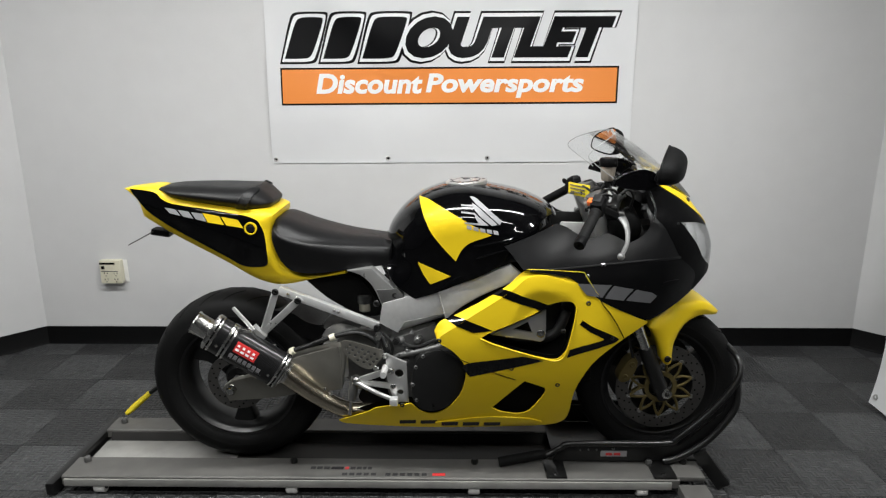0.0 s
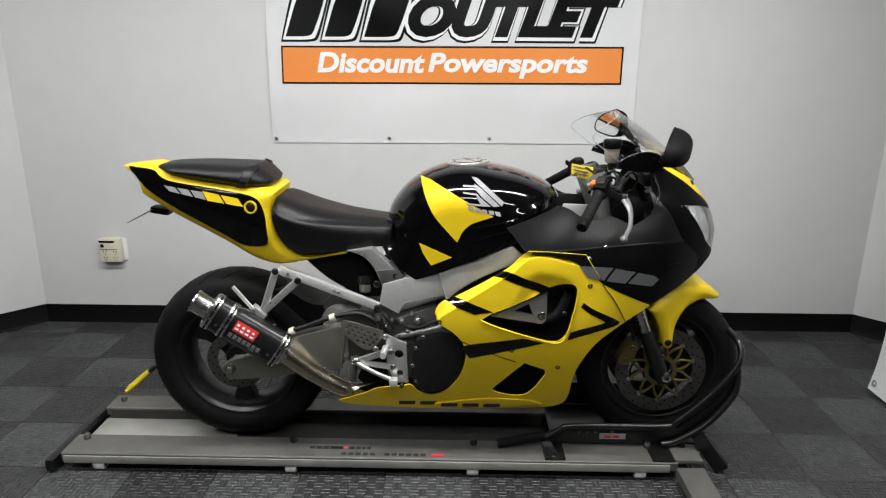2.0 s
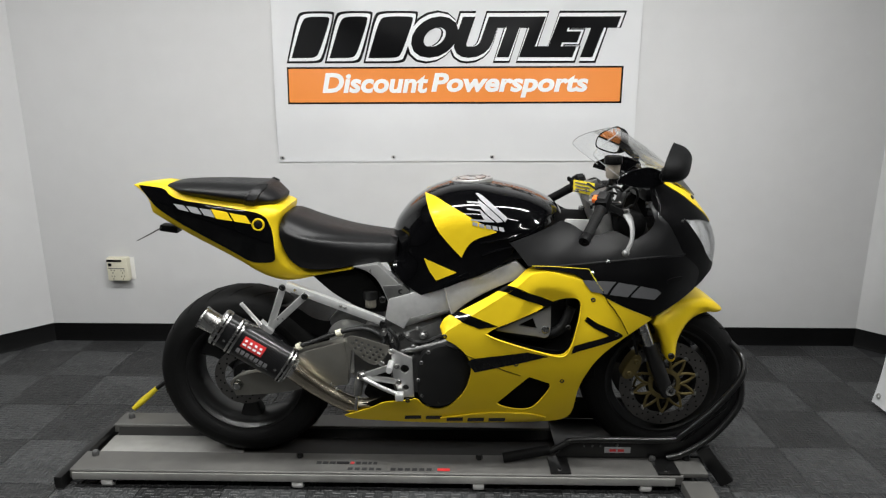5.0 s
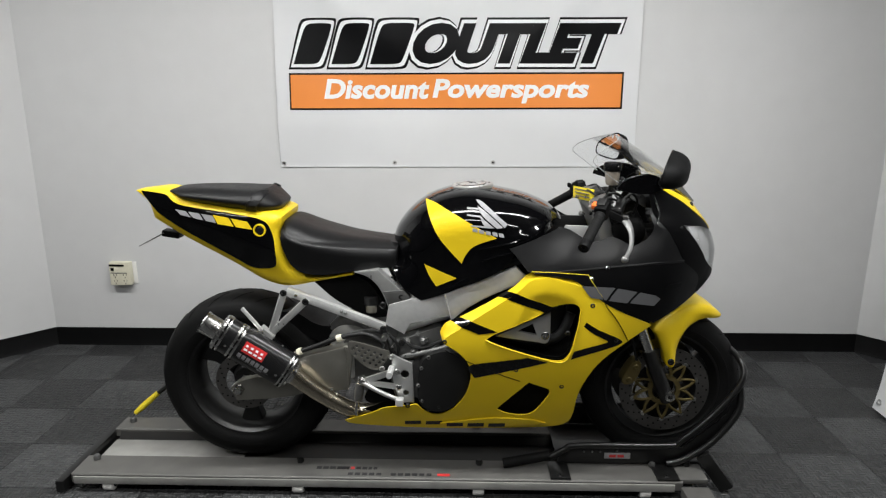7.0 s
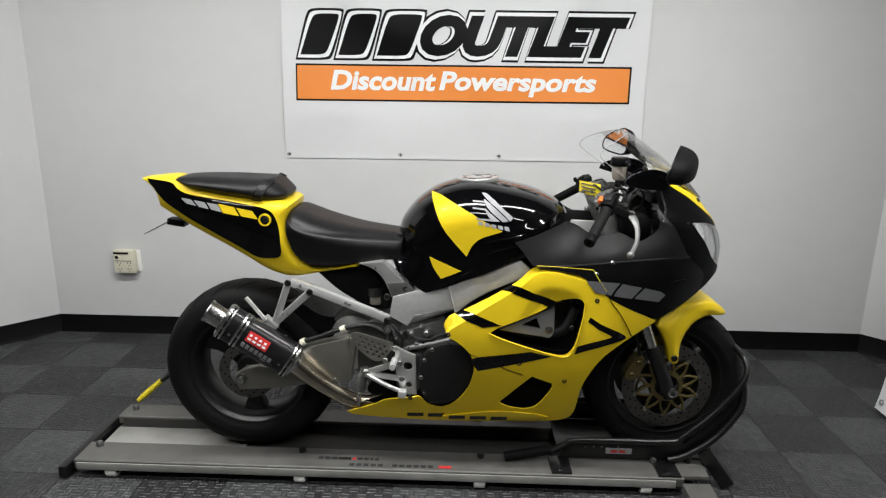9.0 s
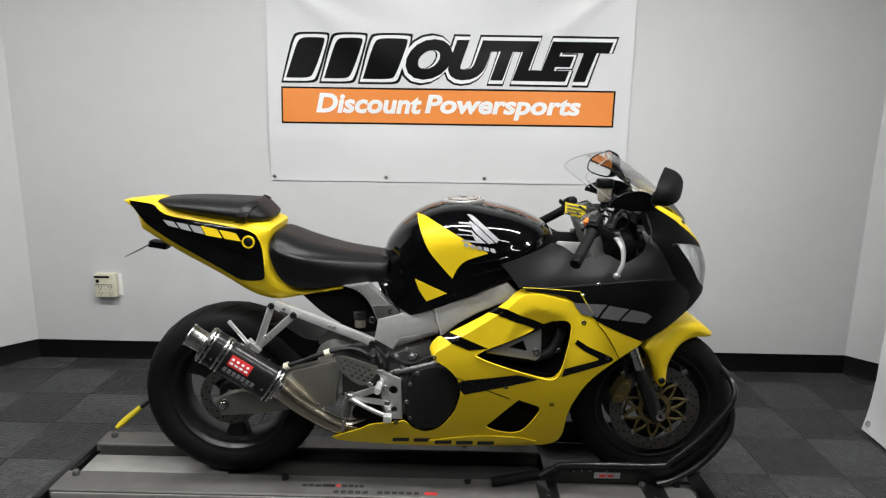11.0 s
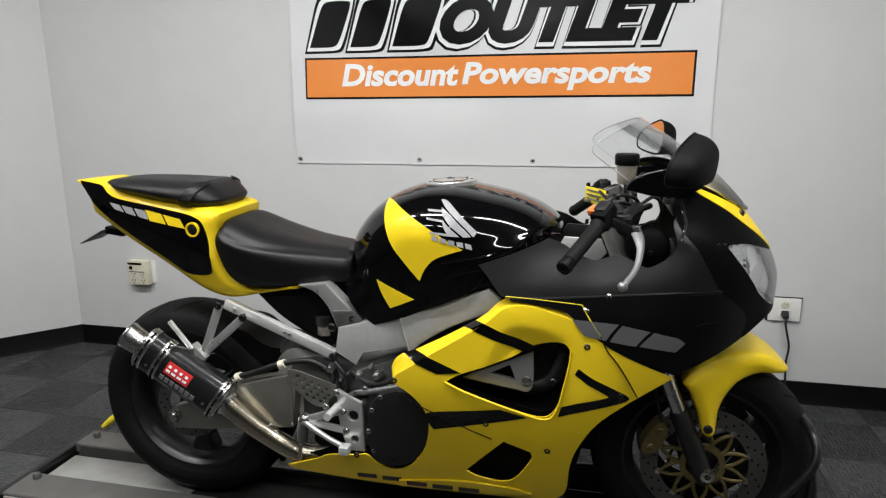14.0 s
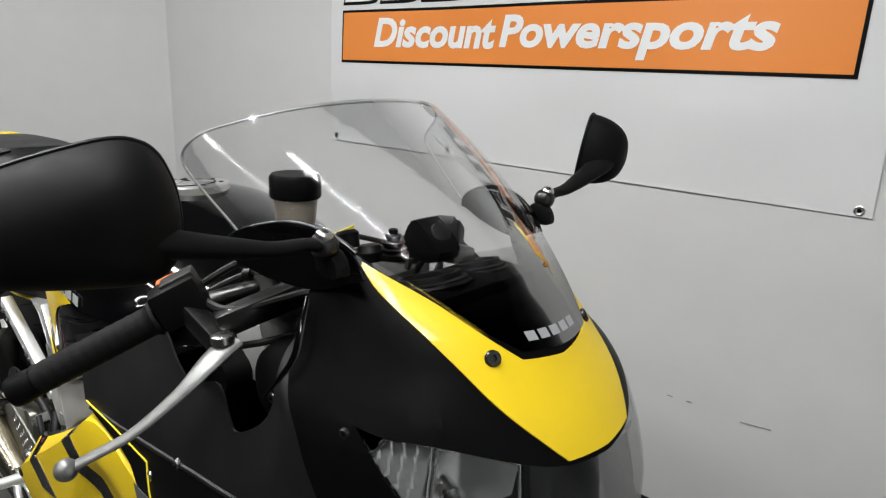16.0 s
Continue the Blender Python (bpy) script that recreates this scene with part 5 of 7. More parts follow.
lens = part("lens", thick(filled(rounded(across(LAMP), 5), (), 0.018), skin, 0.002, 0.001, -1), LENS, lamp, "clear plastic lens")
lens.visible_shadow = False


def inset(f):
    """The lamp's inside, set back from its lens."""
    def at(q, z):
        x, y, zz = skin(q, z)
        return (x - f * (1.0 + 0.3 * math.cos(q * 5)), y * (1 - 0.6 * f), zz)
    return at


LAMP_EDGE = [*lamp_hole[0], lamp_hole[0][0]]


def lamp_floor(q, z):
    """The lamp's inside: deep in its middle, meeting the lens along its rim."""
    k = min(1.0, to_edge((q, z), LAMP_EDGE) / 0.045)
    return inset(0.003 + 0.075 * k * (2 - k))(q, z)


part("lamp_bowl", thick(filled(lamp_hole[0], (), 0.012), lamp_floor, 0.002, -0.009, -1), BOWL, lamp, "dark lamp bowl")


def bowl(depth, outline, ribs=0.0):
    """A concave reflector behind the lens."""
    cq, cz = sum(p[0] for p in outline) / len(outline), sum(p[1] for p in outline) / len(outline)
    far = max(math.hypot(p[0] - cq, p[1] - cz) for p in outline)
    base = inset(0.008)

    def at(q, z):
        x, y, zz = base(q, z)
        d = min(1.0, math.hypot(q - cq, z - cz) / far)
        return (x - depth * (1 - d * d) + ribs * math.sin(z * 150 + q * 420), y + 0.4 * depth * (1 - d * d), zz)
    return at


for flip in (False, True):
    for outline, depth, ribs in ((REFL_RIB, 0.010, 0.0016), (REFL_BOWL, 0.040, 0.0)):
        bm = thick(filled(rounded(outline, 4), (), 0.005), bowl(depth * 0.8, outline, ribs), 0.002, 0.0, -1)
        part("reflector", mirror_y(bm) if flip else bm, REFLECTOR, lamp, "chromed reflector" if ribs == 0 else "ribbed chrome reflector", 25)
    for outline, depth in ((REFL_RIB, 0.0), (REFL_BOWL, 0.0)):
        line = [bowl(depth, outline)(q, z) for q, z in rounded(outline, 4)]
        bm = tube([*line, line[0]], 0.0016, 6, 1, smooth=False)
        part("reflector_edge", mirror_y(bm) if flip else bm, CHROME, lamp)
    cq, cz = sum(p[0] for p in REFL_BOWL) / len(REFL_BOWL), sum(p[1] for p in REFL_BOWL) / len(REFL_BOWL)
    x, y, z = inset(0.05)(cq, cz)
    s = -1 if flip else 1
    part("bulb", lathe([(0.0, 0.011), (0.030, 0.010), (0.034, 0.006), (0.034, 0)], (x, s * y, z), (x + 1, s * (y - 0.3), z), 14), CHROME, lamp)
part("lamp_divider", beam((0.79, 0, 0.820), (0.775, 0, 0.93), 0.04, 0.012, 0.004), BOWL, lamp)
for s in (-1, 1):
    x, y, z = skin(s * 0.124, 1.041)
    bolt(strip, (x + 0.004, y - s * 0.003, z + 0.003), 0.0085, BLACK_STEEL, (0.75, -s * 0.6, 0.5))
    x, y, z = skin(s * 0.33, 0.985)
    bolt(nose, (x, y, z), 0.006, BLACK_STEEL, (0.35, -s, 0.1))
# solid black fill: the bay's shade is put into its colour
part("bay_shade", puffed(rounded([(-0.30, 0.27), (0.05, 0.235), (0.38, 0.26), (0.42, 0.40), (0.40, 0.52), (0.20, 0.55), (-0.05, 0.50), (-0.10, 0.35)], 4), lambda x, z: 0.13, 0.05), DARK, BIKE, "near-black block filling the engine bay, painted as its shade")


# windscreen
def screen(a, t):
    """a: across, -1 to 1; t: from its foot up to its rim."""
    cx = 0.804 + (0.536 - 0.804) * t + 0.016 * math.sin(t * math.pi)
    cz = 1.036 + (1.262 - 1.036) * t + 0.008 * math.sin(t * math.pi)
    wide, long, drop = 0.165 + 0.035 * math.sin(t * 1.5), 0.24 - 0.100 * t, -0.030 + 0.085 * t
    f = a * math.pi / 2
    return (cx - long * (1 - math.cos(f)), -wide * math.sin(f), cz - drop * (1 - math.cos(f)))


SCREEN_HALF = [(0.0, 0.02, 1), (0.22, 0.02, 1), (0.32, 0.09), (0.43, 0.24), (0.55, 0.38), (0.64, 0.46), (0.85, 0.42), (1.05, 0.34, 1), (1.05, 0.80), (1.0, 0.95), (0.88, 1.02), (0.70, 1.045), (0.35, 1.045), (0.0, 1.04, 1)]
pane = part("windscreen", thick(filled(rounded(across(SCREEN_HALF), 6), (), 0.05), screen, 0.003, 0.004, -1), SCREEN, BIKE, "clear curved plastic windscreen with a dark foot")
pane.visible_shadow = False
SCREEN_RIM = [(1.05, 0.36), (1.05, 0.80), (1.0, 0.95), (0.88, 1.02), (0.70, 1.045), (0.35, 1.045)]
rim = [screen(-a, t) for a, t in SCREEN_RIM] + [screen(0, 1.04)] + [screen(a, t) for a, t in reversed(SCREEN_RIM)]
part("screen_rim", tube(rim, 0.0014, 8, 5), EDGE_WHITE, pane, "bright polished rim")
foot = [(0.0, 0.022, 1), (0.215, 0.022, 1), (0.315, 0.092), (0.425, 0.24), (0.55, 0.38, 1), (0.40, 0.385), (0.2, 0.37), (0.0, 0.365, 1)]
part("tinted_foot", thick(filled(rounded(across(foot), 6), (), 0.06), screen, 0.0012, 0.0062, -1), DYED, pane, "dark tinted foot of the screen").visible_shadow = False
for k in range(5):
    a = 0.150 - k * 0.060
    part("maker_mark", thick(filled([(a - 0.022, 0.054), (a + 0.022, 0.054), (a + 0.022, 0.086), (a - 0.022, 0.086)], (), 0.05), screen, 0.0006, 0.0068, -1), SILVER_INK, pane)

# tank
tank_line = rounded(TANK, 5)
tank_body = puffed_width(tank_line, tank_w, 0.13, 2.2, 0.0, tank_line[:89])
KNEE = rounded([(0.050, 1.020), (0.120, 1.040), (0.210, 1.034), (0.285, 1.005), (0.310, 0.976), (0.240, 0.955), (0.110, 0.930), (0.070, 0.960)], 6)


def inside(p, loop):
    """Whether a point lies in an outline."""
    hit = False
    for (ax, ay), (bx, by) in zip(loop, loop[1:] + loop[:1]):
        if (ay > p[1]) != (by > p[1]) and p[0] < ax + (bx - ax) * (p[1] - ay) / (by - ay):
            hit = not hit
    return hit


def tank_half(x, z):
    """The tank's half width, with a shallow hollow for the knee."""
    wide = tank_body(x, z)
    if inside((x, z), KNEE):
        k = min(1.0, to_edge((x, z), KNEE + KNEE[:1]) / 0.036)
        wide -= 0.007 * k * k * (3 - 2 * k)
    return wide


tank = part("fuel_tank", loft(tank_line, tank_half, 130, 60, 3), GLOSS, BIKE, "glossy black fuel tank with yellow wedges", 60)


def decal(name, outline, width, mat, parent, lift=0.0026, step=0.012, corners=5):
    """A thin print on a body, on both sides."""
    for flip in (False, True):
        bm = thick(filled(rounded(outline, corners), (), step), side_field(width), 0.0010, lift)
        part(name, mirror_y(bm) if flip else bm, mat, parent)


decal("wedge_print", TANK_WEDGE, tank_half, YELLOW, tank)
decal("wedge_print", TANK_WEDGE_LOW, tank_half, YELLOW, tank)
for feather in (FEATHER_A, FEATHER_B, FEATHER_C, FEATHER_D, FEATHER_E, FEATHER_F):
    decal("wing_feather", feather, tank_half, SILVER_INK, tank, 0.0038, 0.012, 3)


for k in range(5):
    decal("emblem_bar", row_of(EMBLEM_ROW, k / 5, k / 5 + 0.15), tank_half, SILVER_INK, tank, 0.0038, 0.02, 1)
both("tank_cover", lambda: slab(rounded([(-0.090, 0.757, 1), (0.160, 0.856, 1), (0.300, 0.884), (0.340, 0.950), (0.150, 0.880), (0.0, 0.815)], 3), -0.224, -0.10, 0.006), GLOSS, BIKE, "gloss black cover between tank and frame")
for line in TRIM_LINES:
    for flip in (-1, 1):
        part("cover_ridge", tube([(x, flip * (tank_half(x, z) + 0.001), z) for x, z in line], 0.0035, 8, 5), GLOSS, tank)
cap = Vector((0.020, 0, 1.092))
part("filler_cap", lathe([(-0.01, 0.074), (0.004, 0.074), (0.007, 0.071), (0.007, 0.052), (0.0055, 0.051), (0.0055, 0.049), (0.008, 0.047), (0.009, 0.020), (0.011, 0.016), (0.011, 0)], cap, cap + Vector((-0.06, 0, 1)), 40), ALLOY_PAINT, tank, "brushed alloy filler cap")
part("key_slot", box((cap.x - 0.012, -0.004, cap.z + 0.0105), (cap.x + 0.012, 0.004, cap.z + 0.0125), 0.001), DARK, tank)
part("cap_groove", lathe([(0.0068, 0.0505), (0.0082, 0.0505), (0.0082, 0.0485), (0.0068, 0.0485)], cap, cap + Vector((-0.06, 0, 1)), 40, closed=True), DARK, tank)
for k in range(7):
    a = 2 * math.pi * k / 7
    bolt(tank, cap + Vector((0.060 * math.cos(a), 0.060 * math.sin(a), 0.0065 + 0.0036 * math.cos(a))), 0.005, BLACK_STEEL, (0, 0, 1))

# tail and seats
tail_line = rounded(TAIL, 5)
tail_half = puffed_width(tail_line, tail_w, 0.035, 2.0, 0.75)
tail = part("tail_cowl", ringed(tail_line, tail_half, 0.012, (0.0, 0.002, 0.005)), YELLOW, BIKE, "yellow tail cowl with black sides", 50)
decal("black_side", TAIL_BLACK, tail_half, GLOSS, tail)
for k in range(3):
    decal("model_mark", row_of(TAIL_MARK, k / 3, k / 3 + 0.27), tail_half, SILVER_INK, tail, 0.0040, 0.02, 1)
for k in range(2):
    decal("model_mark", row_of(TAIL_MARK_TWO, k / 2, k / 2 + 0.44), tail_half, YELLOW, tail, 0.0040, 0.02, 1)
x, z = -0.713, 0.956
for s in (-1, 1):
    y = s * tail_half(x, z)
    part("lock_ring", lathe([(-0.006, 0.022), (0.007, 0.022), (0.008, 0.019), (0.007, 0.016), (-0.006, 0.016)], (x, y, z), (x, y + s, z), 28, closed=True), YELLOW, tail)
    part("seat_lock", lathe([(0, 0.012), (0.007, 0.012), (0.008, 0.010), (0.008, 0)], (x, y, z), (x, y + s, z), 20), BLACK_STEEL, tail)
seat_line = rounded(SEAT, 5)
seat_top = seat_line[-8:] + seat_line[:33]
seat_body = puffed_width(seat_line, lambda x, z: table(x, [(-0.68, 0.140), (-0.55, 0.160), (-0.38, 0.135), (-0.26, 0.110)]), 0.060, 2.2, 0.30, seat_top)


def seat_half(x, z):
    """The side skirt stands a little proud of the cushion, with a ridge between."""
    ridge = table(x, [(p[0], p[1]) for p in SEAT_LINE])
    k = max(0.0, min(1.0, (ridge + 0.003 - z) / 0.007))
    low = max(0.0, min(1.0, (ridge - z) / 0.09))
    return seat_body(x, z) + 0.013 * k - 0.012 * low


seat = part("rider_seat", loft(seat_line, seat_half, 70, 44, 1), SEAT_VINYL, BIKE, "black vinyl rider seat", 60)
pil_line = rounded(PILLION, 5)
pillion = part("passenger_seat", loft(pil_line, puffed_width(pil_line, lambda x, z: table(x, [(-1.10, 0.085), (-0.95, 0.120), (-0.75, 0.140), (-0.66, 0.115)]), 0.05, 2.2, 0.35), 70, 20, 3), SEAT_VINYL, BIKE, "black vinyl passenger seat with a grab strap", 60)
pil_half = puffed_width(pil_line, lambda x, z: table(x, [(-1.10, 0.085), (-0.95, 0.120), (-0.75, 0.140), (-0.66, 0.115)]), 0.05, 2.2, 0.35)
for flip in (False, True):
    bm = thick(filled(rounded(STRAP, 4), (), 0.012), side_field(pil_half), 0.010, 0.006)
    strap = part("grab_strap", mirror_y(bm) if flip else bm, SEAT_VINYL, pillion, "black grab strap")
x, z = -0.723, 1.088
for edge in ((2, 3, 4), (7, 6, 5)):
    for s in (-1, 1):
        part("strap_edge", tube([(STRAP[k][0], s * (pil_half(*STRAP[k][:2]) + 0.006), STRAP[k][1]) for k in edge], 0.0035, 8), SEAT_VINYL, pillion)
part("grab_strap", beam((x, -0.05, z - 0.007), (x, 0.05, z - 0.007), 0.028, 0.008, 0.003), SEAT_VINYL, pillion, "black grab strap")
part("plate_bracket", beam((-1.115, 0, 0.915), (-1.05, 0, 0.905), 0.05, 0.024, 0.006), MATTE, BIKE, "black number plate bracket")
part("plate", beam((-1.19, 0, 0.872), (-1.105, 0, 0.917), 0.10, 0.003, 0.001), CAST, BIKE, "thin metal plate seen edge on")

# fender
fender_line = rounded(FENDER, 5)
fender = part("front_fender", loft(fender_line, puffed_width(fender_line, fender_w, 0.04, 2.0, 0.80), 70, 20, 1), YELLOW, BIKE, "glossy yellow front fender", 55)
for s in (-1, 1):
    bolt(fender, (0.731, s * 0.150, 0.483), 0.012, BLACK_STEEL, (0, s, 0))

# ---- frame, engine and running gear ----
frame_part = group_of("frame", BIKE)
tagged(frame_part, "bare aluminium twin-spar frame with its rear struts")


def drawn_in(bm):
    """Brings a frame member in towards its back end."""
    for v in bm.verts:
        v.co.y *= table(v.co.x, [(-0.40, 0.74), (-0.28, 0.78), (-0.05, 0.95), (0.10, 1.0)])
    return bm


both("spar", lambda: drawn_in(slab(rounded(SPAR, 4), -0.215, -0.13, 0.010)), ALLOY, frame_part, "brushed aluminium frame spar")
both("spar_face", lambda: drawn_in(slab(rounded(SPAR_STEP, 4), -0.226, -0.20, 0.006)), ALLOY, frame_part)


def lower_facet(outline, y, lean):
    """A chamfer below a flat face: its first and last points lie further in."""
    pts = [Vector((p[0], y + (lean if k in (0, len(outline) - 1) else 0.0), p[1])) for k, p in enumerate(outline)]
    n = len(pts)
    back = [Vector((p.x, y + lean + 0.02, p.z)) for p in pts]
    return from_lists(pts + back, [tuple(range(n)), tuple(range(2 * n - 1, n - 1, -1))] + [(k, (k + 1) % n, n + (k + 1) % n, n + k) for k in range(n)])


both("spar_chamfer", lambda: drawn_in(lower_facet(SPAR_LOW, -0.2145, 0.040)), ALLOY, frame_part)
both("stay_foot", lambda: drawn_in(slab([p[:2] for p in STAY_LOW], -0.210, -0.170, 0.005)), CAST, frame_part, "darker cast foot of the seat stay")
bead = [(p[0] + 0.010, -0.2115, p[1] - 0.006) for p in WELD]
both("weld_bead", lambda: tube(bead, 0.004, 8, 14, radii=[0.0022 + 0.0006 * (k % 2) for k in range(29)]), ALLOY, frame_part, "rippled weld bead")
both("seat_stay", lambda: drawn_in(slab(rounded(SEAT_STAY, 4), -0.205, -0.145, 0.007)), ALLOY_PAINT, frame_part)
sub_a, sub_b = (-0.635, -0.135, 0.735), (-0.287, -0.150, 0.606)
both("subframe_rail", lambda: beam(sub_a, sub_b, 0.026, 0.030, 0.007), ALLOY, frame_part, "silver subframe strut")
for s in (-1, 1):
    for at in ((-0.292, 0.166, 0.605), (-0.225, 0.170, 0.725), (-0.292, 0.162, 0.692)):
        bolt(frame_part, (at[0], s * at[1], at[2]), 0.012, BLACK_STEEL, (0, s, 0))
for at in ((-0.60, -0.152, 0.724), (-0.57, -0.152, 0.712), (-0.44, -0.158, 0.668), (-0.425, -0.158, 0.662)):
    bolt(frame_part, at, 0.006, CHROME, (0, -0.4, 1))

# foot-peg hanger: two slim struts meeting at the folded peg
hanger = group_of("peg_hanger", BIKE)
tagged(hanger, "silver passenger foot-peg hanger with a folded peg")
part("strut", beam((-0.638, -0.165, 0.738), (-0.686, -0.190, 0.592), 0.014, 0.024, 0.004), ALLOY_PAINT, hanger)
part("strut", beam((-0.562, -0.165, 0.706), (-0.694, -0.190, 0.586), 0.014, 0.024, 0.004), ALLOY_PAINT, hanger)
part("clamp", beam((-0.726, -0.195, 0.612), (-0.684, -0.195, 0.570), 0.030, 0.045, 0.006), ALLOY_PAINT, hanger)
part("foot_peg", beam((-0.773, -0.215, 0.696), (-0.708, -0.215, 0.614), 0.012, 0.012, 0.004), ALLOY, hanger, "folded alloy foot peg")
for at in ((-0.638, -0.176, 0.738), (-0.562, -0.176, 0.706)):
    bolt(hanger, at, 0.012, BLACK_STEEL)

# exhaust
exhaust = group_of("exhaust", BIKE)
tagged(exhaust, "carbon-fibre silencer on a heat-stained steel pipe")
A, B = Vector((-0.846, -0.232, 0.616)), Vector((-0.620, -0.214, 0.461))
W = (B - A).normalized()
length = (B - A).length
def oval(bm):
    """Narrows a turned piece across the silencer's axis, which is taller than wide."""
    for v in bm.verts:
        off = v.co - A
        v.co -= side_dir * (off - W * off.dot(W)).dot(side_dir) * 0.24
    return bm


side_dir = Vector((0, -1, 0))
side_dir = (side_dir - W * side_dir.dot(W)).normalized()
up_dir = W.cross(side_dir)
if up_dir.z < 0:
    up_dir = -up_dir
part("silencer", oval(lathe([(0, 0.050), (0.002, 0.0655), (length - 0.002, 0.0655), (length, 0.050)], A, B, 48)), CARBON, exhaust, "black carbon-fibre silencer sleeve")
part("end_cap", oval(lathe([(-0.010, 0.046), (-0.008, 0.062), (-0.002, 0.069), (0.018, 0.069), (0.020, 0.066), (0.0, 0.050)], A, B, 48)), CHROME, exhaust, "polished end cap")
part("tail_pipe", lathe([(-0.068, 0.033), (-0.068, 0.039), (-0.063, 0.041), (-0.057, 0.038), (0.0, 0.036), (0.0, 0.032), (-0.05, 0.033)], A, B, 40, closed=True), CHROME, exhaust, "polished flared outlet")
part("tail_dark", lathe([(-0.045, 0), (-0.045, 0.034), (-0.044, 0.034), (-0.044, 0)], A, B, 24), DARK, exhaust)
for at, wide in ((0.064, 0.022), (length - 0.012, 0.020)):
    part("clamp_band", oval(lathe([(at - wide / 2, 0.062), (at - wide / 2, 0.0690), (at + wide / 2, 0.0690), (at + wide / 2, 0.062)], A, B, 48)), CHROME, exhaust, "polished clamp band")


def on_sleeve(u, v):
    """u: along the sleeve; v: round it, upwards from its outer side."""
    a = v / 0.066
    return tuple(A + W * u + (side_dir * 0.76 * math.cos(a) + up_dir * math.sin(a)) * 0.0658)


def sleeve_sign():
    n = (Vector(on_sleeve(0.101, 0)) - Vector(on_sleeve(0.099, 0))).cross(Vector(on_sleeve(0.1, 0.001)) - Vector(on_sleeve(0.1, -0.001)))
    return 1 if n.dot(side_dir) > 0 else -1


SLEEVE = sleeve_sign()


def sticker(name, u0, u1, v0, v1, mat, lift):
    return part(name, thick(filled([(u0, v0), (u1, v0), (u1, v1), (u0, v1)], (), 0.008), on_sleeve, 0.001, lift, SLEEVE), mat, exhaust)


sticker("red_sticker", 0.092, 0.172, 0.002, 0.042, RED, 0.0008)
for k in range(4):
    u = 0.097 + 0.0185 * k
    sticker("sticker_mark", u, u + 0.013, 0.010, 0.017, INK_WHITE, 0.0016)
    sticker("sticker_mark", u + 0.001, u + 0.010, 0.024, 0.032, INK_WHITE, 0.0016)
for k in range(7):
    u = 0.088 + 0.0175 * k
    sticker("maker_bar", u, u + 0.013, -0.026, -0.008, SILVER_INK, 0.0010)
sticker("maker_bar", 0.170, 0.190, -0.036, -0.030, SILVER_INK, 0.0010)
sticker("maker_bar", 0.095, 0.215, -0.031, -0.0295, GREY_INK, 0.0010)
for u in (0.038, 0.236):
    at = Vector(on_sleeve(u, -0.012))
    part("rivet", lathe([(-0.002, 0.005), (0.001, 0.005), (0.002, 0.003), (0.002, 0)], at, at + side_dir, 10), CHROME, exhaust)
for u0, u1 in ((0.061, 0.067), (length - 0.015, length - 0.009), (0.006, 0.012)):
    for v in (-0.062, -0.030, 0.002, 0.034, 0.066):
        sticker("band_slot", u0, u1, v, v + 0.026, DARK, 0.0040)
part("mount_lug", beam(Vector(on_sleeve(0.066, 0.075)), Vector((-0.705, -0.190, 0.592)), 0.026, 0.020, 0.004), CHROME, exhaust)
part("link_pipe", tube([tuple(B - W * 0.01), (-0.558, -0.202, 0.400), (-0.500, -0.190, 0.352), (-0.424, -0.175, 0.302), (-0.365, -0.158, 0.283), (-0.24, -0.11, 0.278)], 0.031, 24, 8, radii=[0.033, 0.031, 0.030, 0.030, 0.030, 0.030]), HEATED, exhaust, "gold-tinted heat-stained steel pipe")
part("pipe_ring", lathe([(-0.004, 0.060), (0.002, 0.056), (0.006, 0.040), (0.016, 0.037), (0.016, 0.030)], B + W * 0.004, B + W, 32), CHROME, exhaust)
for k in range(2):
    at = Vector((-0.475 + 0.02 * k, -0.215, 0.395 - 0.018 * k))
    bolt(exhaust, at, 0.006, CHROME)

# swingarm
swing = group_of("swingarm", BIKE)
tagged(swing, "polished aluminium box-section swingarm")
both("swing_box", lambda: slab(rounded(SWING_BOX, 4), -0.178, -0.115, 0.008), SWING_ALLOY, swing)
both("swing_arm", lambda: beam((-0.58, -0.13, 0.425), (-0.80, -0.125, 0.372), 0.035, 0.075, 0.008, 0.03, 0.055), SWING_ALLOY, swing)
both("weld_bead", lambda: tube([(p[0], -0.1795, p[1]) for p in BOX_WELD], 0.0028, 8), SWING_ALLOY, swing)
both("axle_block", lambda: slab(rounded(SWING_TIP, 3), -0.152, -0.112, 0.005), SWING_ALLOY, swing, "axle adjuster block")
part("cross_member", beam((-0.45, -0.14, 0.46), (-0.45, 0.14, 0.46), 0.10, 0.12, 0.015), ALLOY, swing)
part("axle", lathe([(-0.175, 0), (-0.175, 0.013), (-0.165, 0.020), (0.165, 0.020), (0.175, 0.013), (0.175, 0)], (-0.826, 0, 0.362), (-0.826, 1, 0.362), 6), CHROME, swing)
part("rear_caliper", slab(rounded([(-0.80, 0.40), (-0.74, 0.37), (-0.70, 0.39), (-0.715, 0.44), (-0.77, 0.455)], 3), -0.125, -0.07, 0.006), ENGINE_BLACK, BIKE, "black rear brake caliper")
part("hugger", puffed(rounded(HUGGER, 4), lambda x, z: 0.085, 0.03), MATTE, BIKE, "black inner mudguard")
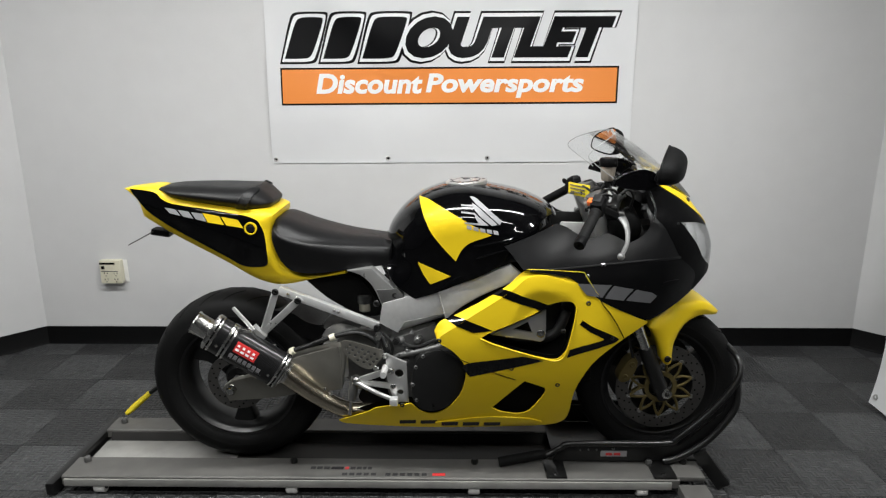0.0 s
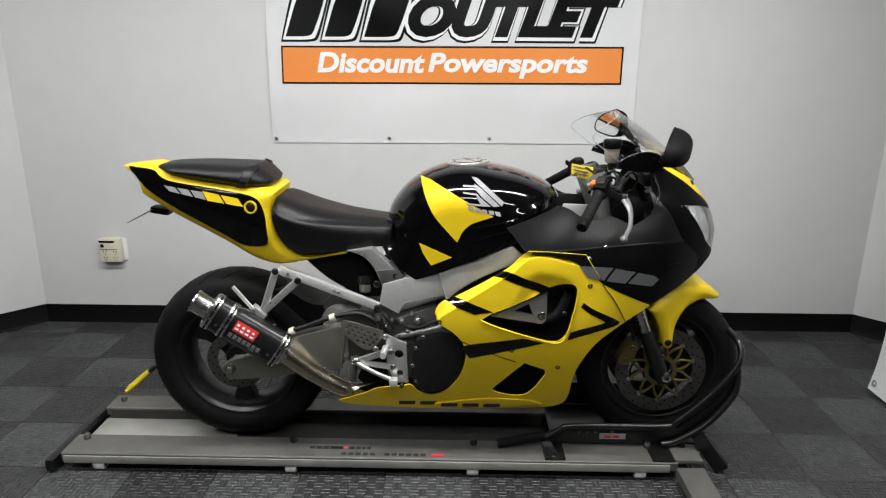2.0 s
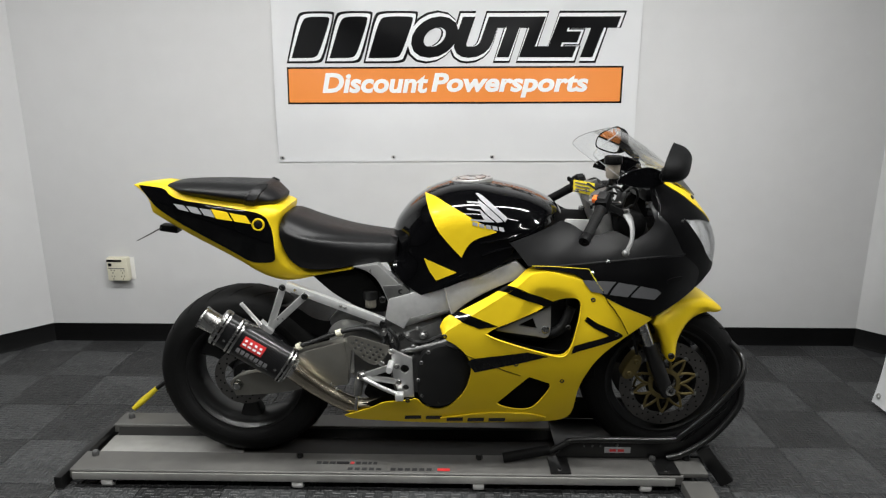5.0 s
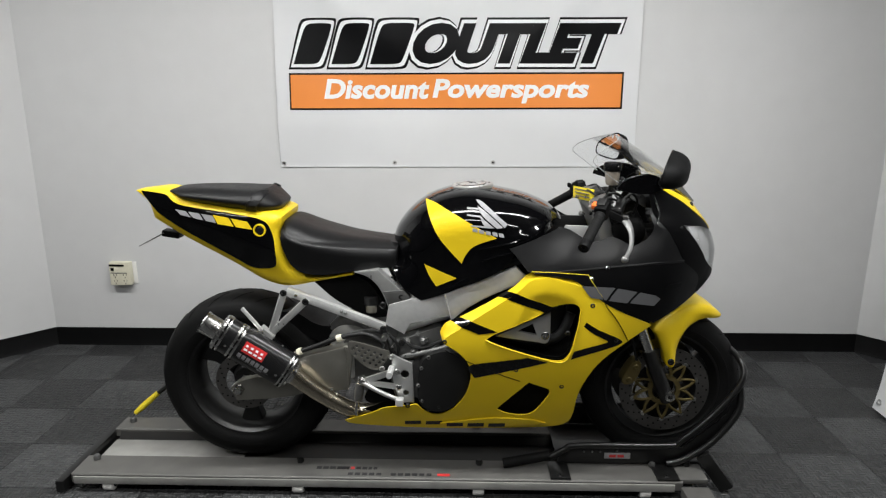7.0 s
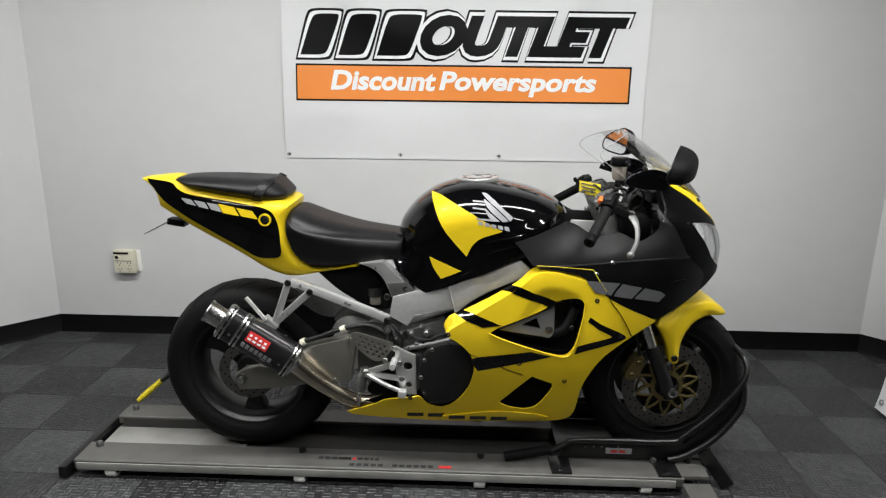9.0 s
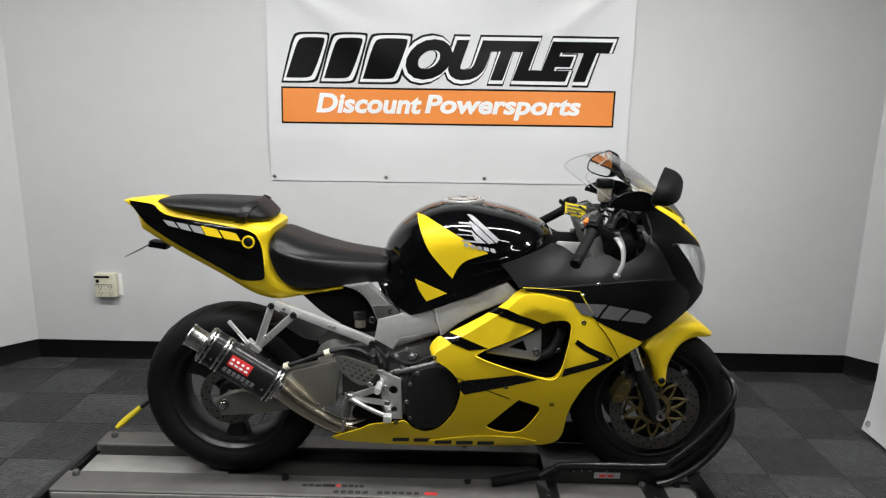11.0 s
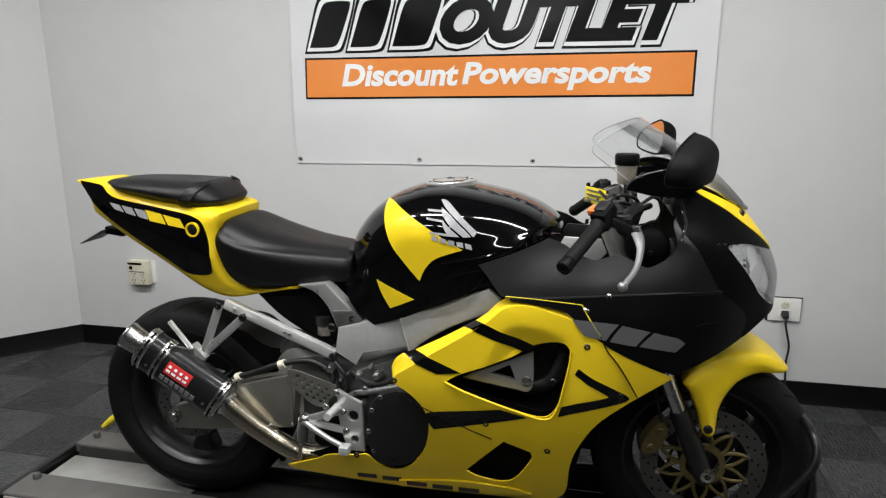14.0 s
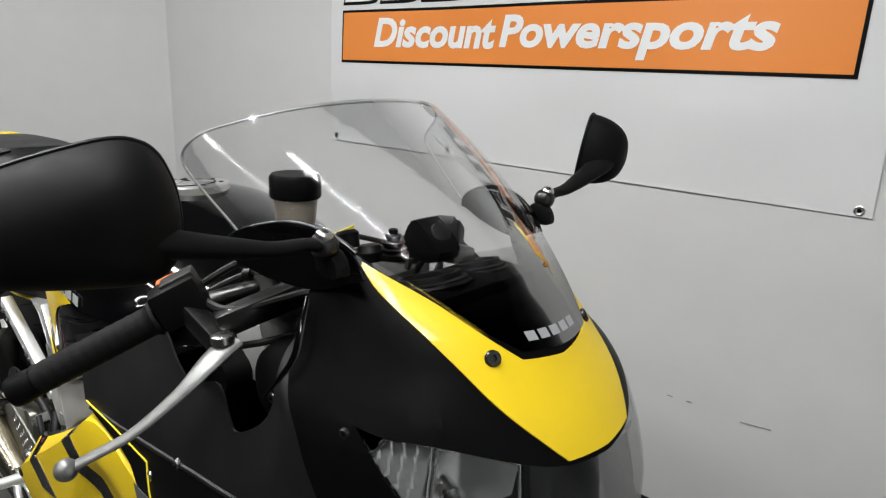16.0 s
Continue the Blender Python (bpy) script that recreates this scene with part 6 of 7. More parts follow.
part("brake_hose", tube([(-0.65, -0.150, 0.480), (-0.60, -0.165, 0.514), (-0.539, -0.168, 0.537), (-0.447, -0.168, 0.572), (-0.355, -0.165, 0.585), (-0.292, -0.17, 0.548), (-0.305, -0.19, 0.51)], 0.0085, 10), HOSE, BIKE, "black brake hose")
for at, to in (((-0.600, -0.166, 0.514), (-0.585, -0.167, 0.521)), ((-0.457, -0.168, 0.567), (-0.439, -0.168, 0.574))):
    part("hose_clip", tube([at, to], 0.013, 12, 1, smooth=False), BEIGE, BIKE, "pale hose clip")

# engine
engine = group_of("engine", BIKE)
tagged(engine, "black and grey four-cylinder engine block")
part("crankcase", puffed(rounded(CRANKCASE, 4), lambda x, z: 0.185, 0.02), CAST, engine, "grey cast crankcase")
part("gearbox", puffed(rounded(GEARBOX, 4), lambda x, z: 0.135, 0.03), CAST, engine, "grey cast gearbox housing")
part("sump", puffed(rounded([(-0.42, 0.30), (0.0, 0.27), (0.30, 0.30), (0.34, 0.46), (-0.25, 0.46)], 3), lambda x, z: 0.15, 0.03), DARK, engine)
part("cylinder_block", puffed(rounded([(-0.12, 0.52), (0.20, 0.45), (0.38, 0.52), (0.34, 0.74), (0.10, 0.78), (-0.02, 0.66)], 3), lambda x, z: 0.17, 0.03), ENGINE_BLACK, engine, "black cylinder block")
cover = part("clutch_cover", slab(rounded(ENGINE_COVER, 5), -0.238, -0.16, 0.018), ENGINE_BLACK, engine, "round black engine cover")
for at in ((-0.158, 0.382), (-0.172, 0.44), (-0.160, 0.505), (-0.10, 0.36), (-0.135, 0.545)):
    bolt(cover, (at[0] + 0.006, -0.236, at[1] - 0.017), 0.0075, CAST)
for k, (x, z, r) in enumerate(((-0.113, 0.560, 0.016), (-0.085, 0.570, 0.012), (-0.183, 0.552, 0.012), (-0.205, 0.590, 0.010), (-0.150, 0.592, 0.013), (-0.06, 0.585, 0.010))):
    part("boss", lathe([(0, r), (0.03, r), (0.036, r * 0.6), (0.036, 0)], (x, -0.17, z - 0.02), (x, -1, z - 0.02), 16), CAST, engine)
for k, p in enumerate(ENGINE_DOTS):
    r = (0.007, 0.010, 0.0055, 0.012)[k % 4]
    part("engine_bolt", lathe([(-0.02, r), (0.004, r), (0.005, r * 0.7), (0.010, r * 0.7), (0.011, 0)], (p[0], -0.195, p[1]), (p[0], -1, p[1]), 6 if k % 2 else 14), (CAST, CHROME, ENGINE_BLACK)[k % 3], engine)
part("engine_wire", tube([(p[0], -0.196 - 0.004 * (k % 2), p[1]) for k, p in enumerate(ENGINE_WIRE)], 0.0055, 8), HOSE, engine)
part("engine_lead", tube([(p[0], -0.200, p[1]) for p in ENGINE_LEAD], 0.0065, 8), HOSE, engine)
part("water_pipe", tube([(-0.250, -0.185, 0.490), (-0.210, -0.195, 0.516), (-0.155, -0.200, 0.530), (-0.075, -0.205, 0.553), (-0.03, -0.19, 0.58)], 0.011, 12), CAST, engine)
part("bypass_hose", tube([(-0.30, -0.15, 0.60), (-0.27, -0.17, 0.56), (-0.26, -0.18, 0.53), (-0.22, -0.18, 0.49)], 0.010, 10), HOSE, engine)
part("bracket", slab(rounded(BRACKET, 3), -0.240, -0.228, 0.002, (rounded(BRACKET_HOLE, 2),)), ALLOY_PAINT, engine, "triangular alloy engine bracket")
bolt(engine, (0.268, -0.243, 0.615), 0.014, CHROME)
part("radiator_hose", tube([(0.10, -0.16, 0.60), (0.22, -0.19, 0.575), (0.32, -0.20, 0.60), (0.36, -0.19, 0.68)], 0.018, 14), HOSE, engine)
part("radiator_hose", tube([(0.15, -0.15, 0.66), (0.25, -0.18, 0.68), (0.33, -0.19, 0.73)], 0.014, 14), HOSE, engine)
part("radiator", box((0.40, -0.17, 0.40), (0.46, 0.17, 0.80), 0.01), DARK, BIKE, "dark radiator behind the fairing")
part("airbox", puffed(rounded([(-0.24, 0.78), (0.0, 0.72), (0.32, 0.80), (0.40, 0.92), (0.10, 0.96), (-0.20, 0.92)], 3), lambda x, z: 0.14, 0.04), DARK, BIKE)
part("battery_box", puffed(rounded(BATTERY, 3), lambda x, z: 0.105, 0.02), DARK, BIKE, "black battery box under the seat")
shock = group_of("shock", BIKE, (0.006, 0, -0.02))
spring = []
for k in range(61):
    a = k / 60 * 2 * math.pi * 6
    spring.append((-0.395 + 0.04 * k / 60 + 0.030 * math.cos(a), -0.02 + 0.030 * math.sin(a), 0.50 + 0.18 * k / 60))
part("spring", tube(spring, 0.006, 8, 1), CAST, shock)
part("damper", tube([(-0.40, -0.02, 0.46), (-0.35, -0.02, 0.74)], 0.018, 14, 1), ENGINE_BLACK, shock)
part("shock_reservoir", lathe([(0, 0.020), (0.004, 0.025), (0.030, 0.025), (0.032, 0.022)], (-0.347, -0.09, 0.662), (-0.347, -0.09, 2), 22), RESERVOIR, shock, "dull bronze damper reservoir")
part("reservoir_cap", lathe([(0, 0.027), (0.003, 0.030), (0.030, 0.030), (0.033, 0.027), (0.033, 0)], (-0.347, -0.09, 0.693), (-0.347, -0.09, 2), 22), ENGINE_BLACK, shock, "black reservoir cap")
part("reservoir_body", tube([(-0.495, -0.07, 0.590), (-0.450, -0.075, 0.625), (-0.410, -0.08, 0.635), (-0.360, -0.085, 0.610)], 0.026, 16, 6, radii=[0.018, 0.030, 0.034, 0.024]), CAST, shock, "grey cast linkage housing")
part("mount_casting", slab(rounded([(-0.515, 0.555), (-0.485, 0.600), (-0.430, 0.628), (-0.345, 0.606), (-0.300, 0.575), (-0.320, 0.535), (-0.410, 0.502), (-0.480, 0.520)], 3), -0.105, -0.06, 0.008), ALLOY_PAINT, shock, "pale cast swingarm bridge")

# rearset
rearset = group_of("rearset", BIKE, (0.008, 0, -0.018))
tagged(rearset, "cast alloy foot-peg plate with brake pedal and drilled heel guard")
holes = []
for j in range(4):
    for i in range(6):
        cx, cz = -0.402 + 0.0208 * i + 0.008 * j, 0.566 - 0.0082 * i - 0.0185 * j
        if inside((cx, cz), [p[:2] for p in HEEL_PLATE]) and to_edge((cx, cz), [p[:2] for p in HEEL_PLATE + HEEL_PLATE[:1]]) > 0.009:
            holes.append([(cx + 0.0054 * math.cos(2 * math.pi * t / 10), cz + 0.0054 * math.sin(2 * math.pi * t / 10)) for t in range(10)])
part("heel_guard", moved(slab(rounded(HEEL_PLATE, 3), -0.210, -0.206, 0.001, holes), -0.008, 0, 0.018), SWING_ALLOY, rearset, "thin drilled heel guard")
ring = lambda cx, cz, r, n=14: [(cx + r * math.cos(2 * math.pi * j / n), cz + r * math.sin(2 * math.pi * j / n)) for j in range(n)]
part("plate", slab(rounded([(-0.265, 0.553, 1), (-0.230, 0.534), (-0.195, 0.520, 1), (-0.189, 0.372, 1), (-0.237, 0.371, 1), (-0.256, 0.419), (-0.268, 0.494)], 3), -0.228, -0.214, 0.003, (ring(-0.221, 0.479, 0.0155), ring(-0.218, 0.408, 0.011))), ALLOY_PAINT, rearset, "silver cast peg plate")
part("arm", beam((-0.370, -0.222, 0.448), (-0.250, -0.224, 0.492), 0.012, 0.022, 0.004), ALLOY_PAINT, rearset)
part("arm", beam((-0.365, -0.222, 0.446), (-0.240, -0.224, 0.430), 0.012, 0.020, 0.004), ALLOY_PAINT, rearset)
part("brake_pedal", tube([(-0.375, -0.226, 0.452), (-0.345, -0.236, 0.436), (-0.290, -0.246, 0.412), (-0.236, -0.252, 0.392)], 0.008, 10), ALLOY_PAINT, rearset, "silver brake pedal")
part("pedal_toe", box((-0.252, -0.272, 0.378), (-0.224, -0.240, 0.402), 0.004), ALLOY, rearset)
part("foot_peg", tube([(-0.268, -0.220, 0.500), (-0.268, -0.300, 0.506)], 0.011, 12, 1), ALLOY, rearset, "knurled alloy peg")
part("master_cylinder", tube([(-0.378, -0.205, 0.455), (-0.386, -0.205, 0.405), (-0.390, -0.205, 0.370)], 0.015, 14, radii=[0.012, 0.017, 0.014]), CAST, rearset)
part("pushrod", tube([(-0.392, -0.205, 0.37), (-0.400, -0.208, 0.312)], 0.007, 10, 1), CHROME, rearset)
part("pivot", lathe([(0, 0.016), (0.02, 0.016), (0.026, 0.010), (0.026, 0)], (-0.370, -0.210, 0.450), (-0.370, -1, 0.450), 16), CHROME, rearset)
for at in ((-0.248, 0.490), (-0.242, 0.432), (-0.268, 0.545), (-0.300, 0.500)):
    bolt(rearset, (at[0], -0.232, at[1]), 0.010, CHROME)
part("reservoir_hose", tube([(-0.26, -0.21, 0.545), (-0.262, -0.215, 0.52), (-0.270, -0.21, 0.50)], 0.007, 10), HOSE, rearset)

# front fork
AXLE, TOP = Vector((0.742, 0, 0.343)), Vector((0.452, 0, 1.045))
rake = (TOP - AXLE).normalized()
for s in (-1, 1):
    fork = group_of("fork_leg", BIKE)
    y = s * 0.112
    foot, head = AXLE + Vector((-0.012, y, 0)), TOP + Vector((-0.012, y, 0))
    part("slider", lathe([(-0.035, 0.012), (-0.030, 0.022), (0.02, 0.027), (0.18, 0.0255), (0.185, 0.022)], foot, head, 24), ENGINE_BLACK, fork, "black fork foot")
    part("tube", lathe([(0.15, 0.0205), (0.315, 0.0205)], foot, head, 24), CHROME, fork, "bright chromed fork tube")
    part("outer_tube", lathe([(0.300, 0.024), (0.302, 0.030), (0.345, 0.030), (0.350, 0.026), (0.76, 0.026), (0.765, 0.020), (0.775, 0.018), (0.775, 0)], foot, head, 24), ALLOY_PAINT, fork)
    part("axle_nut", lathe([(0, 0.018), (0.014, 0.018), (0.016, 0.014), (0.016, 0.009), (0.004, 0.009), (0.004, 0)], AXLE + Vector((0, s * 0.128, 0)), AXLE + Vector((0, s, 0)), 18), CHROME, fork)
    part("caliper", slab(rounded([(0.565, 0.395), (0.580, 0.375), (0.612, 0.382), (0.635, 0.425), (0.640, 0.462), (0.618, 0.478), (0.592, 0.452)], 3), s * 0.118, s * 0.060, 0.008), GOLD, fork, "gold brake caliper")
    for dx, dz in ((0.595, 0.400), (0.618, 0.448)):
        bolt(fork, (dx, s * 0.120, dz), 0.011, GOLD, (0, s, 0))
    part("brake_line", tube([(0.62, s * 0.11, 0.47), (0.60, s * 0.10, 0.56), (0.57, s * 0.09, 0.70)], 0.005, 8), HOSE, fork)
part("front_axle", lathe([(-0.12, 0.012), (0.12, 0.012)], AXLE, AXLE + Vector((0, 1, 0)), 16), CHROME, BIKE)
clamp_at = TOP - rake * 0.02
part("top_clamp", join(slab(rounded([(-0.035, -0.145), (0.045, -0.135), (0.05, 0), (0.045, 0.135), (-0.035, 0.145), (-0.03, 0.0)], 4), -0.012, 0.012, 0.003)), CAST, BIKE).matrix_basis = Matrix.Translation(clamp_at) @ pose(0, 0, 0, 90 - 0, 0, 0)
part("lower_clamp", box((0.50, -0.15, 0.80), (0.58, 0.15, 0.84), 0.012), ENGINE_BLACK, BIKE)
part("steering_stem", tube([(0.45, 0, 1.06), (0.57, 0, 0.80)], 0.026, 16, 1), ENGINE_BLACK, BIKE)
part("stem_nut", lathe([(0, 0.020), (0.018, 0.018), (0.022, 0.012), (0.022, 0)], (0.445, 0, 1.045), (0.40, 0, 1.15), 20), CHROME, BIKE)
part("ignition", lathe([(0, 0.022), (0.05, 0.020), (0.055, 0.012), (0.055, 0)], (0.485, 0.0, 1.02), (0.46, 0, 1.12), 20), ENGINE_BLACK, BIKE, "black ignition switch")

key_tag = group_of("key_tag", BIKE)
tagged(key_tag, "yellow paper tag on the ignition key")
part("card", beam((0.393, 0.066, 1.060), (0.446, -0.050, 1.064), 0.002, 0.044, 0.0005), TAG, key_tag)
for k in range(3):
    part("tag_print", beam((0.397, 0.052 - 0.006 * k, 1.074 - 0.011 * k), (0.432, -0.024 - 0.006 * k, 1.076 - 0.011 * k), 0.0032, 0.004, 0.0003), GREY_INK, key_tag)
part("key_ring", tube([(0.405 + 0.016 * math.cos(2 * math.pi * k / 16), 0.05 + 0.016 * math.sin(2 * math.pi * k / 16), 1.045) for k in range(17)], 0.0015, 6, 1), CHROME, key_tag)

# handlebars
for s in (-1, 1):
    bar = group_of("handlebar", BIKE)
    tagged(bar, "black clip-on handlebar with rubber grip and switches")
    inner, tip = Vector((0.428, s * 0.250, 1.030)), Vector((0.355, s * 0.380, 0.956))
    d = (tip - inner).normalized()
    root_at = Vector((0.470, s * 0.125, 1.055))
    part("bar", tube([tuple(root_at), tuple(inner), tuple(tip - d * 0.02)], 0.011, 14, 2, smooth=False), BLACK_STEEL, bar)
    part("clamp", lathe([(-0.016, 0.030), (-0.016, 0.037), (0.016, 0.037), (0.016, 0.030)], root_at + Vector((-0.01, -s * 0.012, 0)), root_at + Vector((-0.01, -s * 0.012, 0)) + rake, 24), CAST, bar)
    n = (tip - inner).length
    grip = [(0.0, 0.020), (0.004, 0.021), (0.010, 0.0175)]
    for k in range(11):
        u = 0.014 + (n - 0.045) * k / 10
        grip += [(u, 0.0170), (u + 0.003, 0.0175), (u + 0.006, 0.0170)]
    grip += [(n - 0.026, 0.0175), (n - 0.024, 0.0155)]
    part("grip", lathe(grip, inner, tip, 24), GRIP, bar, "ribbed black rubber grip")
    part("bar_end", lathe([(n - 0.024, 0.0165), (n - 0.004, 0.0185), (n + 0.003, 0.0165), (n + 0.003, 0.007), (n - 0.002, 0.006), (n - 0.002, 0)], inner, tip, 24), MATTE, bar, "black bar-end weight")
    part("switch_box", beam(inner - d * 0.055 + Vector((0, 0, 0.006)), inner + d * 0.002 + Vector((0, 0, 0.006)), 0.042, 0.048, 0.008), MATTE, bar, "black switch housing")
    part("switch_lid", beam(inner - d * 0.048 + Vector((-0.004, 0, 0.026)), inner - d * 0.008 + Vector((-0.004, 0, 0.026)), 0.030, 0.018, 0.004), ENGINE_BLACK, bar)
    if s < 0:
        at = Vector((0.420, -0.229, 1.056))
        part("kill_switch", beam(at - d * 0.015 + Vector((-0.006, 0, 0.004)), at + d * 0.013 + Vector((-0.006, 0, 0.006)), 0.018, 0.016, 0.003), ORANGE, bar, "orange kill switch")
        part("starter_button", lathe([(0, 0.006), (0.008, 0.006), (0.009, 0)], (0.405, -0.235, 1.036), (0.30, -0.235, 1.05), 12), DARK, bar)
    else:
        for k in range(3):
            part("switch", beam((0.400, 0.215 - 0.012 * k, 1.058), (0.398, 0.212 - 0.012 * k, 1.072), 0.009, 0.012, 0.003), DARK, bar)
    # lever, its perch and master cylinder
    pivot = Vector((0.515, s * 0.222, 1.012))
    ball = Vector((0.484, s * 0.378, 0.920))
    lever = tube([tuple(pivot + Vector((-0.002, -s * 0.012, 0.004))), tuple(pivot + Vector((0.006, s * 0.022, -0.010))), (0.524, s * 0.280, 0.980), (0.514, s * 0.325, 0.950), (0.495, s * 0.360, 0.930), tuple(ball)], 0.009, 12, 6, radii=[0.016, 0.0135, 0.0085, 0.0068, 0.0064, 0.0064], flat=0.5)
    part("lever", lever, LEVER, bar, "silver hand lever with a ball end")
    part("lever_ball", lathe([(-0.0115 * math.cos(math.pi * k / 10), 0.0115 * math.sin(math.pi * k / 10)) for k in range(11)], ball, ball + Vector((0, s, -0.6)), 18), LEVER, bar)
    part("pivot_screw", lathe([(0, 0.013), (0.008, 0.013), (0.010, 0.010), (0.010, 0)], pivot + Vector((0, 0, 0.006)), pivot + Vector((-0.1, 0, 1)), 18), CHROME, bar)
    part("perch", beam(inner - d * 0.030, pivot + Vector((-0.005, -s * 0.002, 0.0)), 0.024, 0.022, 0.004), BLACK_STEEL, bar)
    part("master_cylinder", beam((0.490, s * 0.215, 1.028), (0.525, s * 0.125, 1.058), 0.030, 0.030, 0.008), BLACK_STEEL, bar)
    bolt(bar, (0.50, s * 0.20, 1.046), 0.008, CHROME, (0, 0, 1))
    if s < 0:
        ways = (("throttle_cable", [(0.50, -0.20, 1.045), (0.545, -0.125, 1.062), (0.556, -0.092, 1.053), (0.530, -0.065, 1.035), (0.49, -0.06, 1.0)], 0.0048, 0.0),
                ("wiring", [(0.49, -0.20, 1.00), (0.555, -0.12, 1.018), (0.570, -0.088, 1.012), (0.545, -0.065, 0.995), (0.50, -0.06, 0.96)], 0.0042, 0.01))
        hose = [(0.525, -0.125, 1.058), (0.560, -0.115, 1.082), (0.583, -0.105, 1.055), (0.572, -0.095, 1.0), (0.55, -0.09, 0.92)]
    else:
        ways = (("throttle_cable", [(0.46, 0.19, 1.035), (0.495, 0.14, 1.0), (0.49, 0.09, 0.96)], 0.0048, 0.0),
                ("wiring", [(0.45, 0.19, 1.00), (0.485, 0.13, 0.97), (0.48, 0.08, 0.93)], 0.0042, 0.01))
        hose = [(0.525, 0.125, 1.058), (0.530, 0.10, 1.070), (0.505, 0.085, 1.03), (0.495, 0.08, 0.94)]
    for name, line, r, drop in ways:
        part(name, tube([tuple(inner - d * 0.048 + Vector((drop, 0, -drop))), *line], r, 8), HOSE, bar)
    part("brake_hose", tube(hose, 0.0048, 8), HOSE, bar)
loom = group_of("cable_loom", BIKE)
tagged(loom, "black cables and hoses looped behind the handlebars")
for line, r in (
    ([(0.420, -0.205, 1.048), (0.470, -0.165, 1.088), (0.515, -0.140, 1.080), (0.530, -0.110, 1.040), (0.515, -0.08, 0.97)], 0.0045),
    ([(0.415, -0.195, 1.036), (0.455, -0.150, 1.066), (0.505, -0.130, 1.062), (0.520, -0.105, 1.02), (0.500, -0.07, 0.95)], 0.0042),
    ([(0.440, 0.150, 1.050), (0.475, 0.110, 1.080), (0.500, 0.080, 1.060), (0.500, 0.060, 1.00)], 0.0045),
    ([(0.465, 0.100, 1.055), (0.430, 0.030, 1.078), (0.440, -0.060, 1.074), (0.475, -0.110, 1.050)], 0.0040),
):
    part("cable", tube(line, r, 8, 6), HOSE, loom)
for at in ((0.470, -0.165, 1.088), (0.455, -0.150, 1.066)):
    part("cable_clip", lathe([(-0.005, 0.0065), (-0.005, 0.0085), (0.005, 0.0085), (0.005, 0.0065)], at, Vector(at) + Vector((0.8, 0.3, 0.1)), 12, closed=True), BLACK_STEEL, loom)
for k, (x, y, z) in enumerate(((0.404, 0.040, 1.046), (0.430, 0.085, 1.052), (0.452, -0.030, 1.060))):
    bolt(loom, (x, y, z), 0.010, CAST, (0, 0, 1), "clamp_screw")
cup = Vector((0.492, -0.108, 1.112))
reservoir = group_of("brake_fluid_reservoir", BIKE)
tagged(reservoir, "amber fluid cup with a black screw lid")
part("cup", lathe([(0, 0.018), (0.006, 0.022), (0.050, 0.026), (0.055, 0.026)], cup, cup + Vector((0, 0, 1)), 28), FLUID, reservoir, "cloudy amber cup")
part("lid", lathe([(0.048, 0.0285), (0.050, 0.030), (0.072, 0.030), (0.076, 0.027), (0.076, 0)], cup, cup + Vector((0, 0, 1)), 28), MATTE, reservoir, "black lid")
part("feed_hose", tube([(0.492, -0.108, 1.114), (0.50, -0.11, 1.09), (0.515, -0.13, 1.065)], 0.006, 8), HOSE, reservoir)
part("stay", beam((0.492, -0.085, 1.12), (0.50, -0.07, 1.05), 0.012, 0.004, 0.001), BLACK_STEEL, reservoir)

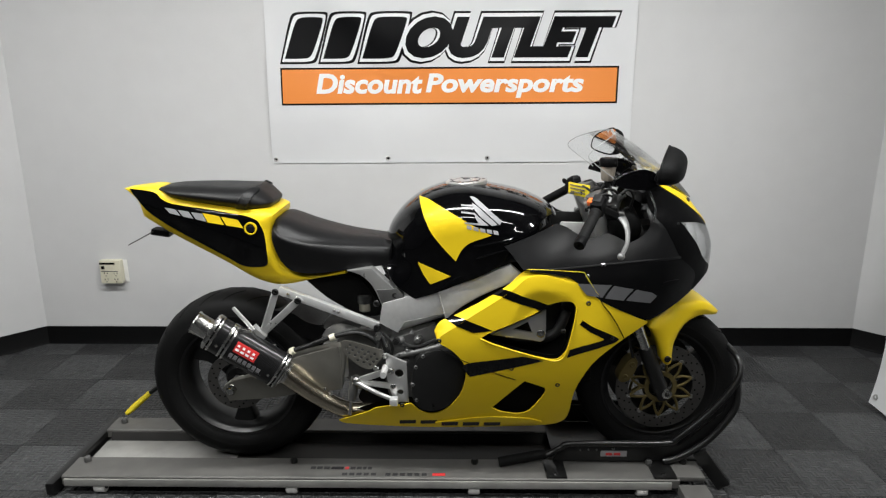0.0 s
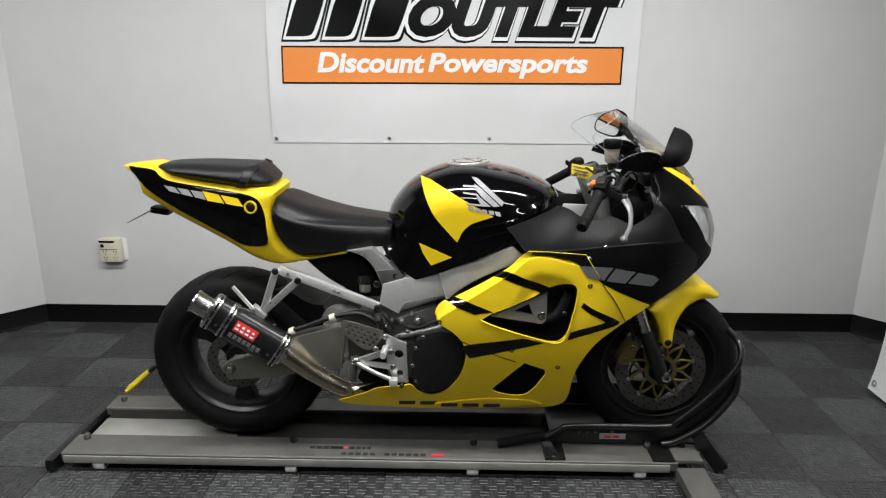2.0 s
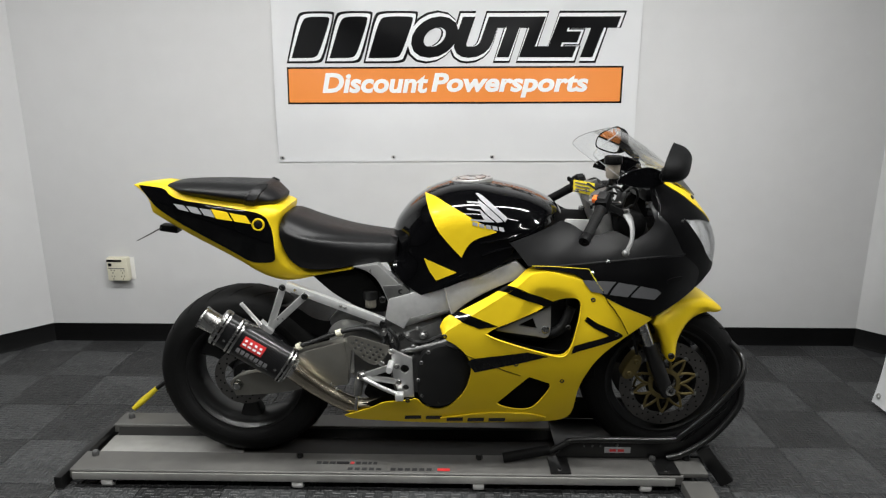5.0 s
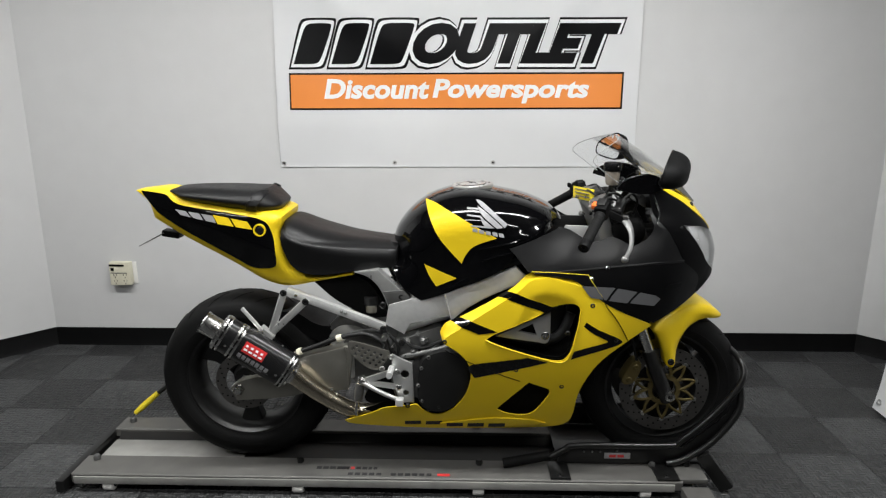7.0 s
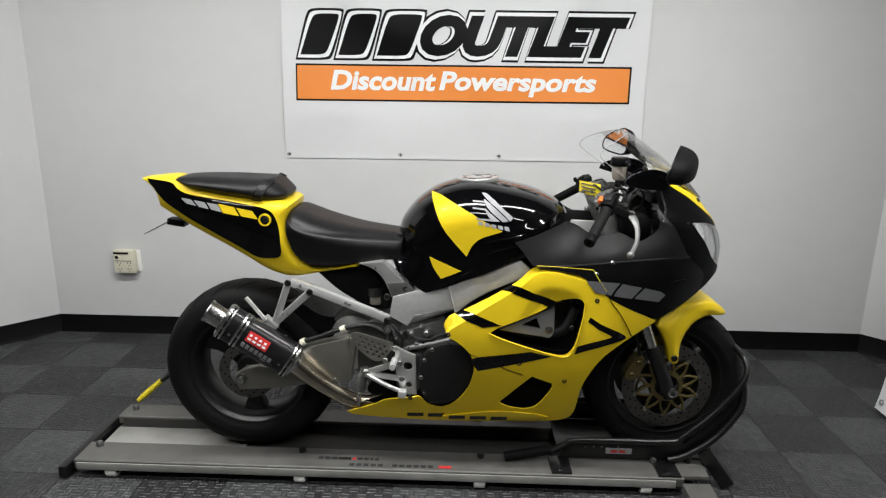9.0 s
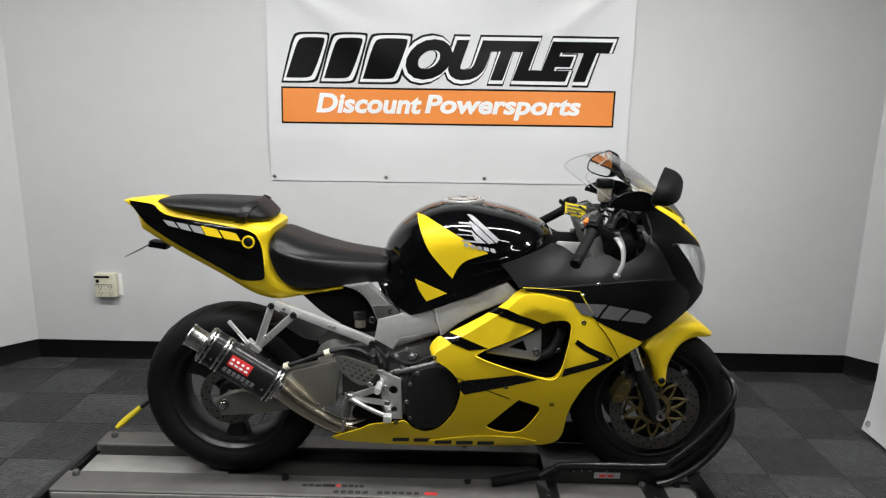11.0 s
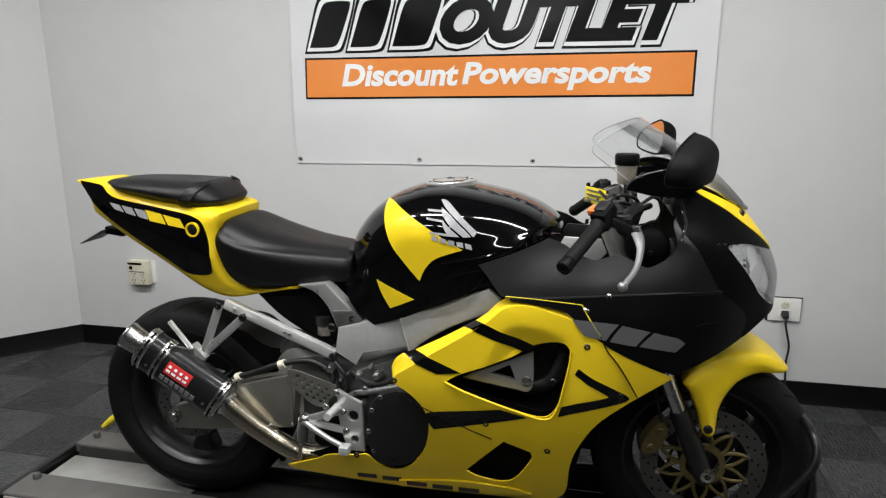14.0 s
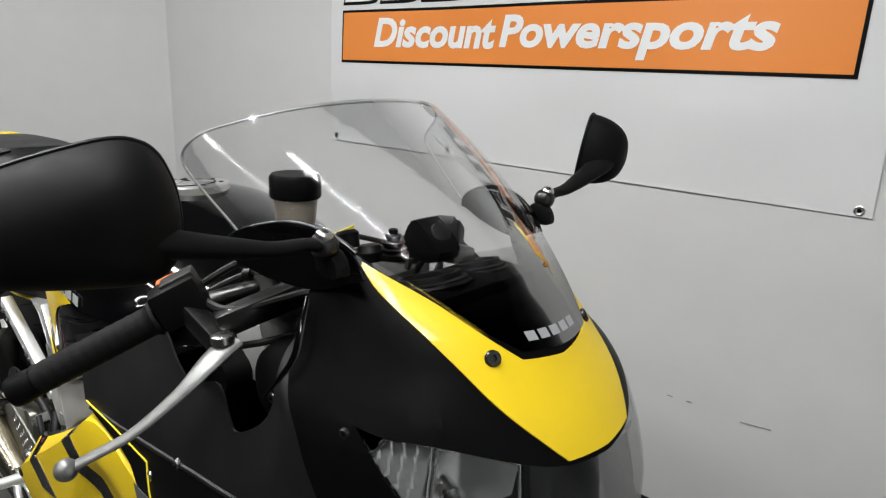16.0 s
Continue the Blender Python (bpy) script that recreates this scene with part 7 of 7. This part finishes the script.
# mirrors
for s in (-1, 1):
    mirror = group_of("mirror", BIKE)
    tagged(mirror, "black teardrop rear-view mirror on a slim arm")
    centre = Vector((0.600, s * 0.396, 1.202 if s < 0 else 1.206))
    big = 1.06 if s < 0 else 1.0
    along = Vector((-0.37, s * 0.92, 0.10)).normalized()
    back = Vector((-0.92, -s * 0.37, 0.15))
    back = (back - along * back.dot(along)).normalized()
    tall = along.cross(back)
    if tall.z < 0:
        tall = -tall
    shape = rounded([(0.086, -0.044), (0.084, -0.014), (0.060, 0.010), (0.014, 0.033), (-0.036, 0.052), (-0.062, 0.046), (-0.080, 0.010), (-0.084, -0.034), (-0.070, -0.054), (0.0, -0.058), (0.070, -0.056)], 3)
    verts, faces, rows, cols = [], [], 14, len(shape)
    for i in range(rows + 1):
        f = i / rows
        depth = -0.012 + 0.062 * math.sin(f * math.pi / 2)
        size = max(0.02, math.cos(f * math.pi / 2) ** 0.66 if f < 1 else 0.0)
        for px, pz in [(big * a, big * b) for a, b in shape]:
            # the shell's crown lies low and towards the arm
            verts.append(centre + along * (px * size - 0.012 * (1 - size)) + tall * (pz * size - 0.012 * (1 - size)) - back * depth)
    for i in range(rows):
        for j in range(cols):
            k = (j + 1) % cols
            faces.append((i * cols + j, i * cols + k, (i + 1) * cols + k, (i + 1) * cols + j))
    faces.append(tuple(range(cols)))
    faces.append(tuple(rows * cols + j for j in range(cols)))
    part("housing", from_lists(verts, faces), SHELL, mirror, "satin black mirror shell", 60)
    glass = [centre + (v - centre) * 0.93 + back * 0.0025 for v in verts[:cols]]
    inner_side = [v - back * 0.002 for v in glass]
    part("glass", from_lists(glass + inner_side, [tuple(range(cols)), tuple(range(cols, 2 * cols))] + [(j, (j + 1) % cols, cols + (j + 1) % cols, cols + j) for j in range(cols)]), MIRROR, mirror, "silvered mirror glass", 20)
    rim = [centre + (v - centre) * 0.985 + back * 0.001 for v in verts[:cols]]
    part("rim", tube([tuple(v) for v in (*rim, rim[0])], 0.003, 6, 1), MATTE, mirror)
    # the arm grows out of the shell's inner foot and thins towards its joint
    base = Vector((0.644, s * 0.186, 1.147))
    neck = centre - along * 0.074 - tall * 0.020 - back * 0.014
    mid = base * 0.58 + neck * 0.42 + Vector((0.002, 0, -0.004))
    part("arm", tube([tuple(base), tuple(base * 0.84 + neck * 0.16), tuple(mid), tuple(neck), tuple(centre - along * 0.030 - tall * 0.012 - back * 0.016)], 0.012, 16, 6, radii=[0.012, 0.0095, 0.0115, 0.020, 0.030], flat=0.62), SHELL, mirror, "tapering black mirror arm")
    part("joint", lathe([(-0.014 * math.cos(math.pi * k / 10), 0.014 * math.sin(math.pi * k / 10)) for k in range(11)], base, base + Vector((0.4, s * 0.2, 0.8)), 18), BLACK_STEEL, mirror, "black ball joint")
    bolt(mirror, base + Vector((0.004, s * 0.002, 0.013)), 0.0085, CHROME, (0.3, -s * 0.1, 0.9))
    part("foot", slab(rounded([(-0.014, -0.020), (0.022, -0.024), (0.020, -0.006), (0.008, 0.006), (-0.012, 0.004)], 3), -0.009, 0.009, 0.004), MATTE, mirror, "black bracket under the mirror joint").location = base + Vector((-0.002, -s * 0.008, -0.010))

# cockpit
TAB = [(0.490, 1.110, 1), (0.496, 1.126), (0.527, 1.143), (0.575, 1.154), (0.618, 1.149), (0.650, 1.133), (0.664, 1.110, 1), (0.610, 1.088), (0.545, 1.094)]


def tab_skin(x, z):
    """The glossy cowl lip below the screen's side, flaring out to the back."""
    k = (0.660 - x) / 0.17
    return (x, -0.148 - 0.050 * k - 0.12 * max(0.0, 1.140 - z), z)


for flip in (False, True):
    bm = thick(filled(rounded(TAB, 5), (), 0.010), tab_skin, 0.005, 0.0, -1)
    tab = part("screen_tab", mirror_y(bm) if flip else bm, GLOSS, BIKE, "gloss black lip beside the screen")
    bm = tube([tab_skin(*p[:2]) for p in TAB[:6]], 0.0032, 10, 5)
    part("tab_edge", mirror_y(bm) if flip else bm, GLOSS, tab)
    s = 1 if flip else -1
    bolt(tab, (0.646, s * 0.152, 1.124), 0.0075, CAST, (0.3, s * 0.9, 0.4))
    bolt(tab, (0.628, s * 0.162, 1.104), 0.0065, BLACK_STEEL, (0.2, s, 0.2))
cluster = group_of("instrument_cluster", BIKE)
tagged(cluster, "black instrument cluster behind the screen")
part("pod", beam((0.605, 0, 1.052), (0.70, 0, 1.062), 0.24, 0.05, 0.018, 0.20, 0.04), MATTE, cluster)
part("dash", beam((0.66, 0, 1.068), (0.79, 0, 1.030), 0.17, 0.02, 0.006, 0.05, 0.012), MATTE, cluster, "dark dash below the screen")
for y, r in ((-0.030, 0.046), (0.058, 0.036)):
    part("dial", lathe([(0, r), (0.010, r), (0.012, r - 0.003), (0.012, r - 0.007), (0.018, r - 0.008), (0.018, r - 0.013), (0.010, r - 0.015), (0.010, 0)], (0.640, y, 1.066), (0.600, y, 1.20), 32), ENGINE_BLACK, cluster, "stepped black dial housing")
    part("dial_ring", lathe([(0.0, r + 0.001), (0.004, r + 0.004), (0.007, r + 0.001)], (0.640, y, 1.067), (0.600, y, 1.20), 32), BLACK_STEEL, cluster)
part("bellows", lathe([(0, 0.020), (0.007, 0.020), (0.008, 0.014), (0.013, 0.0175), (0.014, 0.012), (0.021, 0.015), (0.022, 0.009), (0.029, 0.0105), (0.030, 0.006), (0.036, 0.006), (0.038, 0)], (0.566, -0.02, 1.086), (0.560, -0.02, 2), 20), MATTE, cluster, "ribbed black rubber boot")
part("knob", lathe([(0, 0.013), (0.018, 0.015), (0.022, 0.011), (0.023, 0)], (0.532, -0.060, 1.098), (0.50, -0.060, 1.2), 18), MATTE, cluster)
part("knob", lathe([(0, 0.017), (0.012, 0.019), (0.020, 0.013), (0.021, 0)], (0.548, -0.040, 1.082), (0.53, -0.040, 1.2), 18), MATTE, cluster)
part("relay", slab(rounded([(0.520, 1.068), (0.585, 1.068), (0.592, 1.090), (0.562, 1.114), (0.545, 1.124), (0.528, 1.108)], 1), 0.038, 0.080, 0.003), MATTE, cluster, "black relay block")
part("relay_cap", lathe([(0, 0.016), (0.010, 0.016), (0.012, 0.012), (0.012, 0)], (0.566, 0.060, 1.100), (0.75, 0.060, 1.22), 18), ENGINE_BLACK, cluster)
part("fairing_stay", beam((0.52, 0, 0.925), (0.72, 0, 0.945), 0.10, 0.02, 0.005), ENGINE_BLACK, BIKE)
part("inner_panel", beam((0.565, -0.10, 0.96), (0.60, -0.10, 0.86), 0.008, 0.10, 0.002), CAST, BIKE)
for s in (-1, 1):
    part("inner_cowl", slab(rounded([(0.332, 0.945, 1), (0.345, 0.968, 1), (0.440, 0.965, 1), (0.455, 0.930, 1), (0.410, 0.880, 1), (0.345, 0.880, 1)], 2), s * 0.10, s * 0.088, 0.002), ALLOY if s < 0 else ENGINE_BLACK, BIKE, "bare alloy behind the cowl" if s < 0 else "black inner panel behind the cowl")
    # added black sheet inside the fairing, so its hollow stays dark
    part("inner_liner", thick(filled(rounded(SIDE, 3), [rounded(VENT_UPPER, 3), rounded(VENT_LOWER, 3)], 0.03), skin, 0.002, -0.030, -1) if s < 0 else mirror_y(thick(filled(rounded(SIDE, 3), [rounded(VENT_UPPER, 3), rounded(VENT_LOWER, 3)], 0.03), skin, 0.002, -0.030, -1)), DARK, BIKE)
    part("amber_reflex", thick(filled(rounded([(0.330, 0.800), (0.285, 0.805), (0.280, 0.790), (0.325, 0.783)], 3), (), 0.02), skin, 0.004, 0.004, -1) if s < 0 else mirror_y(thick(filled(rounded([(0.330, 0.800), (0.285, 0.805), (0.280, 0.790), (0.325, 0.783)], 3), (), 0.02), skin, 0.004, 0.004, -1)), MATTE, BIKE, "small side indicator pod")

hub = Vector((0.548, -0.110, 0.960))
knuckle = part("fork_shroud", lathe([(0, 0.054), (0.045, 0.054), (0.066, 0.047), (0.076, 0.032), (0.078, 0)], hub, hub + Vector((0.06, -1, 0.03)), 32), DARK, BIKE, "black rounded shroud behind the cowl")
bolt(knuckle, hub + Vector((0.006, -0.079, -0.006)), 0.007, BLACK_STEEL, (0.06, -1, 0.03))
both("cowl_edge", lambda: tube([(0.614, -0.184, 1.088), (0.622, -0.199, 1.060), (0.628, -0.213, 1.033), (0.617, -0.240, 0.998)], 0.0045, 10, 5, radii=[0.0025, 0.0045, 0.004, 0.0015], flat=0.5), GLOSS, BIKE, "polished black inner edge of the cowl")

# fairing screws
for q, z in ((0.926, 0.606), (0.500, 0.735), (0.640, 0.505), (0.535, 0.640), (0.965, 0.345), (0.46, 0.44), (0.385, 0.615), (0.565, 0.822), (0.545, 0.858)):
    for s in (-1, 1):
        p = skin(q, z)
        bolt(side_r if s < 0 else side_l, (p[0], s * abs(p[1]), p[2]), 0.0085, BLACK_STEEL if z < 0.8 else CHROME, (0, s, 0))


# ---- floor tiles, last ----
PITCH, GAP, X0, Y0 = 0.305, 0.0012, 1.262, -0.080


def tile_mesh(name, mat):
    bm = box((GAP, GAP, -0.006), (PITCH - GAP, PITCH - GAP, 0.0), 0.0012)
    data = bpy.data.meshes.new(name)
    bm.to_mesh(data)
    bm.free()
    data.materials.append(mat)
    return data


tile_meshes = [tile_mesh("tile", TILE_DARK), tile_mesh("tile", TILE_LIGHT)]
rest = [[], []]
for i in range(-18, 10):
    for j in range(-18, 4):
        x, y = X0 + i * PITCH, Y0 + j * PITCH
        cx, cy = x + PITCH / 2, y + PITCH / 2
        if not (-4.3 < cx < 4.1 and -5.6 < cy < 1.0):
            continue
        if cx - 2.18 > 1.0 - cy + 0.1 or -2.32 - cx > 1.0 - cy + 0.1:
            continue
        shade = (i + j) % 2
        if -2.75 < cx < 2.6 and cy > -1.45:
            ob = new("tile", tile_meshes[shade])
            ob.location, ob.parent = (x, y, 0), floor
        else:
            rest[shade].append((x, y))
for shade, places in enumerate(rest):
    verts, faces = [], []
    for x, y in places:
        n = len(verts)
        verts += [(x + dx, y + dy, 0.0) for dx, dy in ((GAP, GAP), (PITCH - GAP, GAP), (PITCH - GAP, PITCH - GAP), (GAP, PITCH - GAP))]
        faces.append((n, n + 1, n + 2, n + 3))
    far = part("far_tiles", from_lists(verts, faces), (TILE_DARK, TILE_LIGHT)[shade], floor)
    tagged(far, kind="stuff")
